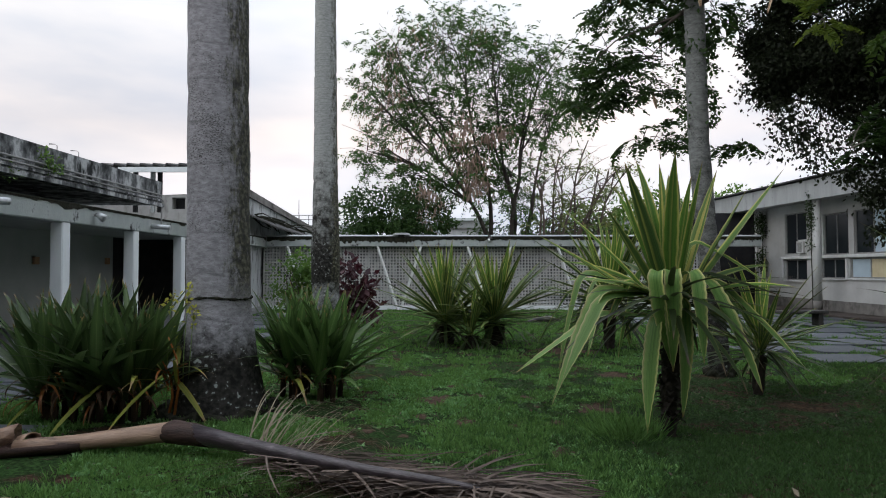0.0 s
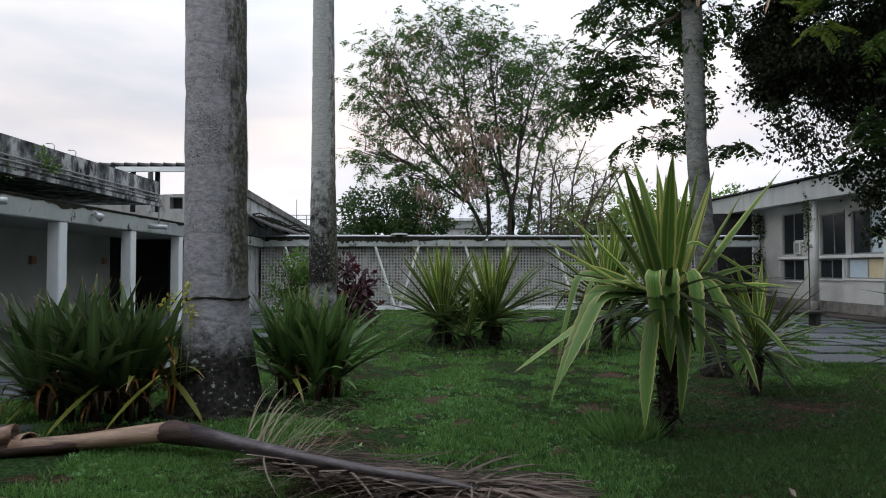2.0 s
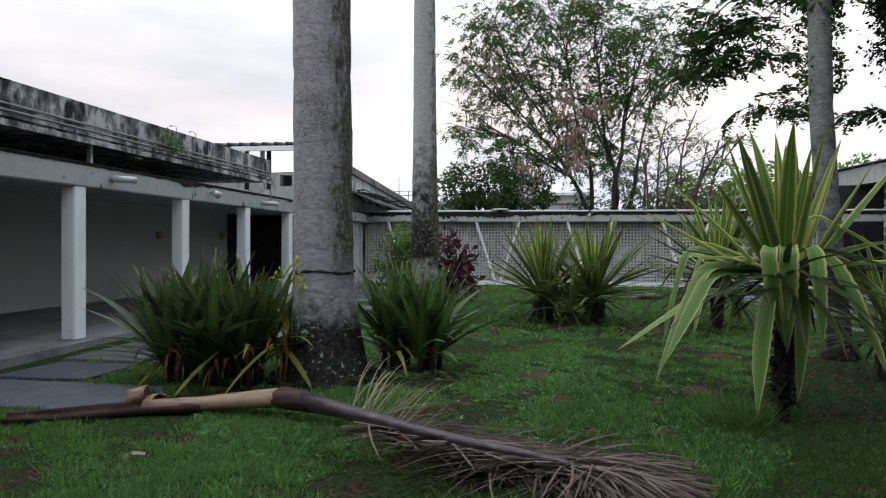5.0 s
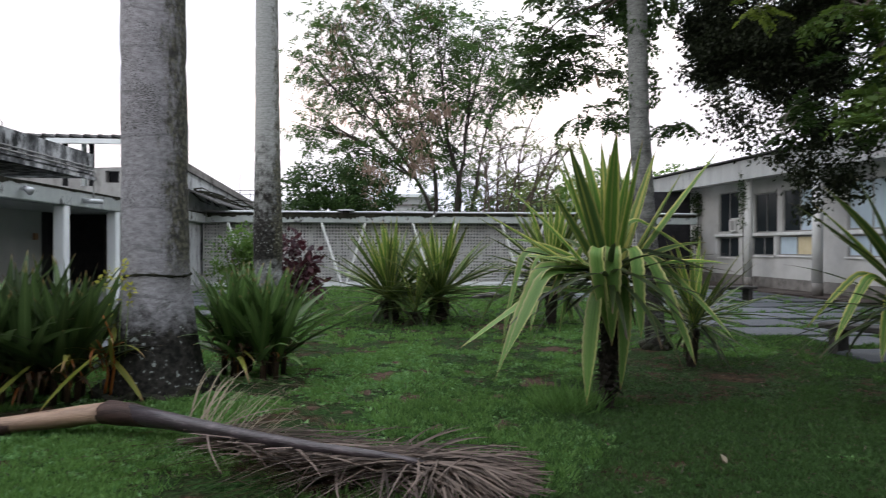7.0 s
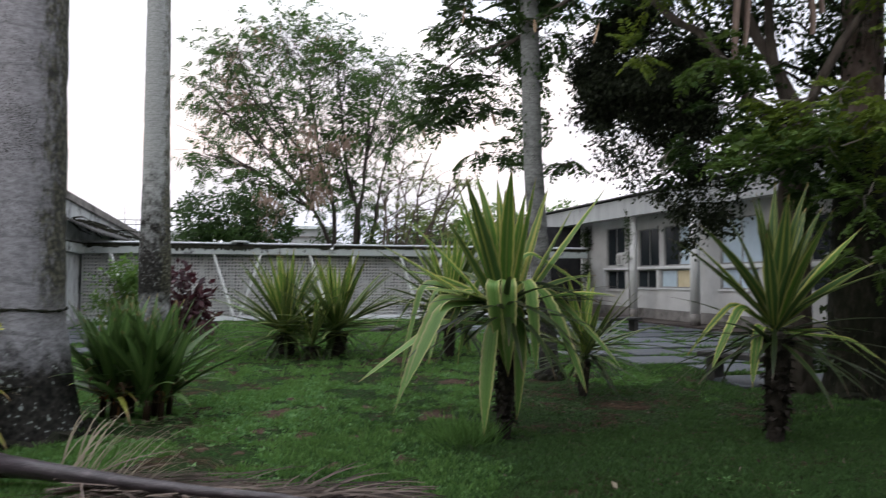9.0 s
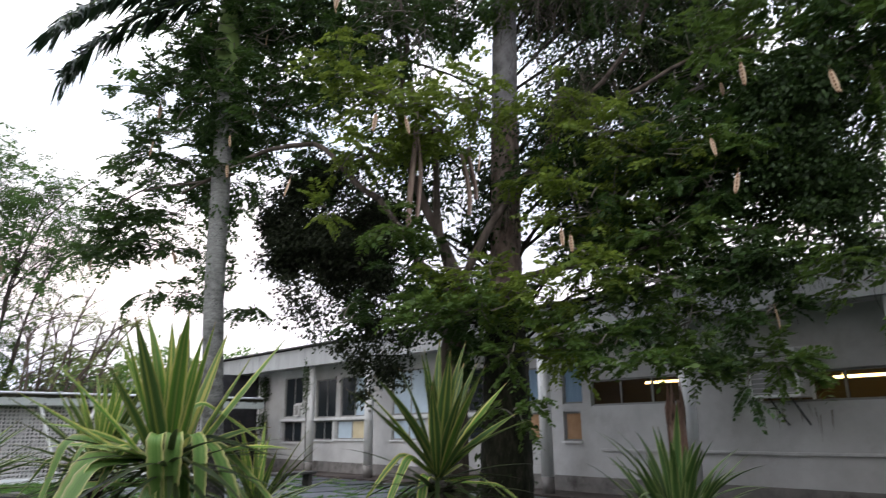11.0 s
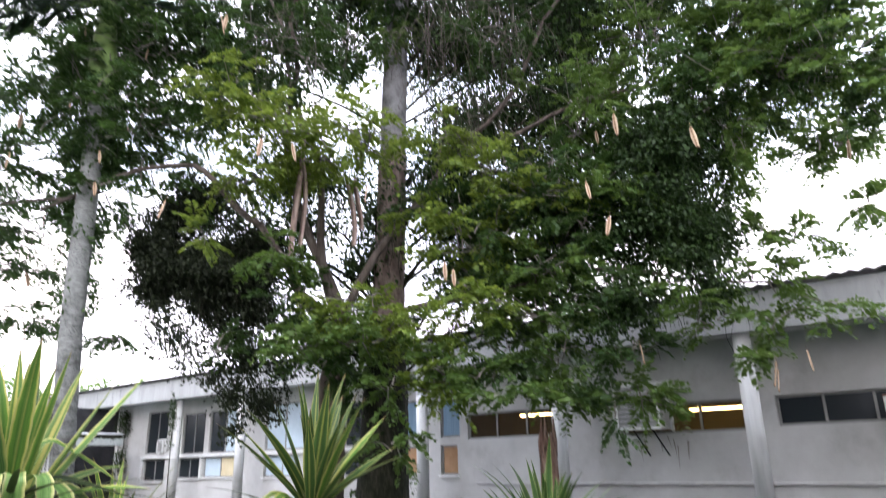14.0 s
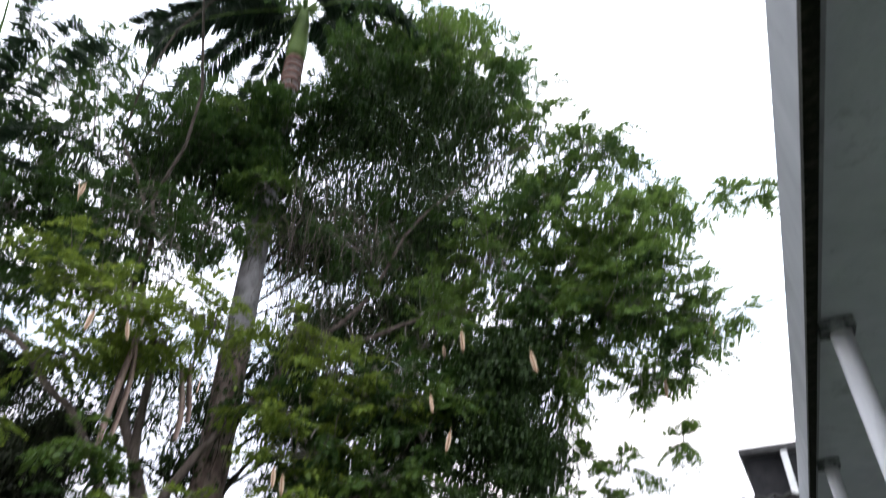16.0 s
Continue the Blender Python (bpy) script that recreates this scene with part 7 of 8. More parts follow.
for x, y, z in ((CX + 0.16, 9.75, 2.56), (CX + 0.16, 15.5, 2.53)):
    sp = thing("rain_spout", (x, y, z), "short galvanised rain spout through the beam", "spout", "spouts on the beam")
    part("pipe", Shape().tube([(-0.1, 0, 0.01), (0.42, 0, -0.03)], [0.055, 0.055], 14), M_METAL, sp, smooth=True)
sp = thing("floodlight", (CX + 0.16, 12.95, 2.58), "small tilted grey floodlight on the beam", "lamp")
part("bracket", Shape().box(0, 0.08, -0.02, 0.02, -0.02, 0.02), M_FRAME, sp)
part("body", Shape().tube([(0.06, 0, 0.03), (0.2, 0, -0.06)], [0.05, 0.08], 12), M_METAL, sp, smooth=True)
for y in (9.6, 3.5):
    st = thing("roof_prop", (CX - 0.1, y, 2.72), "thin white prop under the roof slab", "prop", "props under the roof slab", "structure")
    part("shaft", Shape().box(-0.03, 0.03, -0.03, 0.03, 0, 0.35), M_WFRAME, st)
s = Shape()
for z in (3.22, 3.3):
    s.tube([(CX + 0.2, -3.0, z), (CX + 0.2, 15.95, z)], [0.018, 0.018], 6)
s.tube([(CX + 0.2, 15.95, 3.3), (CX + 0.2, 15.95, 2.6)], [0.018, 0.018], 6)
tagged(part("conduit", s, M_FRAME), "thin conduits along the stained parapet", "conduit", kind="structure")
wd = thing("parapet_weed", (CX + 0.15, 11.2, 3.36), "small green weed growing from the parapet", "weed")
part("foliage", loose_crown("foliage", [(0, 0, 0.02, 0.2), (0.05, 0.25, -0.05, 0.14), (0.05, -0.8, -0.3, 0.14)], 320, 0.06, 0.03, M_LIME, 61), M_LIME, wd)
for y, z in ((17.65, 1.77), (21.4, 1.80)):
    bx = thing("wall_box", (-10.69, y, z), "small rust-red box on the shaded wall", "alarm box", "boxes on the shaded wall")
    part("body", Shape().box(0, 0.08, -0.1, 0.1, -0.1, 0.1), M_CARD, bx, bevel=0.01)


def ac_unit(y0, y1, z0, z1, frame_m, label, out=0.35):
    a = thing("air_conditioner", (WALL_X, y0, z0), label, "air conditioner", "window air conditioners")
    L, H = y1 - y0, z1 - z0
    part("case", Shape().box(-out, 0.1, 0, L, 0, H), M_ACGREY, a, bevel=0.015)
    part("frame", Shape().box(-0.03, 0.02, -0.05, 0, -0.04, H + 0.06).box(-0.03, 0.02, L, L + 0.05, -0.04, H + 0.06).box(-0.03, 0.02, 0, L, H, H + 0.06), frame_m, a)
    part("rim", Shape().box(-out - 0.03, -out, 0, 0.05, 0, H).box(-out - 0.03, -out, L - 0.05, L, 0, H).box(-out - 0.03, -out, 0.05, L - 0.05, H - 0.05, H).box(-out - 0.03, -out, 0.05, L - 0.05, 0, 0.05), M_WFRAME, a, "white plastic rim")
    grille = part("grille", Shape().box(-out - 0.006, -out - 0.003, 0.05, L - 0.05, 0.05, H - 0.05), M_FRAME, a)
    for k in range(9):
        z = 0.08 + k * (H - 0.16) / 8
        part("slat", Shape().box(-out - 0.02, -out - 0.007, 0.05, L - 0.05, z - 0.007, z + 0.007), M_ACGREY, grille)
    return a


ac_unit(25.26, 25.70, 2.14, 2.6, M_WFRAME, "white window air conditioner in a tall window", 0.10)
ac_unit(1.17, 1.74, 1.97, 2.43, M_REDWOOD, "white-rimmed window air conditioner in a rusty red frame")
ac_unit(5.48, 6.42, 2.10, 3.0, M_WFRAME, "large pale air conditioner on rusty wall brackets", 0.5)
for y in (5.7, 6.1):
    br = thing("ac_bracket", (WALL_X - 0.02, y, 2.1), "rusty diagonal bracket under the air conditioner", "bracket", "brackets under the air conditioner")
    part("bar", Shape().tube([(-0.42, 0, 0.0), (0.0, -0.12, -0.5)], [0.018, 0.018], 6), M_DARK, br)
rr = random.Random(61)
s = Shape()
for k in range(7):
    y, z, w = 4.9 + rr.uniform(0, 1.7), 2.02 - rr.uniform(0, 0.25), rr.uniform(0.008, 0.022)
    h, lean = rr.uniform(0.12, 0.5), rr.uniform(-0.15, 0.15)
    b = len(s.v)
    s.v += [(WALL_X - 0.004, y - w, z), (WALL_X - 0.004, y + w, z), (WALL_X - 0.004, y + w * 0.6 + lean * h, z - h * 0.6), (WALL_X - 0.004, y + lean * h * 1.4, z - h), (WALL_X - 0.004, y - w * 0.7 + lean * h, z - h * 0.55)]
    s.f.append((b, b + 4, b + 3, b + 2, b + 1))
tagged(part("rust_stain", s, M_RUSTRUN), "grey-brown drip stains on the white wall", "stain", kind="structure")
for y in (29.1, 12.9):
    dp = thing("downpipe", (WALL_X - 0.08, y, 0.09), "pale downpipe on the white wall", "downpipe", "downpipes of the wing", "structure")
    part("pipe", Shape().tube([(0, 0, 0), (0, 0, 3.7)], [0.05, 0.05], 10), M_WFRAME, dp, smooth=True)
for y, z in ((10.0, 2.74), (5.3, 2.6)):
    tl = thing("tube_lamp", (16.0, y, z), "warm glowing tube lamp inside the room", "lamp", "tube lamps inside the wing")
    part("tube", Shape().box(-0.05, 0.05, -0.65, 0.65, -0.03, 0.03), M_LAMP, tl)
    part("hanger", Shape().box(-0.02, 0.02, -0.5, -0.47, 0.03, 1.05).box(-0.02, 0.02, 0.47, 0.5, 0.03, 1.05), M_FRAME, tl)

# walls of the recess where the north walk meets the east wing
# Recess wall coloured dark to stand for the shadow in it.
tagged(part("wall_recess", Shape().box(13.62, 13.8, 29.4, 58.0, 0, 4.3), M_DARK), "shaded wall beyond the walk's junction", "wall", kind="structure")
far_b = thing("distant_building", (2.8, 62.0, 0), "small pale building far behind the trees", "building")
part("wall", Shape().box(-2.3, 1.4, 0, 5, 0, 6.0), M_FASCIA, far_b)
part("roof", Shape().box(-2.5, 1.6, -0.3, 5.2, 6.0, 6.25), M_COLUMN, far_b)
part("ledge", Shape().box(-2.3, 1.4, -0.12, 0, 5.2, 5.35), M_DADO, far_b)
an = thing("mast", (3.05, 61.0, 0), "thin grey cross-armed mast on the far roofs", "mast")
part("pole", Shape().tube([(0, 0, 0), (0, 0, 7.0)], [0.10, 0.07], 6), M_FRAME, an)
part("arm", Shape().box(-0.5, 0.5, -0.05, 0.05, 6.3, 6.42), M_FRAME, an)
far_c = thing("distant_building", (-13.5, 70.0, 0), "pale grey block with a railing far behind the annex", "building")
part("wall", Shape().box(-3.5, 4.5, 0, 5, 0, 6.1), M_FASCIA, far_c)
part("railing", Shape().box(-3.5, 4.5, 0, 0.06, 6.65, 6.72).box(-3.5, 4.5, 0, 0.06, 7.1, 7.17), M_FRAME, far_c)
for k in range(9):
    part("railing_post", Shape().box(-3.5 + k, -3.42 + k, 0, 0.06, 6.1, 7.15), M_FRAME, far_c)
for k in range(3):
    part("aerial", Shape().tube([(-1.6 + 1.5 * k, 0.5, 6.1), (-1.6 + 1.5 * k, 0.5, 8.8 - 0.5 * k)], [0.05, 0.03], 5), M_FRAME, far_c)
for x, y, h in ((-29.9, 52.0, 11.1), (-28.6, 52.7, 10.7)):
    lp = thing("street_lamp", (x, y, 0), "thin distant street lamp with a curved arm", "street lamp", "distant street lamps")
    part("pole", Shape().tube([(0, 0, 0), (0, 0, h), (-0.15, 0, h + 0.12), (-0.45, 0, h + 0.14)], [0.05, 0.035, 0.03, 0.03], 6), M_FRAME, lp)
    part("head", Shape().box(-0.62, -0.4, -0.06, 0.06, h + 0.10, h + 0.17), M_FRAME, lp)
an = thing("mast", (-11.03, 38.4, 0), "thin grey mast with a bent tip behind the annex", "mast")
part("pole", Shape().tube([(0, 0, 0), (0, 0, 8.2), (-0.05, 0, 8.33), (-0.22, 0, 8.40)], [0.035, 0.028, 0.025, 0.022], 6), M_FRAME, an)


# ---- benches, stump ----
def bench(at, turn, label):
    b = thing("bench", at, label, "bench", "stone benches on the paving")
    b.rotation_euler = (0, 0, radians(turn))
    part("seat", Shape().box(-0.65, 0.65, -0.2, 0.2, 0.36, 0.44), M_STONE, b, bevel=0.015)
    for x in (-0.45, 0.45):
        part("leg", Shape().box(x - 0.07, x + 0.07, -0.16, 0.16, -0.02, 0.36), M_STONE, b, bevel=0.012)


bench((6.75, 8.9, 0), -62, "low grey stone bench under the tree")
bench((9.6, 18.1, 0), 5, "low grey stone bench on the far paving")
st = thing("broken_stump", (7.83, 4.83, 0), "splintered rusty-brown broken palm stump", "stump")
part("trunk", Shape().tube([(0, 0, -0.03), (0.01, 0, 1.0), (0.0, 0, 1.6), (0.01, 0.01, 1.82)], [0.15, 0.125, 0.115, 0.10], 14), M_STUMP, st, smooth=True)
for k in range(9):
    a = k * 0.7
    q = Shape().tube([(0.08 * math.cos(a), 0.08 * math.sin(a), 1.6), (0.095 * math.cos(a), 0.095 * math.sin(a), 1.8), (0.10 * math.cos(a), 0.09 * math.sin(a), 1.90 + 0.11 * ((k * 7) % 3))], [0.045, 0.035, 0.006], 5)
    part("splinter", q, M_STUMP, st)

# ---- red and green shrubs by the slender palm ----
red = thing("purple_shrub", (-2.36, 17.6, 0), "dark purple-leaved shrub beside the palm", "shrub")
q = Shape()
for k in range(9):
    rr = random.Random(k)
    limb(q, (rr.uniform(-0.2, 0.2), rr.uniform(-0.2, 0.2), -0.03), (rr.uniform(-0.55, 0.5), rr.uniform(-0.4, 0.4), rr.uniform(0.8, 1.7)), 0.02, 0.01, 0, k, 6, 5)
part("stem", q, M_BARK, red)
part("foliage", loose_crown("foliage", [(-0.1, 0, 1.6, 0.3), (-0.35, 0, 1.25, 0.35), (0.2, 0, 1.1, 0.42), (-0.1, 0, 0.8, 0.5), (0.35, 0, 0.6, 0.35), (-0.4, 0, 0.55, 0.3)], 560, 0.26, 0.12, M_PURPLE, 71, shell=0.4, droop=0.5), M_PURPLE, red)
lm = thing("light_shrub", (-4.1, 19.5, 0), "light green leafy shrub behind the palm", "shrub")
q = Shape()
for k in range(7):
    rr = random.Random(k + 40)
    limb(q, (rr.uniform(-0.2, 0.2), rr.uniform(-0.2, 0.2), -0.03), (rr.uniform(-0.6, 0.6), rr.uniform(-0.4, 0.4), rr.uniform(0.8, 1.8)), 0.02, 0.008, 0, k, 6, 5)
part("stem", q, M_BARK, lm)
part("foliage", loose_crown("foliage", [(0, 0, 1.6, 0.5), (0.3, 0, 1.1, 0.5), (-0.4, 0, 1.2, 0.5), (0, 0, 0.6, 0.6)], 2700, 0.12, 0.065, M_LIME, 72), M_LIME, lm)

# ---- fallen palm frond ----
fr = thing("fallen_frond", (0, 0, 0), "fallen dry palm frond with tan sheath and brown leaflets", "palm frond")
SP = [Vector(p) for p in ((-4.5, 5.1, 0.07), (-4.0, 5.35, 0.07), (-3.5, 5.55, 0.10), (-3.0, 5.66, 0.11), (-2.6, 5.68, 0.15), (-2.3, 5.67, 0.19), (-2.05, 5.62, 0.18))]


def husk(path, widths, heights, material, name, label, arc=(0.0, 360.0), thick=0.0):
    """A flattened tube along a path, or with an arc and a thickness an open trough."""
    q = Shape()
    n = 16
    rr2 = random.Random(len(path))
    for i, p in enumerate(path):
        d = (path[min(i + 1, len(path) - 1)] - path[max(i - 1, 0)]).normalized()
        sd = Vector((-d.y, d.x, 0))
        ring = []
        for k in range(n if not thick else n // 2):
            m = n if not thick else n // 2 - 1
            a = radians(arc[0] + (arc[1] - arc[0]) * k / m)
            j = 1 + rr2.uniform(-0.05, 0.05)
            ring.append((a, j))
        for a, j in ring:
            q.v.append(tuple(p + sd * widths[i] * j * math.cos(a) + Vector((0, 0, heights[i] * j * math.sin(a)))))
        if thick:
            for a, j in reversed(ring):
                q.v.append(tuple(p + sd * (widths[i] * j - thick) * math.cos(a) + Vector((0, 0, (heights[i] * j - thick) * math.sin(a)))))
        if i:
            b = (i - 1) * n
            q.f += [(b + k, b + (k + 1) % n, b + n + (k + 1) % n, b + n + k) for k in range(n)]
    q.f += [tuple(range(n - 1, -1, -1)), tuple(range((len(path) - 1) * n, len(path) * n))]
    return part(name, q, material, fr, label, smooth=True)


def along(path, n):
    """The same way in n finer steps."""
    out = []
    for i in range(n):
        u = (len(path) - 1.0001) * i / (n - 1)
        out.append(path[int(u)].lerp(path[int(u) + 1], u - int(u)))
    return out


def eased(values, n):
    return [float(v) for v in np.interp(np.linspace(0, len(values) - 1, n), range(len(values)), values)]


husk(along(SP[:4], 12), eased((0.10, 0.13, 0.12, 0.085), 12), eased((0.05, 0.07, 0.085, 0.075), 12), M_SHEATHDARK, "sheath_end", "dark brown split sheath end", (170, 385), 0.016)
husk(along(SP[2:6], 12), eased((0.07, 0.08, 0.10, 0.115), 12), eased((0.055, 0.065, 0.08, 0.085), 12), M_SHEATH, "sheath", "smooth tan sheath")
husk(along([SP[5], SP[5] + Vector((0.06, -0.01, 0.005)), SP[6], Vector((-1.86, 5.54, 0.165))], 9), eased((0.112, 0.125, 0.105, 0.07), 9), eased((0.082, 0.098, 0.09, 0.07), 9), M_SHEATHDARK, "knuckle", "cracked dark knuckle of the stalk")
for cx, cy, cz, turn, r0 in ((-3.62, 5.66, 0.15, 20, 0.085), (-3.44, 5.62, 0.12, -30, 0.065)):
    q = Shape()
    d = Vector((math.cos(radians(turn)), math.sin(radians(turn)), 0.25)).normalized()
    sd = Vector((-d.y, d.x, 0)).normalized()
    for i in range(15):
        a, r = radians(-60 + i * 24), r0 * (1.25 - 0.045 * i)
        c = Vector((cx, cy, cz)) + sd * r * math.cos(a) + Vector((0, 0, r * math.sin(a)))
        w = 0.13 - 0.005 * i + 0.012 * math.sin(i * 2.1)
        o = (sd * math.cos(a) + Vector((0, 0, math.sin(a)))) * 0.008
        q.v += [tuple(c - d * w), tuple(c + d * w * 0.7), tuple(c + d * w * 0.7 + o), tuple(c - d * w + o)]
        if i:
            b = (i - 1) * 4
            q.f += [(b + k, b + (k + 1) % 4, b + 4 + (k + 1) % 4, b + 4 + k) for k in range(4)]
    part("curl", q, M_SHEATH, fr, "torn curled sheath edge", smooth=True)
RACHIS = [Vector(p) for p in ((-2.1, 5.63, 0.19), (-1.64, 5.43, 0.16), (-0.99, 5.02, 0.15), (-0.49, 4.72, 0.15), (0.0, 4.48, 0.15), (0.40, 4.29, 0.13), (0.62, 4.19, 0.08))]
part("stalk", Shape().tube(RACHIS, [0.085, 0.064, 0.047, 0.036, 0.028, 0.019, 0.01], 14), M_FRONDSTEM, fr, "grey-brown stalk", smooth=True)
rr = random.Random(55)
q = Shape()


def leaflet(q, p, way, length, rise0, width):
    way = Vector(way).normalized()
    side = Vector((-way.y, way.x, 0)).normalized()
    prev = None
    z = p.z
    n = 7
    for i in range(n):
        t = i / (n - 1)
        c = p + way * length * t
        h = max(0.015 + 0.03 * rr.random() * (1 - t), z + rise0 * length * (t - 1.25 * t * t))
        bend = side * (0.12 * length * t * t * math.sin(p.x * 9 + p.y * 5))
        w = width * (1 - t ** 2) * 0.5 + 0.0015
        b = len(q.v)
        q.v += [tuple(Vector((c.x, c.y, h)) + bend + side * w + Vector((0, 0, 0.004))), tuple(Vector((c.x, c.y, h)) + bend - side * w)]
        if prev is not None:
            q.f.append((prev, prev + 1, b + 1, b))
        prev = b


for i in range(1150):
    u = (0.2 + 0.78 * rr.random()) * (len(RACHIS) - 1.001)
    k = int(u)
    p = RACHIS[k].lerp(RACHIS[k + 1], u - k)
    d = (RACHIS[k + 1] - RACHIS[k]).normalized()
    sd = Vector((-d.y, d.x, 0)) * (1 if rr.random() < 0.55 else -1)
    if sd.y < 0 and p.x < -0.4 and rr.random() < (0.86 if p.x < -0.6 else 0.5):
        continue
    way = d * rr.gauss(1.1, 0.35) + sd * rr.uniform(0.05, 0.9) if sd.y > 0 else d * rr.gauss(-0.55, 0.35) * (1 if p.x < 0.15 else -1) + sd * rr.uniform(0.3, 1.0)
    if rr.random() < 0.22:
        way = Vector((rr.uniform(-1, 1), rr.uniform(-1, 1), 0))
    reach = min(rr.uniform(0.4, 1.1), max(0.22, 0.95 - p.x))
    leaflet(q, p + Vector((rr.uniform(-0.12, 0.12), rr.uniform(-0.12, 0.12), rr.uniform(-0.14, -0.02 if p.x < 0.1 else 0.06))), way, reach, rr.uniform(0.0, 0.2), rr.uniform(0.009, 0.019))
ob = part("dead_foliage", q, M_DEADLEAF, fr, "matted dry brown leaflets")
ob["kind"] = "stuff"
for i in range(58):
    f = rr.random() ** 0.8
    p = RACHIS[1].lerp(RACHIS[2], 0.1 + 1.1 * f)
    q = Shape()
    lean = rr.uniform(-0.15, 0.35) + 1.0 * f
    ln, up = rr.uniform(0.45, 0.8), radians(rr.uniform(40, 78) - 30 * f)
    way = Vector((lean, rr.uniform(0.15, 0.6), 0)).normalized()
    side = Vector((-way.y, way.x, 0))
    c, w = Vector(p), rr.uniform(0.004, 0.008)
    for m in range(10):
        t = m / 9
        e = up - radians(95) * t ** 2.2
        b = len(q.v)
        ww = w * (1 - t ** 3) + 0.001
        q.v += [tuple(c + side * ww), tuple(c - side * ww + Vector((0, 0, 0.003)))]
        if m:
            q.f.append((b - 2, b - 1, b + 1, b))
        c = c + (way * math.cos(e) + Vector((0, 0, math.sin(e)))) * ln / 9
    part("leaflet", q, M_DRYPALE, fr, "bleached upright leaflet")

# ---- lawn ----
CENTRES = np.array([ob.matrix_basis.translation[:2] for ob in paving.children])


WAVES = np.random.default_rng(17)
WK = WAVES.normal(size=(26, 2)) * (0.9 + 7.0 * WAVES.random(26) ** 1.6)[:, None]
WP = WAVES.uniform(0, 6.28, 26)


def patchiness(p):
    """Uneven cover from about -2 to 2, patches from a hand to a few steps across."""
    return np.cos(p @ WK.T + WP).sum(1) / 13 ** 0.5


def tree_shade(p):
    """1 on the soil under the tree, 0 on the open lawn; thins bright grass to paint shade."""
    return np.clip((2.9 - np.hypot((p[:, 0] - 3.9) * 0.75, (p[:, 1] - 7.2) * 1.15)) / 1.8, 0, 1)


# bare soil between the weeds: place and reach
BARE = [(-0.1, 7.93, 0.24), (0.23, 6.87, 0.17), (0.7, 6.66, 0.12), (0.14, 8.77, 0.14), (1.02, 5.81, 0.15), (1.12, 6.75, 0.15), (0.44, 5.78, 0.12), (1.69, 7.51, 0.28), (0.98, 8.1, 0.14), (-0.23, 7.16, 0.11), (-0.71, 6.51, 0.08),
        (2.12, 12.8, 0.38), (2.68, 12.57, 0.28), (-0.37, 6.34, 0.07), (2.52, 10.01, 0.28), (0.42, 8.17, 0.11)]


def bare(p):
    """True where a ragged patch of soil shows."""
    out = np.zeros(len(p), bool)
    for x, y, r in BARE:
        dx, dy = p[:, 0] - x, (p[:, 1] - y) * 0.8
        a = np.arctan2(dy, dx)
        out |= np.hypot(dx, dy) < r * (0.82 + 0.22 * np.sin(3 * a + x * 9) + 0.14 * np.sin(7 * a + y * 5))
    return out


def scatter(n, x0, x1, y0, y1, rng, bias=0.0, under_tree=1.0, east=0.0, north=0.0):
    p = np.stack([rng.uniform(x0, x1, n), rng.uniform(y0, y1, n)], 1)
    keep = patchiness(p) + rng.normal(size=n) * 0.35 > bias + 1.5 * under_tree * tree_shade(p) + east * np.clip((p[:, 0] - 0.3) / 2.4, 0, 1) + north * np.clip((p[:, 1] - y1 + 1.6) / 1.6, 0, 1)
    keep &= ~bare(p) | (rng.random(n) < 0.14)
    p = p[keep]
    ok = np.ones(len(p), bool)
    near = (p[:, 0] > 4.8) | (p[:, 0] < -3.7)
    idx = np.where(near)[0]
    for a in range(0, len(idx), 4000):
        sub = idx[a:a + 4000]
        d = np.abs(p[sub][:, None, :] - CENTRES[None])
        ok[sub] = ~((d[:, :, 0] < 0.58) & (d[:, :, 1] < 0.50)).any(1)
    ok &= (p[:, 0] > -6.4) & (p[:, 0] < 12.2)
    p = p[ok]
    z = 0.02 * np.sin(p[:, 0] * 0.9 + 1.3) * np.cos(p[:, 1] * 0.7) + 0.012 * np.sin(p[:, 0] * 2.3 + p[:, 1] * 1.7)
    return np.concatenate([p, z[:, None] - 0.006], 1)


def blades(name, n, x0, x1, y0, y1, length, width, seed, material, bias=0.0, lean=0.55, clump=12, under_tree=1.0, east=0.0, north=0.0):
    """Blades in small tufts, longer and shorter tuft by tuft."""
    rng = np.random.default_rng(seed)
    c = scatter(n // clump, x0, x1, y0, y1, rng, bias, under_tree, east, north)
    p = np.repeat(c, clump, 0)
    m = len(p)
    off = rng.normal(size=(m, 2)) * length * 0.35
    p[:, :2] += off
    tall = np.repeat(0.45 + 0.9 * rng.random(len(c)) ** 1.5, clump)
    al = unit(np.concatenate([off / length * 0.8 + rng.normal(size=(m, 2)) * lean * 0.7, np.full((m, 1), 0.8)], 1))
    s = (0.6 + 0.7 * rng.random(m)) * tall
    return quads_mesh(name, leaf_quads(rng, p, al, length * s, width * (0.7 + 0.6 * rng.random(m)), 0.2), material)


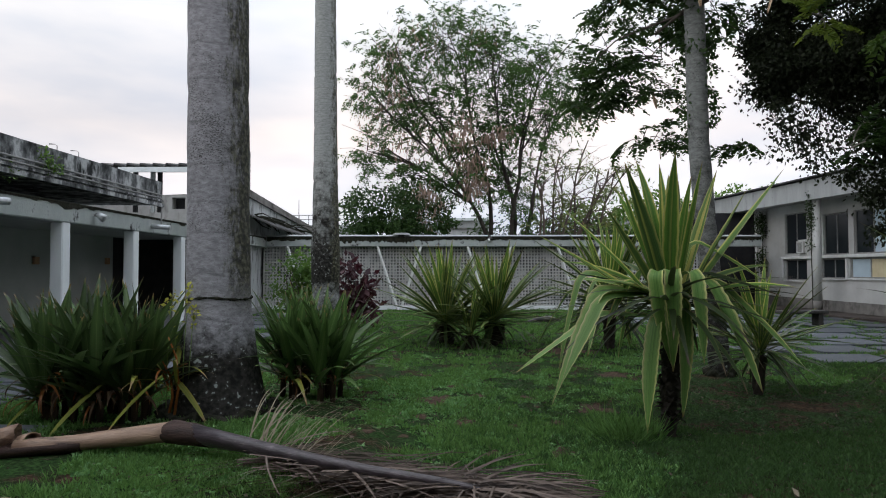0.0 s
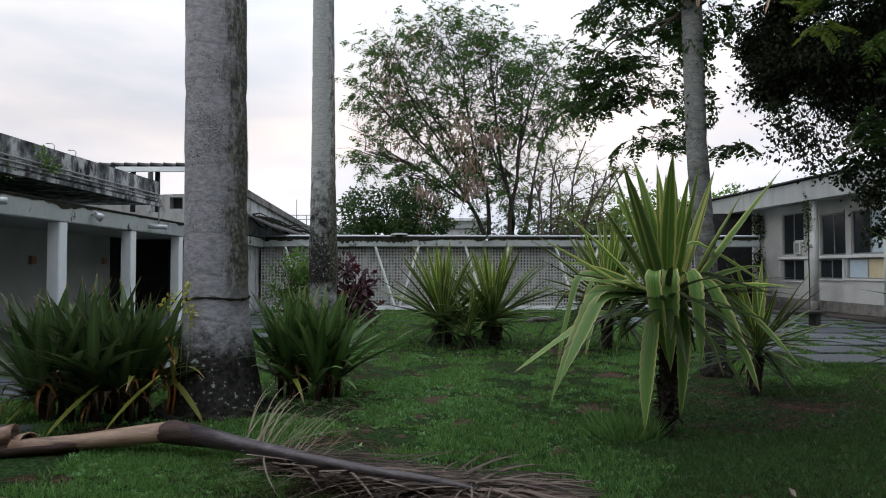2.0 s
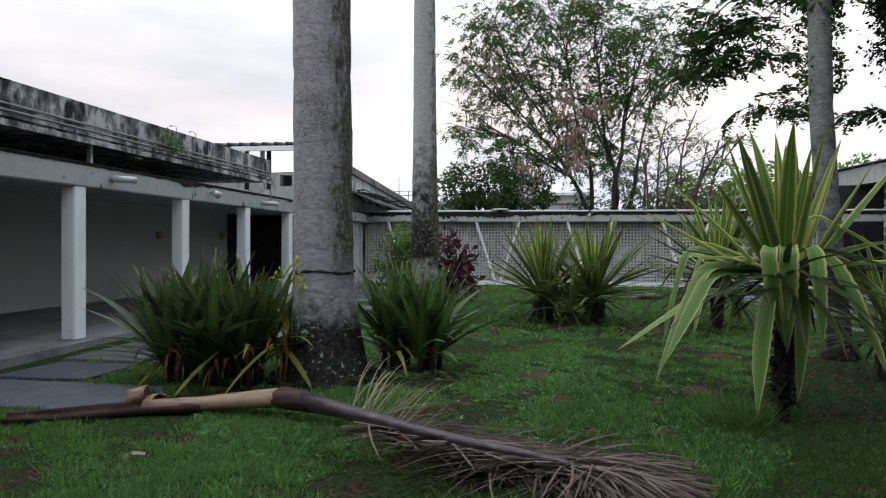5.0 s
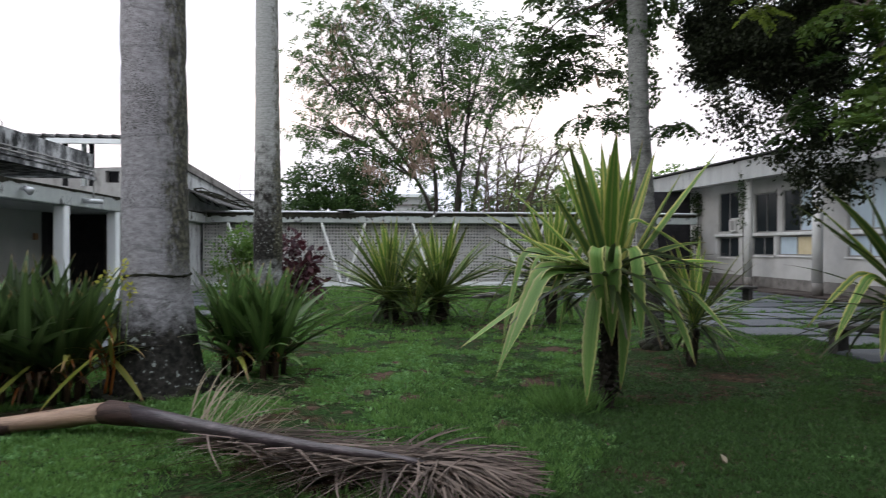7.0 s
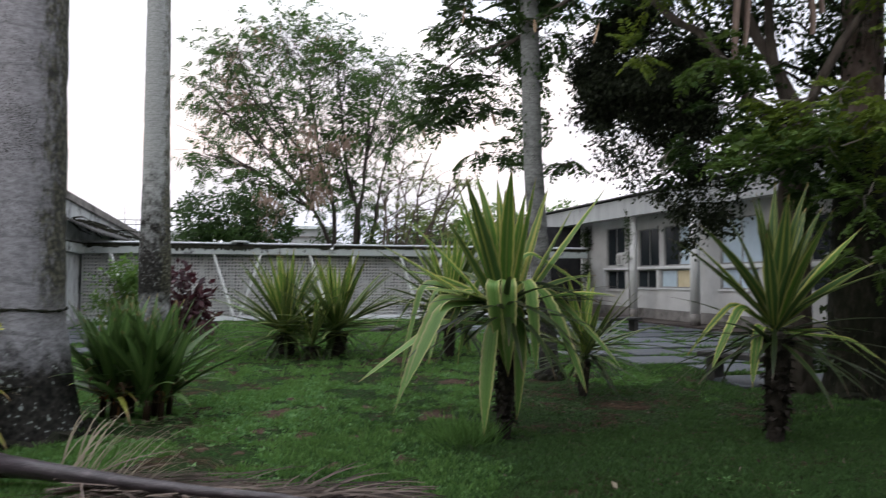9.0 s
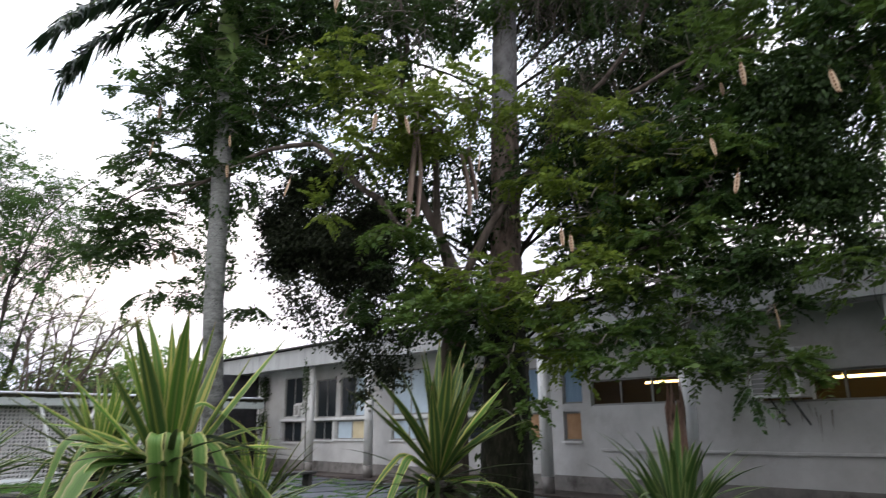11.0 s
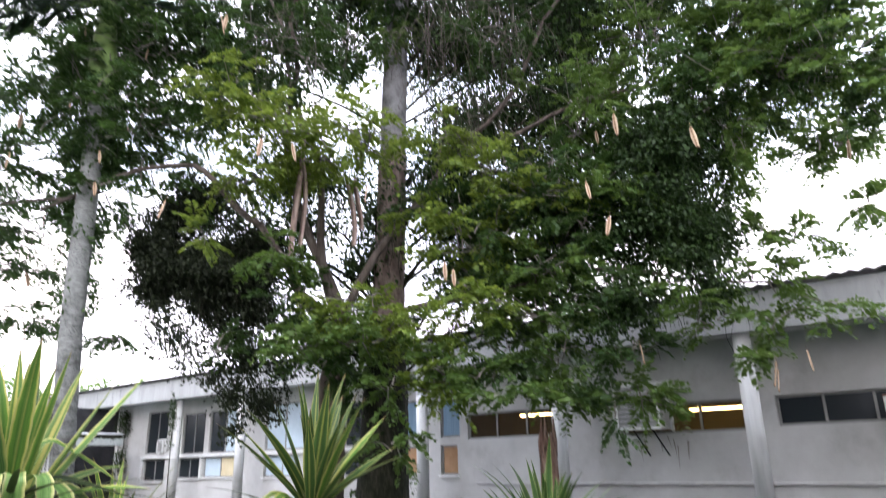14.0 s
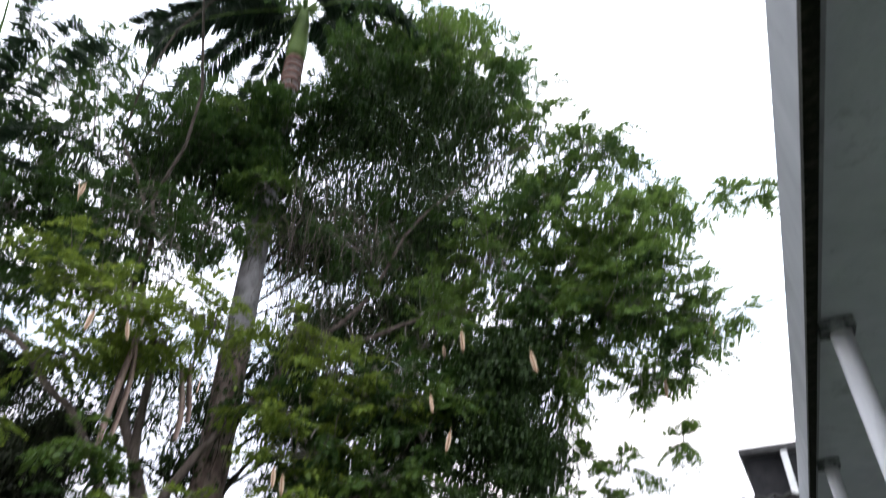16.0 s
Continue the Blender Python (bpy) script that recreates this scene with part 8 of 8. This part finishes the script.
M_SOIL = mat("crumbly_brown_soil", [(0.32, (0.030, 0.020, 0.015)), (0.5, (0.070, 0.047, 0.034)), (0.68, (0.135, 0.094, 0.070))], 24.0, rough=0.95, bump=0.9, bump_scale=55.0, spec=0.05)
lawn = thing("lawn_grass", (0, 0, 0), "short uneven green lawn grass", "grass", kind="stuff")
# Thin grass on the east side carries the tree's shade in its darker colour.
for a in (("grass", 150000, -5, 5, 3.2, 6.8, 0.070, 0.010, 1, M_GRASS, -0.9, 0.55, 12, 1.0, 3.2), ("grass", 165000, -6, 6, 6.4, 11.5, 0.056, 0.012, 2, M_GRASS, -0.7, 0.55, 12, 1.0, 1.5), ("grass", 72000, -6.4, 8, 11, 25.4, 0.085, 0.022, 3, M_GRASS, -2.0),
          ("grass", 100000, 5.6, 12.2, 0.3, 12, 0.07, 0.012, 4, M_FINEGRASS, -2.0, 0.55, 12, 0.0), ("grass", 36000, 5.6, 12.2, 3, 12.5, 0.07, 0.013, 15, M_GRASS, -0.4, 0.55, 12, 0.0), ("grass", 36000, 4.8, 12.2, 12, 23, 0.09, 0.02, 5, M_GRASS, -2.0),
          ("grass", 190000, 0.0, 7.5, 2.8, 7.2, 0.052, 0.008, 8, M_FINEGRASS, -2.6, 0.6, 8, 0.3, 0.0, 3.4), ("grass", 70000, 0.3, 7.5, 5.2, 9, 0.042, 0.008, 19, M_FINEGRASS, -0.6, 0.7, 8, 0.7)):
    part(a[0], blades(*a), a[9], lawn)
part("weed_cover", blades("weed_cover", 175000, -5.5, 6.0, 3.4, 13, 0.042, 0.025, 6, M_CLOVER, -0.15, 1.5, 9, 1.0, 1.2), M_CLOVER, lawn)
part("weed_cover", blades("weed_cover", 105000, -3.4, 3.2, 5.0, 10.6, 0.040, 0.027, 14, M_CLOVER, -0.9, 1.7, 9, 1.0, 2.2, 1.0), M_CLOVER, lawn)
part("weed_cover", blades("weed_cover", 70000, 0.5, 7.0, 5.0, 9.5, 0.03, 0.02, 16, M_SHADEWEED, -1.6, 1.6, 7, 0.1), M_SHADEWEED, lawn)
part("grass_tuft", blades("grass_tuft", 900, 1.52, 1.86, 6.1, 6.42, 0.24, 0.010, 18, M_GRASS, -9.0, 0.6, 12, 0.0), M_GRASS, lawn)
for x, y, r in BARE:
    q = Shape()
    q.v.append((x, y, ground_height(x, y) + 0.010))
    for k in range(28):
        a = 2 * math.pi * k / 28
        d = r * (0.86 + 0.22 * math.sin(3 * a + x * 9) + 0.14 * math.sin(7 * a + y * 5))
        for f, up in ((0.6, 0.009), (1.0, -0.004)):
            px, py = x + f * d * math.cos(a), y + f * d * math.sin(a) / 0.8
            q.v.append((px, py, ground_height(px, py) + up))
    for k in range(28):
        b, c = 1 + 2 * k, 1 + 2 * ((k + 1) % 28)
        q.f += [(0, b, c), (b, b + 1, c + 1, c)]
    part("bare_soil", q, M_SOIL, lawn, "patch of crumbly brown soil", smooth=True)
part("thatch", blades("thatch", 12000, -5, 7, 3.6, 11, 0.07, 0.008, 9, M_DEADLEAF, -2.0, 3.5, 4, 0.0), M_DEADLEAF, lawn)
part("leaf_litter", blades("leaf_litter", 2200, -5, 8, 4, 14, 0.06, 0.03, 7, M_DEADLEAF, -3.0, 3.0, 1, 0.0), M_POD, lawn)

iv = thing("ivy", (12.58, 22.9, 0.1), "thin dark ivy climbing a white pillar", "ivy")
part("foliage", loose_crown("foliage", [(0, 0.1, 2.2 + 0.2 * k, 0.16) for k in range(10)], 620, 0.08, 0.05, M_VINE, 88, shell=0.2), M_VINE, iv)
part("stem", Shape().tube([(0.02, 0.1, 0), (0.0, 0.12, 2.0), (0.02, 0.08, 3.9)], [0.02, 0.015, 0.008], 5), M_VINEBARK, iv)
iv = thing("ivy", (13.45, 28.3, 0.1), "tangled vine on the wall by the downpipe", "ivy")
part("foliage", loose_crown("foliage", [(-0.1, 0, 1.5 + 0.3 * k, 0.25) for k in range(8)], 1100, 0.09, 0.05, M_VINE, 89, shell=0.2), M_VINE, iv)
part("stem", Shape().tube([(0, 0, 0), (0.0, 0.05, 2.0), (0, 0, 3.8)], [0.03, 0.02, 0.01], 5), M_VINEBARK, iv)
for x, y, a in ((-2.84, 4.39, 20), (2.37, 4.58, 70), (-0.9, 18.0, 10)):
    lt = thing("litter_scrap", (x, y, 0.05), "small crumpled pale scrap on the grass", "litter", "pale scraps on the lawn")
    lt.rotation_euler = (0, 0, radians(a))
    q = Shape()
    q.v = [(-0.07, -0.015, -0.01), (0.0, -0.02, 0.012), (0.07, -0.01, 0.0), (0.07, 0.015, 0.012), (0.0, 0.02, 0.026), (-0.07, 0.015, 0.008), (0, 0, -0.05)]
    q.f = [(0, 1, 4, 5), (1, 2, 3, 4), (0, 6, 1), (1, 6, 2), (2, 6, 3), (3, 6, 4), (4, 6, 5), (5, 6, 0)]
    part("scrap", q, M_DRYPALE, lt)
dl = thing("fallen_leaf", (2.3, 19.2, 0), "long curled brown fallen leaf on the lawn", "dry leaf")
part("blade", Shape().tube([(0, 0, 0.02), (0.4, 0.2, 0.10), (0.8, 0.4, 0.10), (1.15, 0.6, 0.05)], [0.02, 0.09, 0.10, 0.02], 8), M_FRONDSTEM, dl, smooth=True)
